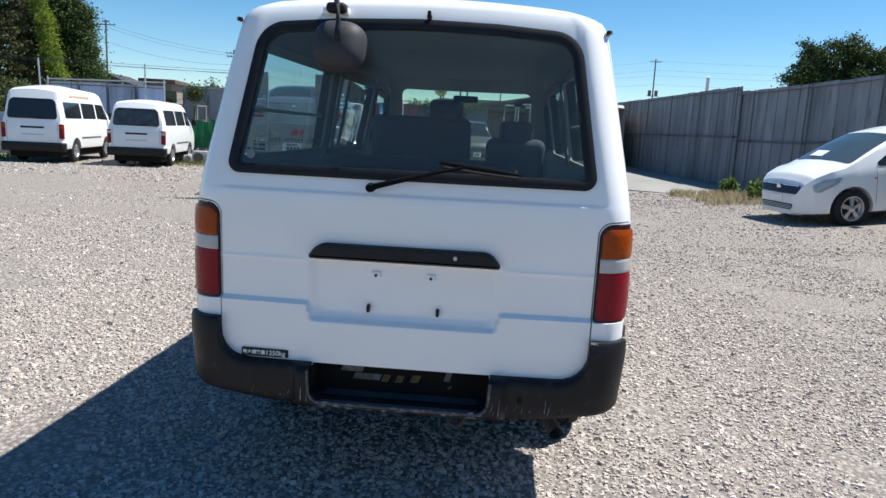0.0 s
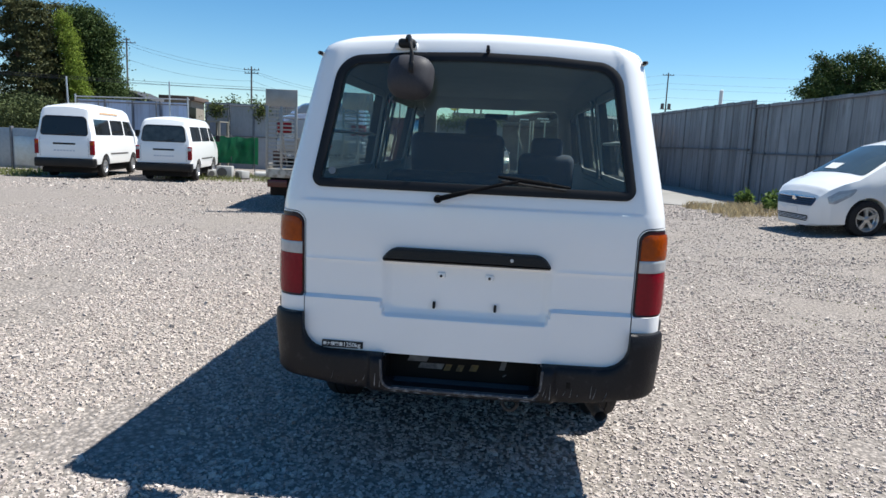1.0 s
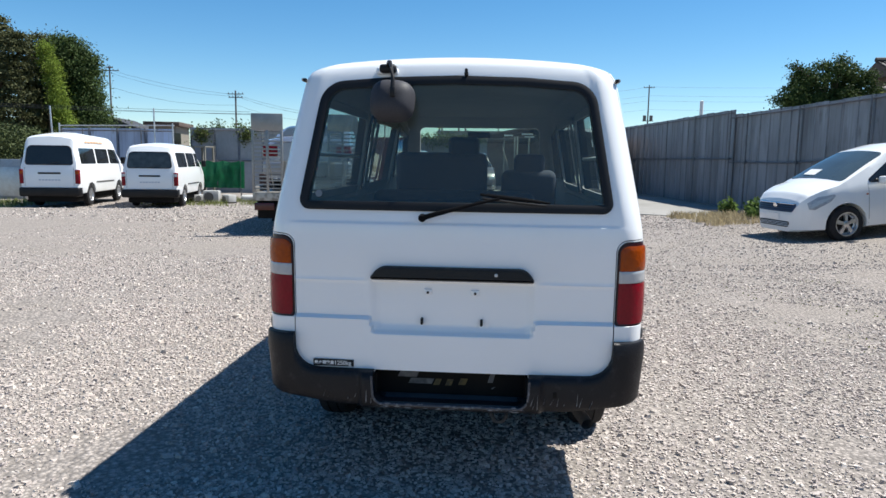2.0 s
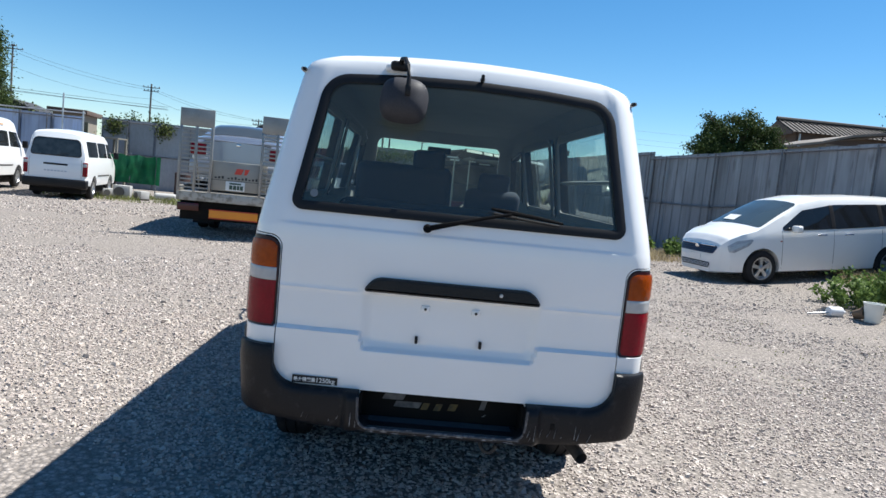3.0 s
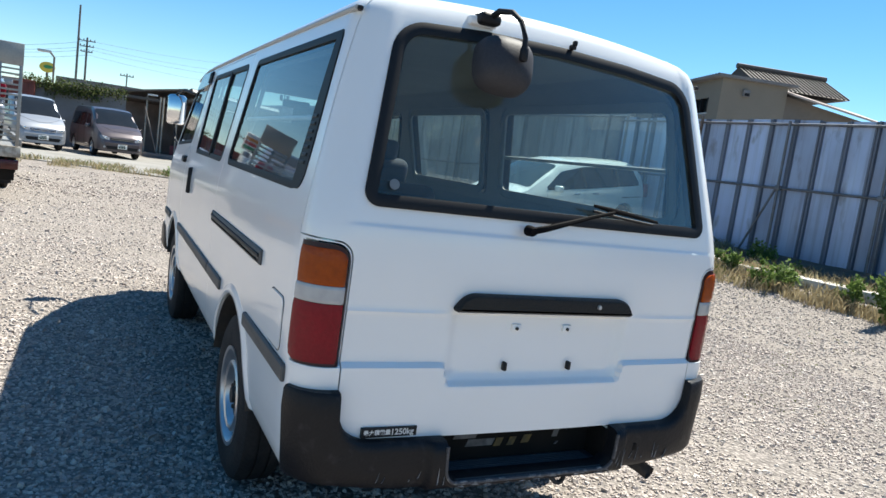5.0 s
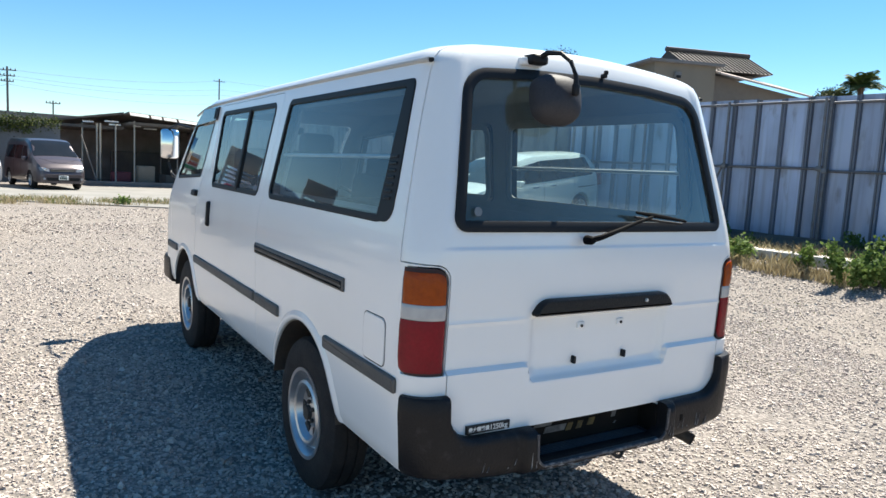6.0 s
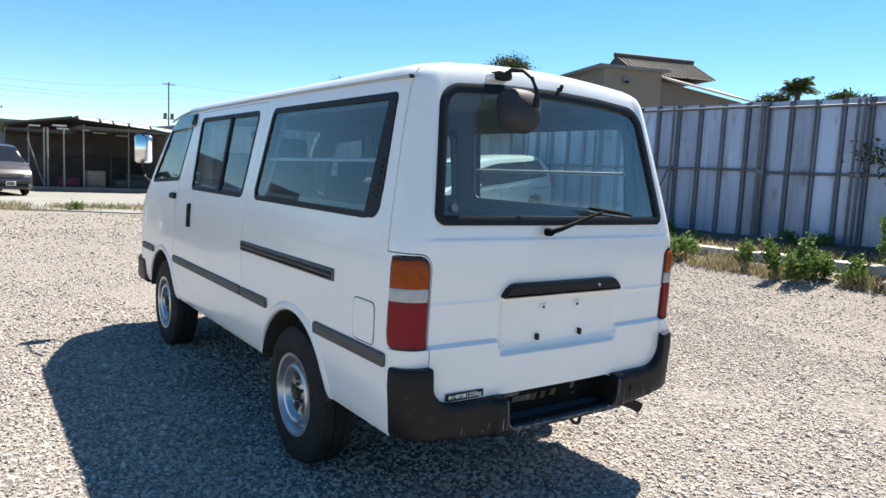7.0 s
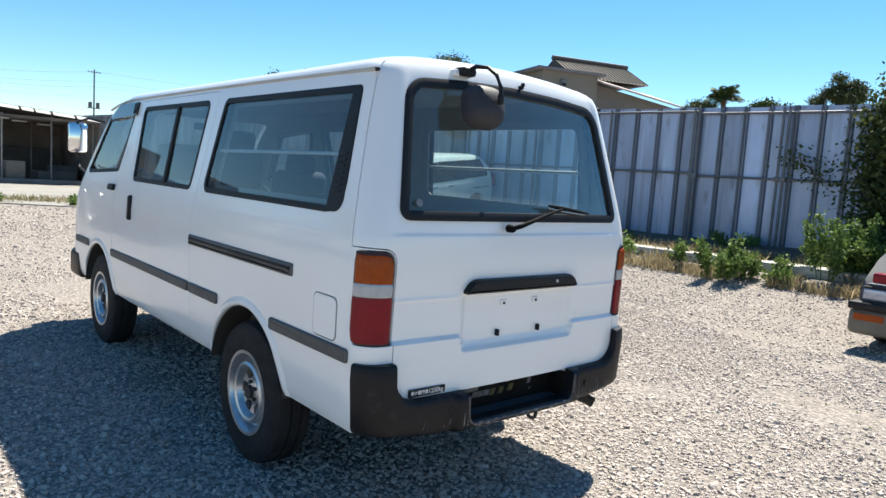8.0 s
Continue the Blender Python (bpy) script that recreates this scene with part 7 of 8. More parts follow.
def blades(name, places, low, high, material, label, seed):
    """Thin upright blades of grass at places, in one mesh."""
    rng = np.random.default_rng(seed)
    p = np.array(places)
    n = len(p)
    a = rng.uniform(0, 2 * math.pi, n)
    w = rng.uniform(0.004, 0.010, n)
    h = rng.uniform(low, high, n)
    lean = rng.normal(size=(n, 2)) * 0.35
    side = np.stack([np.cos(a) * w, np.sin(a) * w, np.zeros(n)], 1)
    mid = p + np.stack([lean[:, 0] * h * 0.35, lean[:, 1] * h * 0.35, h * 0.6], 1)
    tip = p + np.stack([lean[:, 0] * h, lean[:, 1] * h, h * 0.95], 1)
    co = np.stack([p - side, p + side, mid + side * 0.8, tip, mid - side * 0.8], 1)
    me = bpy.data.meshes.new(name)
    me.vertices.add(n * 5), me.loops.add(n * 5), me.polygons.add(n)
    me.vertices.foreach_set("co", co.reshape(-1))
    me.loops.foreach_set("vertex_index", np.arange(n * 5))
    me.polygons.foreach_set("loop_start", np.arange(n) * 5)
    me.update()
    me.validate()
    solo(name, me, material, label, "grass", kind="stuff", angle=180)


def patch(rng, n, xa, xb, ya, yb, lumps=0.0, skew=0.0):
    out = []
    while len(out) < n:
        x, y = rng.uniform(xa, xb), rng.uniform(ya, yb)
        if noise.noise((x * 1.1, y * 1.1, 3.0)) > lumps:
            x += skew * (y - ya)
            out.append((x, y, ground_z(x, y) - 0.01))
    return out


rg = random.Random(11)
bank = patch(rg, 4500, 8.75, 9.3, 1.5, 9.0, -0.15, -0.105) + patch(rg, 8000, 7.7, 9.25, 1.5, 9.0, 0.08, -0.08) + patch(rg, 5000, 8.2, 9.3, -3.0, 10.5, 0.0, -0.105) + patch(rg, 3000, 7.3, 10.0, 9.0, 13.0, 0.0) + patch(rg, 3500, 4.4, 7.6, 14.2, 19.6, 0.1) + patch(rg, 2500, -4.5, 2.4, 21.9, 24.0, -0.1)
blades("dry_grass", bank, 0.04, 0.24, DRY_GRASS, "dry straw-coloured grass along the bank", 1)
green = patch(rg, 1300, 8.3, 9.6, -3.0, 10.5, 0.15, -0.105) + patch(rg, 1300, -4.5, 1.8, 22.2, 24.5, 0.0, 0.0) + patch(rg, 3500, -11.5, -5.0, 20.2, 24.0, -0.1) + patch(rg, 2500, -19.0, -13.8, 17.6, 20.5, -0.2)
blades("grass", green, 0.05, 0.22, STRAW_GREEN, "sparse green and yellow grass at the lot's edge", 2)
sparse = patch(rg, 1400, 2.5, 7.8, 0.5, 8.5, 0.12)
blades("grass", sparse, 0.01, 0.032, STRAW_GREEN, "short sparse grass among the gravel", 3)


def ivy(name, points, leaf, label, seed, material=None):
    rng = np.random.default_rng(seed)
    owner = thing(name, Matrix.Translation(Vector(points[0])), label, "ivy")
    o = np.array(points[0])
    part("vine", tube([tuple(np.array(p) - o) for p in points[:: max(1, len(points) // 10)]], 0.015, 5), BARK, owner)
    pts = np.concatenate([np.array(p) - o + rng.normal(size=(30, 3)) * np.array((0.14, 0.14, 0.13)) for p in points])
    part("leaves", leaf_mesh("leaves", pts, leaf, rng, 0.4, 0.7), material or IVY_LEAF, owner, angle=180)


# ivy over the end of the long fence
ri = random.Random(5)
for s in range(4):
    pts = []
    for k in range(300):
        y = 4.50 - 2.9 * ri.random() ** 0.95 + 0.22 * ri.gauss(0, 1)
        top = 3.1 + 0.6 * step(4.9, 4.0, y) + 0.2 * math.sin(y * 5)
        z = ground_z(10, y) + 0.1 + (top - 0.7) * ri.random() ** 0.8
        bulge = 0.25 + 0.45 * step(4.9, 3.6, y) * math.sin(math.pi * min(1, max(0.25, z / 3.9)))
        pts.append((10.69 - 0.105 * y - bulge * ri.uniform(0.2, 1.1) + (0.5 * ri.random() if z > 3.15 else 0.0), y, z))
    ivy("ivy", pts, 0.075, "thick green ivy climbing over the steel fence", 70 + s)
ivy("ivy", [(10.62 - 0.105 * 5.5 - 0.12, 5.15 + 0.07 * k, 1.85 + 0.055 * k + 0.05 * math.sin(k * 2.3)) for k in range(9)], 0.06, "loose ivy sprig on the steel fence", 76)


# ---- walls, sheds and houses beyond the lot ----
BLOCK = surface("grey_block_wall", (0.20, 0.20, 0.21), 0.9, other=(0.14, 0.14, 0.135), scale=1.2, mix=0.8, fine=0.25, bump=0.3, bump_scale=20)
RUST = surface("rust_red_container", (0.24, 0.055, 0.035), 0.6, other=(0.14, 0.04, 0.03), scale=1.5, mix=0.8)
BEIGE = surface("beige_siding", (0.215, 0.19, 0.155), 0.8, other=(0.18, 0.16, 0.13), scale=1.0, mix=0.6, fine=0.1, bump_scale=20)
BROWN_WALL = surface("dark_brown_boards", (0.10, 0.07, 0.055), 0.8, other=(0.07, 0.05, 0.04), scale=2)
TILE = surface("grey_roof_tile", (0.050, 0.044, 0.042), 0.75, other=(0.075, 0.065, 0.06), scale=3, mix=0.8, vary=0.2, fine=0.1)
PALE_ROOF = surface("pale_sheet_roof", (0.44, 0.375, 0.345), 0.85, 0.0, spec=0.2, other=(0.34, 0.285, 0.255), scale=1.5)
SHED_DARK = surface("dark_shed_board", (0.11, 0.095, 0.085), 0.9, other=(0.17, 0.14, 0.115), scale=2, mix=0.8)
SHED_WALL = surface("weathered_shed_boards", (0.30, 0.265, 0.24), 0.9, other=(0.17, 0.145, 0.13), scale=1.4, mix=0.9, fine=0.2)
POLE = surface("utility_pole_concrete", (0.13, 0.125, 0.12), 0.85, other=(0.09, 0.085, 0.08), scale=2)
CABLE = surface("black_cable", (0.03, 0.03, 0.035), 0.6)

# kerb on the bank
kerb = thing("kerb", Matrix.Identity(4), "pale concrete kerb along the grassy bank", "kerb", kind="structure")
for k in range(17):
    y = -5.0 + 0.95 * k
    x = 9.5 - 0.105 * (y - 1.0)
    x -= 0.55
    z = ground_z(x, y) + 0.04
    stone = moved(box(-0.30, 0.19, -0.465, 0.465, -0.15, 0.05, 0.02, 2), pose(x, y, z, 0, 0, 6 + (k * 37 % 5 - 2) * 0.5))
    part("kerb_stone", stone, CONCRETE, kerb)


def soil_strip():
    """Earth with leaf litter between the kerb and the long fence; its dark tone carries the fence's shade."""
    # soil colour made darker to hold the shade the fence casts
    earth = surface("shade_toned_soil", (0.085, 0.068, 0.052), 0.95, other=(0.15, 0.12, 0.09), scale=2.2, mix=0.8, fine=0.4, bump=0.5, bump_scale=22)
    co, faces, m = [], [], 9
    for j in range(80):
        y = -5.2 + 0.2 * j
        for i in range(m):
            x = 9.18 - 0.105 * (y - 1.0) + i / (m - 1) * 1.55
            lump = 0.03 * noise.noise((x * 2.1, y * 2.1, 8.0)) if 0 < i < m - 1 else -0.03
            co.append((x, y, ground_z(x, y) + 0.035 + lump))
    for j in range(79):
        for i in range(m - 1):
            k = j * m + i
            faces.append((k, k + 1, k + m + 1, k + m))
    me = bpy.data.meshes.new("soil")
    me.from_pydata(co, [], faces)
    solo("soil", me, earth, "bare soil between kerb and steel fence, toned dark for the fence's shade", "soil", kind="structure")


soil_strip()


def wall_box(name, x0, x1, y0, y1, z1, material, label, m=None):
    return solo(name, box(x0, x1, y0, y1, -0.1, z1, 0.015), material, label, kind="structure", m=m)


wall_box("wall_north", -4.4, -0.75, 36.4, 36.7, 2.66, BLOCK, "grey block wall with ivy along its top")
pts = [(-5.0 + 0.055 * k, 36.25 + 0.1 * math.sin(k), 2.70 + 0.06 * math.sin(k * 1.7)) for k in range(76)]
ivy("ivy", pts, 0.085, "ivy along the top of a block wall", 81)
ivy("ivy", [(-4.0 + 0.11 * k + 0.1 * math.sin(k * 3), 36.32, 2.58 - 0.25 * abs(math.sin(k * 1.3))) for k in range(20)], 0.12, "ivy hanging down a block wall", 82)


def container():
    owner = thing("container", pose(-7.4, 36.0, 0), "rust-red steel storage container", "container")
    part("shell", box(0, 3.0, 0, 2.4, 0, 2.68, 0.03), RUST, owner)
    for k in range(14):
        part("rib", box(0.1 + 0.205 * k, 0.18 + 0.205 * k, -0.03, 0.01, 0.15, 2.55, 0.01), RUST, owner)
    for z in (0.06, 2.62):
        part("frame_rail", box(0, 3.0, -0.04, 0.02, z - 0.06, z + 0.06, 0.01), RUST, owner)


container()


STREAK_WHITE = surface("light_streak_white", (0.78, 0.77, 0.74), 0.6, other=(0.6, 0.58, 0.54), scale=3, mix=0.6)
MILKY_SHEET = leaf_material("milky_translucent_strip", (0.80, 0.80, 0.78), (0.85, 0.85, 0.84), 0.6)
PALE_PIPE = surface("pale_painted_pipe", (0.45, 0.42, 0.36), 0.6, other=(0.33, 0.29, 0.24), scale=4, mix=0.7)


def carport():
    owner = thing("carport", pose(0, 0, 0), "dark open carport of poles with sheet roof", "carport")
    for x0, x1, ya, za, zb in ((1.9, 6.0, 35.0, 3.38, 3.066), (-1.2, 1.9, 36.5, 3.42, 2.86)):
        roof = bmesh.new()
        left, right = (za, zb) if x0 > 0 else (zb, za)
        vs = [(x0, ya, left), (x1, ya, right), (x1, 43, right - 0.1), (x0, 43, left - 0.1)]
        top = [roof.verts.new(v) for v in vs]
        low = [roof.verts.new((a, b, c - 0.09)) for a, b, c in vs]
        roof.faces.new(top), roof.faces.new(low[::-1])
        for k in range(4):
            roof.faces.new((top[k], low[k], low[(k + 1) % 4], top[(k + 1) % 4]))
        bmesh.ops.recalc_face_normals(roof, faces=roof.faces[:])
        part("roof", roof, SHED_DARK, owner, "dark sheet roof")
        for k in range(9):
            y = ya + 0.9 * k
            part("rafter", box(x0, x1, y, y + 0.08, min(left, right) - 0.26, min(left, right) - 0.14), SHED_DARK, owner)
    # translucent strips added to give the broken white line along the eave
    for xa, xb in ((1.95, 2.75), (2.85, 3.30), (3.38, 3.95), (4.05, 4.9), (5.0, 5.95)):
        za, zb = 3.38 - 0.0767 * (xa - 1.9), 3.38 - 0.0767 * (xb - 1.9)
        strip = bmesh.new()
        vs = [strip.verts.new((x, y, z - dz)) for x, z in ((xa, za), (xb, zb)) for y, dz in ((34.98, 0.02), (34.70, 0.16), (34.69, 0.168), (34.98, 0.03))]
        for k in range(4):
            strip.faces.new((vs[k], vs[(k + 1) % 4], vs[(k + 1) % 4 + 4], vs[k + 4]))
        strip.faces.new(vs[:4][::-1]), strip.faces.new(vs[4:])
        bmesh.ops.recalc_face_normals(strip, faces=strip.faces[:])
        part("eave_sheet", strip, MILKY_SHEET, owner, "translucent strip put in for the white line along the eave")
    # white bars put in for the streaks of light below the roof
    for x0, x1, y, z in ((0.15, 0.60, 36.4, 2.86), (1.05, 1.65, 36.3, 2.93), (1.2, 1.7, 35.9, 2.78), (2.25, 2.6, 36.2, 2.80), (2.9, 3.5, 37.5, 2.75), (4.0, 4.6, 38.0, 2.7)):
        part("light_streak", box(x0, x1, y, y + 0.05, z - 0.035, z + 0.035, 0.005), STREAK_WHITE, owner, "white strip for a streak of light under the roof")
    part("base", box(0.0, 6.0, 34.85, 35.05, -0.1, 0.2, 0.02), SHED_WALL, owner, "dark weathered concrete base")
    for x, y in ((0.15, 36.6), (0.70, 36.0), (0.84, 36.0), (1.42, 35.4), (2.21, 35.4), (4.1, 35.4), (5.8, 35.4), (4.1, 40)):
        part("post", tube([(x, y, -0.1), (x, y, 3.0 if x > 1.8 else 2.8)], 0.034), PALE_PIPE if x < 3 else SHED_WALL, owner)
    part("prop", tube([(0.05, 35.9, 2.25), (0.72, 35.9, 0.05)], 0.03), SHED_WALL, owner)
    part("back_wall", box(-4.0, 6.1, 42.85, 42.99, -0.1, 3.35), SHED_WALL, owner)
    part("side_wall", box(6.0, 6.1, 35.1, 42.85, -0.1, 3.0), SHED_WALL, owner)


carport()


def clutter(name, x, y, w, d, h, material, label, category, rot=0):
    solo(name, box(-w / 2, w / 2, -d / 2, d / 2, 0, h, min(w, d, h) * 0.08), material, label, category, m=pose(x, y, ground_z(x, y) if y < 20 else 0, 0, 0, rot))


wine = surface("wine_red_plastic", (0.16, 0.03, 0.04), 0.6)
crate = surface("cardboard", (0.30, 0.25, 0.19), 0.9, other=(0.24, 0.19, 0.14), scale=5)
clutter("crate", 2.75, 35.9, 0.75, 0.6, 0.95, crate, "stacked brown boxes in the carport", "box", 4)
clutter("bin", 1.75, 36.4, 0.9, 0.7, 0.62, wine, "dark red plastic bin in the carport", "bin", -6)
clutter("tarpaulin", 4.4, 36.6, 1.6, 1.1, 0.55, SHED_DARK, "dark tarpaulin thrown over stored goods", "tarpaulin", 8)
clutter("tarpaulin", 5.2, 38.6, 1.3, 1.2, 0.8, SHED_DARK, "dark tarpaulin thrown over stored goods", "tarpaulin", -8)
clutter("shelf", 3.6, 41.5, 3.5, 0.8, 1.6, SHED_DARK, "dark loaded shelf in the carport", "shelf", 0)


# beige building with two windows
def beige_building():
    m = Matrix.Translation((21.6, 22.2, 0)) @ pose(0, 0, 0, 0, 0, math.degrees(math.atan2(0.942, 0.335)))
    owner = thing("building", m, "beige two-storey building with small dark windows", "building")
    wall = bmesh.new()
    join(wall, box(0, 9.0, -3.0, 0.0, 0, 6.72))
    me = bpy.data.meshes.new("wall")
    wall.to_mesh(me)
    wall.free()
    holes = [(0.98, 2.2), (5.35, 6.75)]
    me = carve(me, [box(a, b, -0.25, 0.2, 5.30, 5.95) for a, b in holes])
    part("wall", me, BEIGE, owner)
    for a, b in holes:
        w = part("window", box(a + 0.03, b - 0.03, -0.12, -0.10, 5.33, 5.92), DARK_GLASS, owner)
        for x0, x1 in ((a, a + 0.05), ((a + b) / 2 - 0.025, (a + b) / 2 + 0.025), (b - 0.05, b)):
            part("window_frame", box(x0, x1, -0.11, 0.03, 5.30, 5.95, 0.005), TRIM_BLACK, w)
        part("window_sill", box(a - 0.05, b + 0.05, -0.05, 0.07, 5.24, 5.30, 0.01), GALVANISED, w)
    part("roof", box(-0.25, 9.3, -3.3, 0.35, 6.72, 6.80, 0.01), BLOCK, owner, "low corrugated sheet roof")
    for k in range(38):
        part("roof_rib", box(-0.26 + 0.25 * k, -0.14 + 0.25 * k, -3.3, 0.36, 6.80, 6.84), BLOCK, owner)
    vent = part("vent", box(-0.14, 0.02, -1.25, -0.95, 6.05, 6.35, 0.03), BLOCK, owner, "wall vent hood")
    part("vent_grille", box(-0.16, -0.13, -1.21, -0.99, 6.08, 6.20), TRIM_BLACK, vent)
    # wing with a pale lean-to roof
    part("wing_wall", prism([(-3.0, 0), (-3.0, 6.40), (-7.7, 5.72), (-7.7, 0)], lambda u, v: Vector((0.25, u, v)), lambda u, v: Vector((6.0, u, v))), surface("grey_board_wall", (0.17, 0.155, 0.14), 0.8, other=(0.12, 0.11, 0.10), scale=2, mix=0.7), owner)
    lean = prism([(-3.0, 6.42), (-8.0, 5.70), (-8.0, 5.78), (-3.0, 6.50)], lambda u, v: Vector((-0.45, u, v - 0.08)), lambda u, v: Vector((2.2, u, v + 0.70)))
    part("lean_to_roof", lean, PALE_ROOF, owner, "pale sheet lean-to roof")
    # tiled roof above
    tiled_roof(owner, 1.2, 5.4, -6.8, -2.4, 6.80, 7.88)
    return owner


def tiled_roof(owner, x0, x1, y0, y1, eave, ridge, step_y=0.22):
    """A roof whose ridge runs along y, with courses of rounded tiles."""
    xm = (x0 + x1) / 2
    slope = prism([(x0, eave), (x1, eave), (xm, ridge)], lambda u, v: Vector((u, y0, v)), lambda u, v: Vector((u, y1, v)))
    roof = part("roof", slope, TILE, owner, "grey tiled roof")
    n = int((y1 - y0) / step_y)
    for k in range(n + 1):
        y = y0 + (y1 - y0) * k / n
        for s in (x0, x1):
            part("roof_tile", tube([(s, y, eave + 0.03), (xm, y, ridge + 0.03)], 0.032, 6), TILE, roof)
    part("ridge", tube([(xm, y0 - 0.1, ridge + 0.1), (xm, y1 + 0.1, ridge + 0.1)], 0.13, 8), TILE, roof)


beige_building()


def tiled_house():
    owner = thing("house", pose(20.2, 39.0, 0.45, 0, 0, -92), "dark brown house with grey tiled roof", "house")
    part("wall", box(-1.45, 1.45, 0.25, 12.0, 0, 6.0), BROWN_WALL, owner, "dark brown boarded wall")
    gable = prism([(-1.45, 5.9), (1.45, 5.9), (0, 6.6)], lambda u, v: Vector((u, 0.25, v)), lambda u, v: Vector((u, 12.0, v)))
    part("gable", gable, BROWN_WALL, owner)
    tiled_roof(owner, -1.85, 1.85, -0.15, 12.3, 5.86, 6.62, 0.26)
    part("barge_board", prism([(-1.85, 5.72), (1.85, 5.72), (0, 6.50), (0, 6.62)][:2] + [(1.85, 5.84), (0, 6.60), (-1.85, 5.84)], lambda u, v: Vector((u, -0.19, v)), lambda u, v: Vector((u, -0.15, v))), BROWN_WALL, owner, "red-brown gable board")
    part("pipe", tube([(1.5, 0.45, 0), (1.5, 0.45, 5.8)], 0.06), GALVANISED, owner)


tiled_house()
shed = thing("shed", Matrix.Translation((0, 0, 0.4)), "low shed with pale sheet roof behind the fence", "shed")
part("roof", prism([(16.6, 4.40), (18.0, 4.82), (21.2, 5.32), (21.2, 5.42), (18.0, 4.92), (16.6, 4.50)], lambda u, v: Vector((u, 28.6, v)), lambda u, v: Vector((u, 33.0, v))), surface("weathered_sheet", (0.20, 0.17, 0.14), 0.6, other=(0.15, 0.13, 0.11), scale=1.4), shed)
part("wall", box(17.0, 21.2, 28.9, 32.8, 0, 4.45), BEIGE, shed)


SLATE = surface("dark_slate_tile", (0.030, 0.031, 0.036), 0.75, other=(0.045, 0.045, 0.05), scale=2, mix=0.7)


def far_house(x, y, w, d, h, roof_h, wall, label):
    owner = thing("house", pose(x, y, 0, 0, 0, 12), label, "house")
    part("wall", box(-w / 2, w / 2, -d / 2, d / 2, 0, h), wall, owner)
    for k in (-0.25, 0.2):
        part("window", box(w * k, w * k + 0.9, -d / 2 - 0.03, -d / 2 + 0.05, h - 1.3, h - 0.5), DARK_GLASS, owner)
    if roof_h:
        part("roof", prism([(-w / 2 - 0.4, h), (w / 2 + 0.4, h), (0, h + roof_h)], lambda u, v: Vector((u, -d / 2 - 0.4, v)), lambda u, v: Vector((u, d / 2 + 0.4, v))), SLATE, owner, "dark tiled roof")
    else:
        part("roof", box(-w / 2 - 0.3, w / 2 + 0.3, -d / 2 - 0.3, d / 2 + 0.3, h, h + 0.3, 0.02), BROWN_WALL, owner, "dark brown flat roof edge")


far_house(-28.6, 50, 3.2, 5, 3.5, 0.8, BROWN_WALL, "low grey-roofed house beyond the fence")
far_house(-24.9, 50, 1.9, 4, 3.7, 0, BEIGE, "flat-roofed beige house beyond the fence")
far_house(-15.6, 70, 3.2, 5, 4.6, 1.2, BROWN_WALL, "dark roofed house far beyond the lot")


# utility poles and cables
def utility_pole(x, y, h, arms, label, transformer=False, r=0.13):
    owner = thing("utility_pole", pose(x, y, 0), label, "pole", "utility poles along the street")
    part("shaft", tube([(0, 0, -0.2), (0, 0, h)], r, 10, radii=[r * 1.2, r * 0.8]), POLE, owner)
    for z, w in arms:
        arm = part("crossarm", box(-0.8 * w, 0.8 * w, -0.045, 0.045, z - 0.03, z + 0.03), POLE, owner)
        for s in (-0.9, -0.4, 0.4, 0.9):
            part("insulator", moved(spun([(0.03, 0.0), (0.04, 0.06), (0.02, 0.12)], 8, "z"), Matrix.Translation((s * 0.8 * w, 0, z + 0.03))), POLE, arm)
    if transformer:
        for s in (-0.38, 0.38):
            part("transformer", moved(spun([(0.15, -0.30), (0.19, -0.26), (0.19, 0.26), (0.15, 0.3)], 14, "z"), Matrix.Translation((s, 0, h * 0.64))), POLE, owner, "grey pole transformer")
        part("bracket", box(-0.65, 0.65, -0.05, 0.05, h * 0.64 - 0.38, h * 0.64 - 0.30), POLE, owner)
    return owner


POLES = {
    "a": (-35.2, 60, 9.5, [(9.1, 1.1), (9.35, 0.4)], False), "b": (-23.6, 60, 7.4, [(7.1, 0.9), (6.8, 0.8)], False), "c": (-14.4, 60, 5.4, [(5.2, 0.7), (4.9, 0.6)], False),
    "d": (17.2, 82.6, 10.5, [(10.2, 0.8)], True), "e": (-3.64, 60, 9.5, [], False), "f": (-3.05, 60, 7.25, [(7.0, 0.7), (6.6, 0.6), (6.2, 0.5)], False), "g": (-0.2, 60, 5.1, [(4.9, 0.6)], False), "h": (-10.5, 62, 5.2, [(5.0, 0.6)], False)}
for x, y, h, arms, tr in POLES.values():
    utility_pole(x, y, h, arms, "concrete utility pole with crossarms beyond the lot", tr, 0.085 if h > 6 else 0.06)


def cable(a, b, sag, label="black overhead cable between poles"):
    pts = []
    for k in range(17):
        f = k / 16
        p = Vector(a).lerp(Vector(b), f)
        p.z -= sag * 4 * f * (1 - f)
        pts.append(p)
    solo("overhead_cable", tube(pts, 0.009, 5), CABLE, label, "cable", "overhead cables")


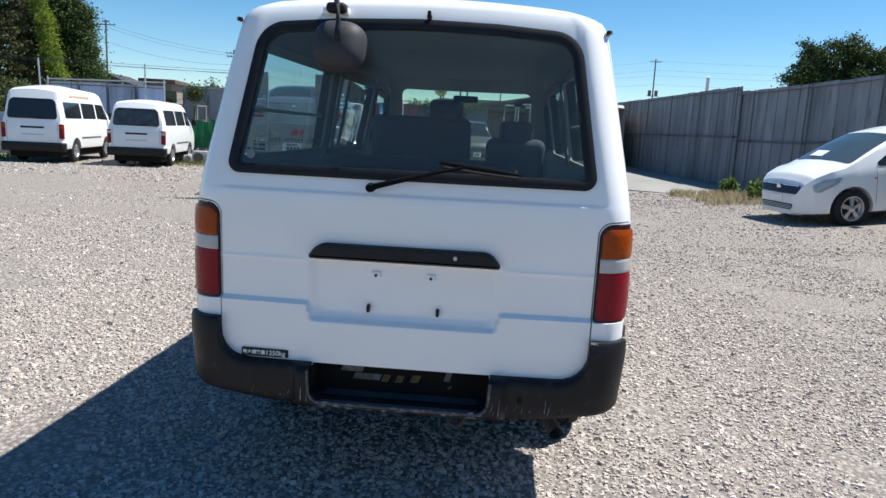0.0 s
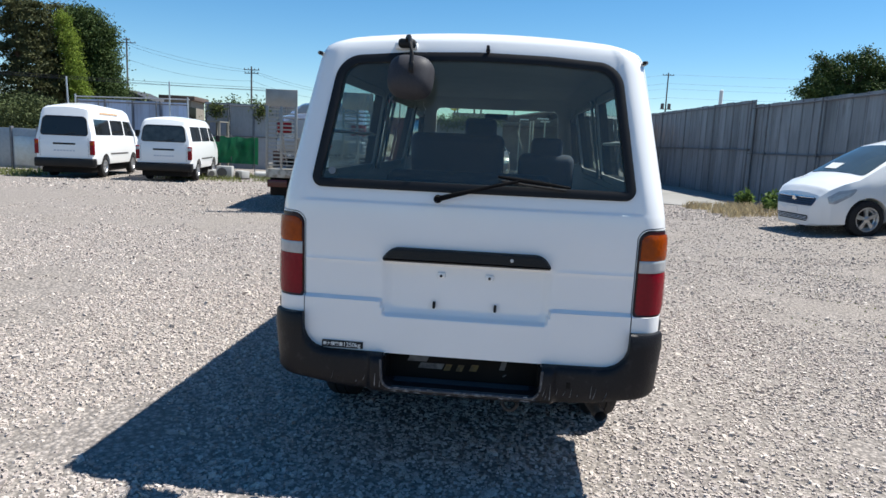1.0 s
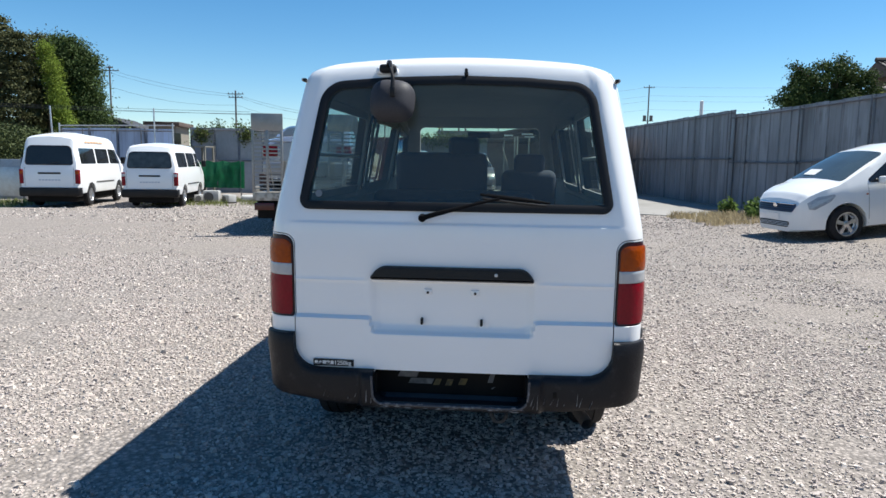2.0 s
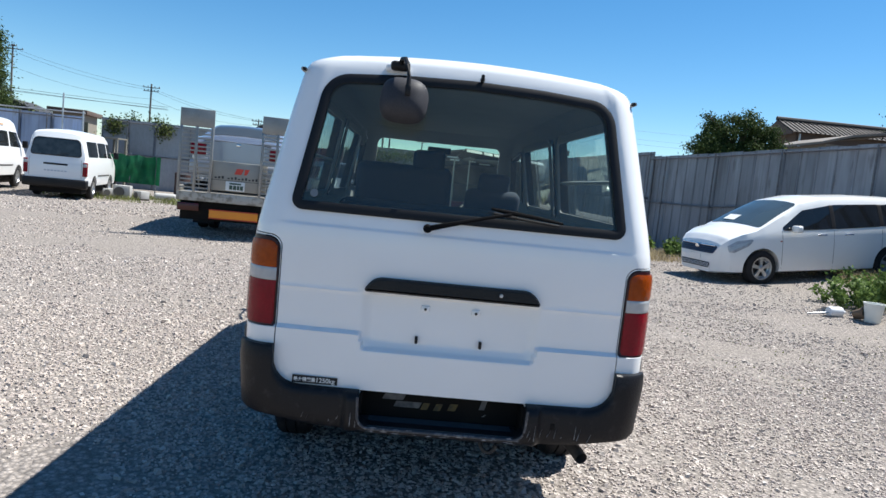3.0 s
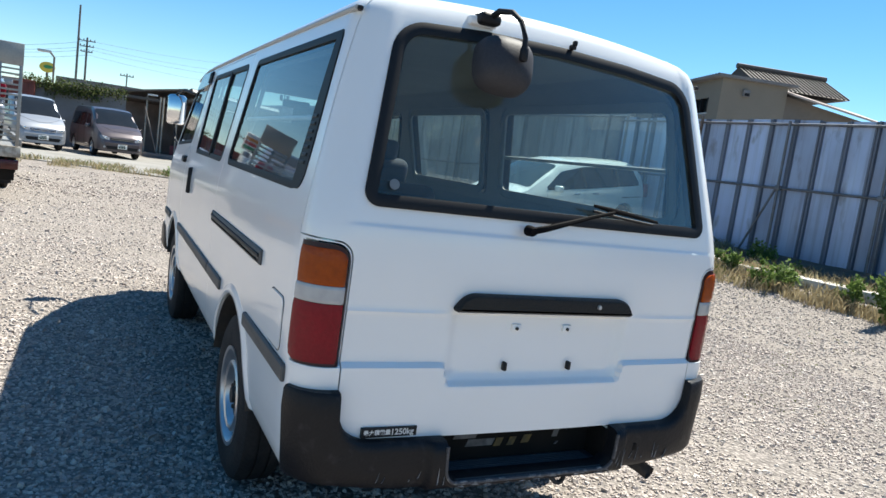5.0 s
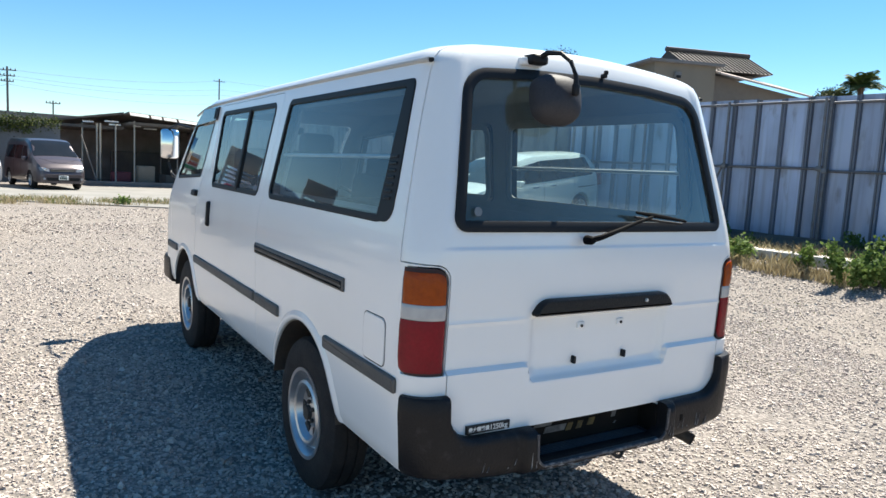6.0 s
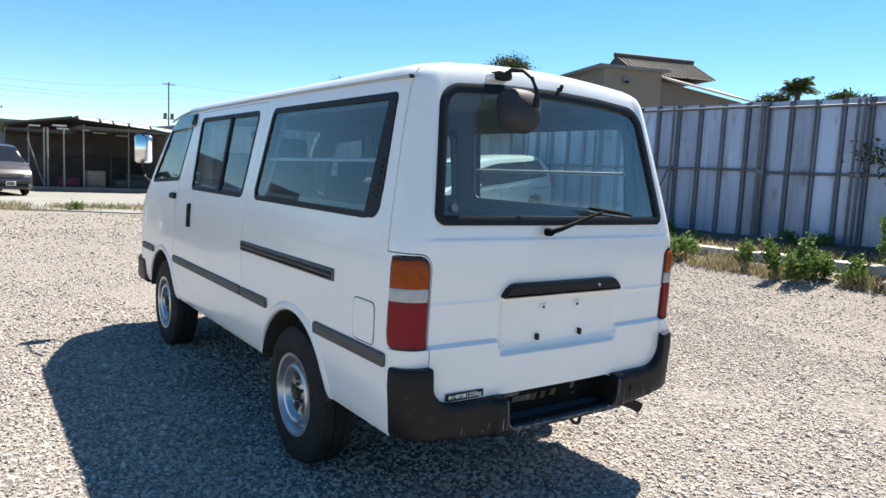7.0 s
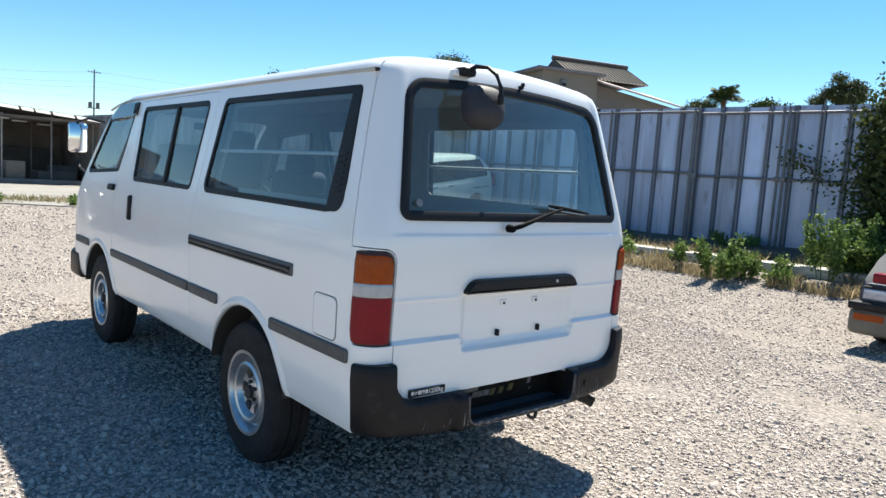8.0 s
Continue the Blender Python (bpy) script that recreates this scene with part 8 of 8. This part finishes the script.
for dz, sag in ((0.0, 0.3), (-0.25, 0.4), (-1.5, 0.5)):
    cable((-35.1, 60, 9.15 + dz), (-23.5, 60, 7.05 + dz * 0.6), sag)
    cable((-60, 62, 10.0 + dz), (-35.1, 60, 9.15 + dz), sag)
    cable((-23.5, 60, 7.05 + dz * 0.6), (-14.4, 60, 5.3 + dz * 0.3), sag)
for z, sag in ((4.55, 0.1), (4.45, 0.16), (4.4, 0.05)):
    cable((-36, 35, z + 0.05), (-13.5, 36, z - 0.60), sag)
for dz in (0.0, -1.0, -1.6, -2.6):
    cable((17.2, 82.6, 10.3 + dz), (70, 84, 12.0 + dz), 0.6)
    cable((-3.05, 60, 7.05 + dz * 0.4), (17.2, 82.6, 10.3 + dz), 0.5)
    cable((-14.4, 60, 5.3 + dz * 0.2), (-3.05, 60, 7.0 + dz * 0.4), 0.5)


def mast(x, y, h):
    owner = thing("antenna_mast", pose(x, y, 0), "slim white antenna mast beyond the fence", "antenna")
    part("shaft", tube([(0, 0, -0.2), (0, 0, h - 1.6)], 0.14), POLE, owner)
    part("antenna", moved(spun([(0.05, -0.8), (0.15, -0.75), (0.15, 0.75), (0.05, 0.8)], 14, "z"), Matrix.Translation((0, 0, h - 0.8))), surface("white_radome", (0.7, 0.7, 0.7), 0.5), owner)


mast(16.9, 60, 6.8)


def shop_sign(x, y, z0, z1, colours, label):
    owner = thing("shop_sign", pose(x, y, 0), label, "sign")
    part("post", tube([(0, 0, -0.1), (0, 0, z0)], 0.1), POLE, owner)
    part("panel", box(-0.8, 0.8, -0.15, 0.15, z0, z1, 0.1), surface("sign_white", (0.7, 0.7, 0.7), 0.5), owner)
    for k, c in enumerate(colours):
        h = (z1 - z0) / (len(colours) + 1)
        part("band", box(-0.7, 0.7, -0.17, -0.14, z0 + h * (k + 0.4), z0 + h * (k + 1.1)), surface("sign_band", c, 0.5), owner)


shop_sign(-13.1, 69.7, 4.6, 6.3, [(0.05, 0.3, 0.12), (0.6, 0.05, 0.04), (0.7, 0.25, 0.04)], "white shop sign with green, red and orange bands")
oval = thing("shop_sign", pose(-5.95, 67.0, 0), "round yellow shop sign on a post", "sign")
part("post", tube([(0, 0, -0.1), (0, 0, 4.6)], 0.09), POLE, oval)
part("panel", moved(spun([(0.0, -0.12), (0.5, -0.10), (0.5, 0.10), (0.0, 0.12)], 28, "y"), Matrix.Translation((0, 0, 5.0)) @ Matrix.Diagonal((1.15, 1, 0.85, 1))), surface("sign_yellow", (0.72, 0.55, 0.08), 0.5), oval, "yellow oval panel")
part("mark", moved(spun([(0.0, -0.02), (0.3, -0.02), (0.3, 0.02), (0.0, 0.02)], 20, "y"), Matrix.Translation((0.05, -0.12, 5.02)) @ Matrix.Diagonal((1.1, 1, 0.5, 1))), surface("sign_green", (0.05, 0.28, 0.10), 0.5), oval)
lampost = thing("street_lamp", pose(-5.1, 60, 0), "grey street lamp beyond the wall", "lamp")
part("shaft", tube([(0, 0, -0.1), (0, 0, 5.4), (-0.3, 0, 5.75)], 0.07), POLE, lampost)
part("head", box(-1.1, -0.2, -0.15, 0.15, 5.68, 5.86, 0.05), GALVANISED, lampost)


# ---- clutter at the lot's edges ----
def net_screen():
    owner = thing("net_screen", pose(-10.85, 23.0, 0.1), "green mesh net hung over posts", "net")
    net = surface("green_net", (0.010, 0.19, 0.085), 0.7, other=(0.006, 0.10, 0.045), scale=4, mix=0.8, bump=0.4, bump_scale=60)
    bm = bmesh.new()
    rows = []
    for i in range(36):
        x = 1.7 * i / 35
        top = 1.30 - 0.06 * abs(math.sin(i * 0.27)) + (0.02 if i % 9 == 0 else 0)
        rows.append([bm.verts.new((x, 0.14 * noise.noise((i * 0.23, j * 0.3, 1.7)) + 0.05 * noise.noise((i * 0.9, j * 0.5, 4.0)), 0.35 + (top - 0.35) * j / 8)) for j in range(9)])
    for a, c in zip(rows, rows[1:]):
        for j in range(8):
            bm.faces.new((a[j], c[j], c[j + 1], a[j + 1]))
    bmesh.ops.solidify(bm, geom=bm.faces[:], thickness=0.012)
    part("net", bm, net, owner, "green net sheet", 60)
    side = bmesh.new()
    vs = [[side.verts.new((1.72 + 0.25 * j / 6, -0.3 * j / 6 + 0.03 * math.sin(j * 2 + z), z)) for j in range(7)] for z in (0.35, 0.8, 1.28)]
    for a, c in zip(vs, vs[1:]):
        for j in range(6):
            side.faces.new((a[j], a[j + 1], c[j + 1], c[j]))
    bmesh.ops.solidify(side, geom=side.faces[:], thickness=0.012)
    part("net_side", side, net, owner, "", 60)
    for x in (0.0, 0.85, 1.7):
        part("post", tube([(x, 0.08, -0.2), (x, 0.08, 1.36)], 0.02), POST, owner)


net_screen()
WHITE_METAL = surface("aged_white_metal", (0.42, 0.42, 0.41), 0.5, other=(0.28, 0.27, 0.25), scale=3, mix=0.7)


def outdoor_unit(x, y, w, h, rot):
    owner = thing("outdoor_unit", pose(x, y, 0, 0, 0, rot), "discarded white air conditioner unit on the ground", "appliance")
    part("case", box(-w / 2, w / 2, -0.15, 0.15, 0.04, h, 0.015), WHITE_METAL, owner)
    part("fan_grille", moved(spun([(0.0, 0.0), (h * 0.36, 0.0), (h * 0.38, -0.012)], 20, "y"), Matrix.Translation((-w * 0.12, -0.156, h * 0.5))), TRIM_GREY, owner)
    for s in (-1, 1):
        part("foot", box(s * w * 0.35 - 0.04, s * w * 0.35 + 0.04, -0.17, 0.17, 0, 0.05), DARK_METAL, owner)


outdoor_unit(-9.55, 21.5, 0.5, 0.42, 8)
outdoor_unit(-9.05, 21.7, 0.4, 0.28, -34)
outdoor_unit(-10.2, 21.9, 0.36, 0.26, 40)
drum = solo("oil_drum", spun([(0.28, 0), (0.29, 0.02), (0.28, 0.29), (0.295, 0.30), (0.28, 0.31), (0.28, 0.58), (0.295, 0.59), (0.28, 0.60), (0.29, 0.87), (0.27, 0.88), (0.0, 0.86)], 24, "z"), surface("dark_rust", (0.05, 0.02, 0.017), 0.7, other=(0.03, 0.02, 0.018), scale=5, mix=0.9), "dark rusty oil drum beside the fence", "drum", m=pose(-9.3, 26.2, 0))
solo("plastic_sheet", box(-0.35, 0.35, -0.2, 0.2, 0, 0.22, 0.08, 3), WHITE_METAL, "crumpled white plastic bag on the ground", "bag", m=pose(-8.7, 22.8, 0, 0, 0, 20))


def rack():
    owner = thing("pipe_rack", pose(-12.75, 26.3, 0), "cream metal frame rack beside the fence", "rack")
    cream = surface("dull_cream_metal", (0.20, 0.19, 0.16), 0.7, other=(0.13, 0.12, 0.10), scale=4)
    for x in (0.0, 0.45, 0.9):
        for y in (0.0, 0.8):
            part("upright", box(x - 0.035, x + 0.035, y - 0.035, y + 0.035, 0, 1.95), cream, owner)
    for z in (0.6, 1.3, 1.9):
        part("shelf", box(-0.05, 0.95, -0.05, 0.85, z, z + 0.05), cream, owner)
    part("sheet", box(0.05, 0.35, -0.07, -0.05, 1.4, 1.85), WHITE_METAL, owner)


rack()
for seed, x0, n in ((85, -12.95, 17), (86, -11.1, 16)):
    pts = [(x0 + 0.03 * k, 27.9 + 0.24 * (x0 + 13.2) + 0.05 * math.sin(k * 2.1), 2.62 - 0.42 * abs(math.sin(k * 0.7)) * abs(math.sin(k * 2.3))) for k in range(n)]
    ivy("ivy", pts, 0.09, "leafy creeper hanging over the far fence", seed)
gate_panel = thing("gate", pose(-17.6, 21.0, 0), "grey metal gate panel among tall grass", "gate")
part("panel", box(0, 1.9, -0.03, 0.03, 0.05, 1.36, 0.01), SHEET_DARK, gate_panel)
for x in (0.0, 0.95, 1.9):
    part("post", box(x - 0.04, x + 0.04, -0.06, 0.06, 0, 1.42, 0.01), POST, gate_panel)
part("inner_frame", box(1.05, 1.8, -0.05, -0.03, 0.15, 1.1, 0.01), GALVANISED, gate_panel)


def bucket(x, y):
    z = ground_z(x, y)
    pale = surface("milky_plastic", (0.78, 0.79, 0.74), 0.5, other=(0.68, 0.68, 0.62), scale=8)
    profile = [(0.0, 0.01), (0.095, 0.0), (0.10, 0.01), (0.128, 0.25), (0.137, 0.25), (0.137, 0.27), (0.124, 0.27), (0.095, 0.02), (0.0, 0.02)]
    ob = thing("bucket", pose(x, y, z), "milky white plastic bucket beside weeds", "bucket")
    part("pail", spun(profile, 28, "z"), pale, ob)
    part("bail", tube([(0.135 * math.cos(a), 0.02 - 0.08 * math.sin(a), 0.25 - 0.06 * math.sin(a)) for a in (math.pi * k / 12 for k in range(13))], 0.004), GALVANISED, ob)


bucket(5.96, 8.82)
flask = thing("plastic_bottle", pose(5.62, 9.12, ground_z(5.6, 9.1) + 0.07, 0, 0, 12), "white plastic can lying on the gravel", "bottle")
part("bottle_body", moved(spun([(0.0, -0.13), (0.06, -0.125), (0.072, -0.10), (0.072, 0.08), (0.05, 0.11), (0.02, 0.125), (0.02, 0.16), (0.0, 0.16)], 20, "x"), Matrix.Identity(4)), surface("white_can", (0.72, 0.74, 0.76), 0.4, other=(0.6, 0.62, 0.66), scale=10), flask)
part("pipe", tube([(-0.13, 0.0, -0.02), (-0.45, 0.03, -0.05)], 0.014), GALVANISED, flask)
solo("flower_pot", spun([(0.0, 0.01), (0.06, 0.0), (0.085, 0.13), (0.095, 0.13), (0.095, 0.155), (0.08, 0.155), (0.06, 0.02), (0.0, 0.02)], 20, "z"), surface("brown_pot", (0.16, 0.11, 0.07), 0.8), "brown plant pot beside weeds", "pot", m=pose(5.83, 9.02, ground_z(5.8, 9.0) + 0.06, 70, 0, 30))


# ---- loose stones on the lot ----
def stone_material():
    m, n, l, b = nodes_of("crushed_stone")
    b.inputs["Roughness"].default_value = 0.85
    b.inputs["Specular IOR Level"].default_value = 0.3
    geo = n.new("ShaderNodeNewGeometry")
    ramp = n.new("ShaderNodeValToRGB")
    ramp.color_ramp.elements[0].color, ramp.color_ramp.elements[0].position = (0.290, 0.252, 0.235, 1), 0.0
    ramp.color_ramp.elements[1].color, ramp.color_ramp.elements[1].position = (0.545, 0.495, 0.457, 1), 1.0
    for at, c in ((0.3, (0.365, 0.317, 0.292, 1)), (0.55, (0.420, 0.368, 0.338, 1)), (0.78, (0.442, 0.388, 0.342, 1))):
        ramp.color_ramp.elements.new(at).color = c
    l.new(geo.outputs["Random Per Island"], ramp.inputs[0])
    grain = n.new("ShaderNodeTexNoise")
    grain.inputs["Scale"].default_value = 120
    l.new(n.new("ShaderNodeTexCoord").outputs["Object"], grain.inputs["Vector"])
    tone = n.new("ShaderNodeMixRGB")
    tone.blend_type, tone.inputs[0].default_value = "OVERLAY", 0.35
    l.new(ramp.outputs[0], tone.inputs[1]), l.new(grain.outputs["Fac"], tone.inputs[2])
    l.new(tone.outputs[0], b.inputs["Base Color"])
    return m


def scatter_stones():
    rng = np.random.default_rng(3)
    spots = []
    for (xa, xb, ya, yb), per, size in (((-4.5, 4.6, 1.0, 6.2), 1650, 0.0092), ((-6.5, 7.5, -0.5, 9.5), 620, 0.0107), ((-9.0, 8.0, 5.0, 16.0), 260, 0.0125), ((-13.0, 9.0, 14.0, 21.0), 60, 0.021)):
        n = int((xb - xa) * (yb - ya) * per)
        xy = np.stack([rng.uniform(xa, xb, n), rng.uniform(ya, yb, n)], 1)
        spots.append(np.concatenate([xy, np.full((n, 1), size)], 1))
    p = np.concatenate(spots)
    keep = np.array([noise.noise((x * 0.55, y * 0.55, 0.0)) + 0.5 * noise.noise((x * 1.7, y * 1.7, 5.0)) > -0.52 + 0.42 * rng.uniform() for x, y, _ in p])
    p = p[keep]
    n = len(p)
    base = np.array([(1, 0, -0.45), (0, 1, -0.45), (-1, 0, -0.45), (0, -1, -0.45), (0.6, 0.2, 0.7), (-0.2, 0.6, 0.7), (-0.6, -0.2, 0.7), (0.2, -0.6, 0.7)], float)
    quads = np.array([(0, 1, 5, 4), (1, 2, 6, 5), (2, 3, 7, 6), (3, 0, 4, 7), (4, 5, 6, 7)])
    shape = base[None] * rng.uniform(0.7, 1.25, (n, 8, 1)) + rng.normal(size=(n, 8, 3)) * 0.17
    shape *= np.stack([rng.uniform(0.8, 1.5, n), rng.uniform(0.7, 1.1, n), rng.uniform(0.42, 0.90, n)], 1)[:, None, :]
    a = rng.uniform(0, 2 * math.pi, n)
    c, s = np.cos(a)[:, None], np.sin(a)[:, None]
    x = shape[:, :, 0] * c - shape[:, :, 1] * s
    y = shape[:, :, 0] * s + shape[:, :, 1] * c
    size = p[:, 2:3] * np.exp(rng.normal(size=(n, 1)) * 0.32)
    z0 = np.array([ground_z(u, v) for u, v in p[:, :2]])[:, None]
    co = np.stack([x * size + p[:, 0:1], y * size + p[:, 1:2], shape[:, :, 2] * size + z0 + size * 0.12], 2)
    me = bpy.data.meshes.new("gravel")
    me.vertices.add(n * 8), me.loops.add(n * 20), me.polygons.add(n * 5)
    me.vertices.foreach_set("co", co.reshape(-1))
    me.loops.foreach_set("vertex_index", (quads[None] + (np.arange(n) * 8)[:, None, None]).reshape(-1))
    me.polygons.foreach_set("loop_start", np.arange(n * 5) * 4)
    me.polygons.foreach_set("use_smooth", np.zeros(n * 5, dtype=bool))
    me.update()
    me.materials.append(stone_material())
    ob = new("gravel", me)
    tagged(ob, "loose pale crushed stones strewn over the lot", "gravel", kind="stuff")
    return n


scatter_stones()
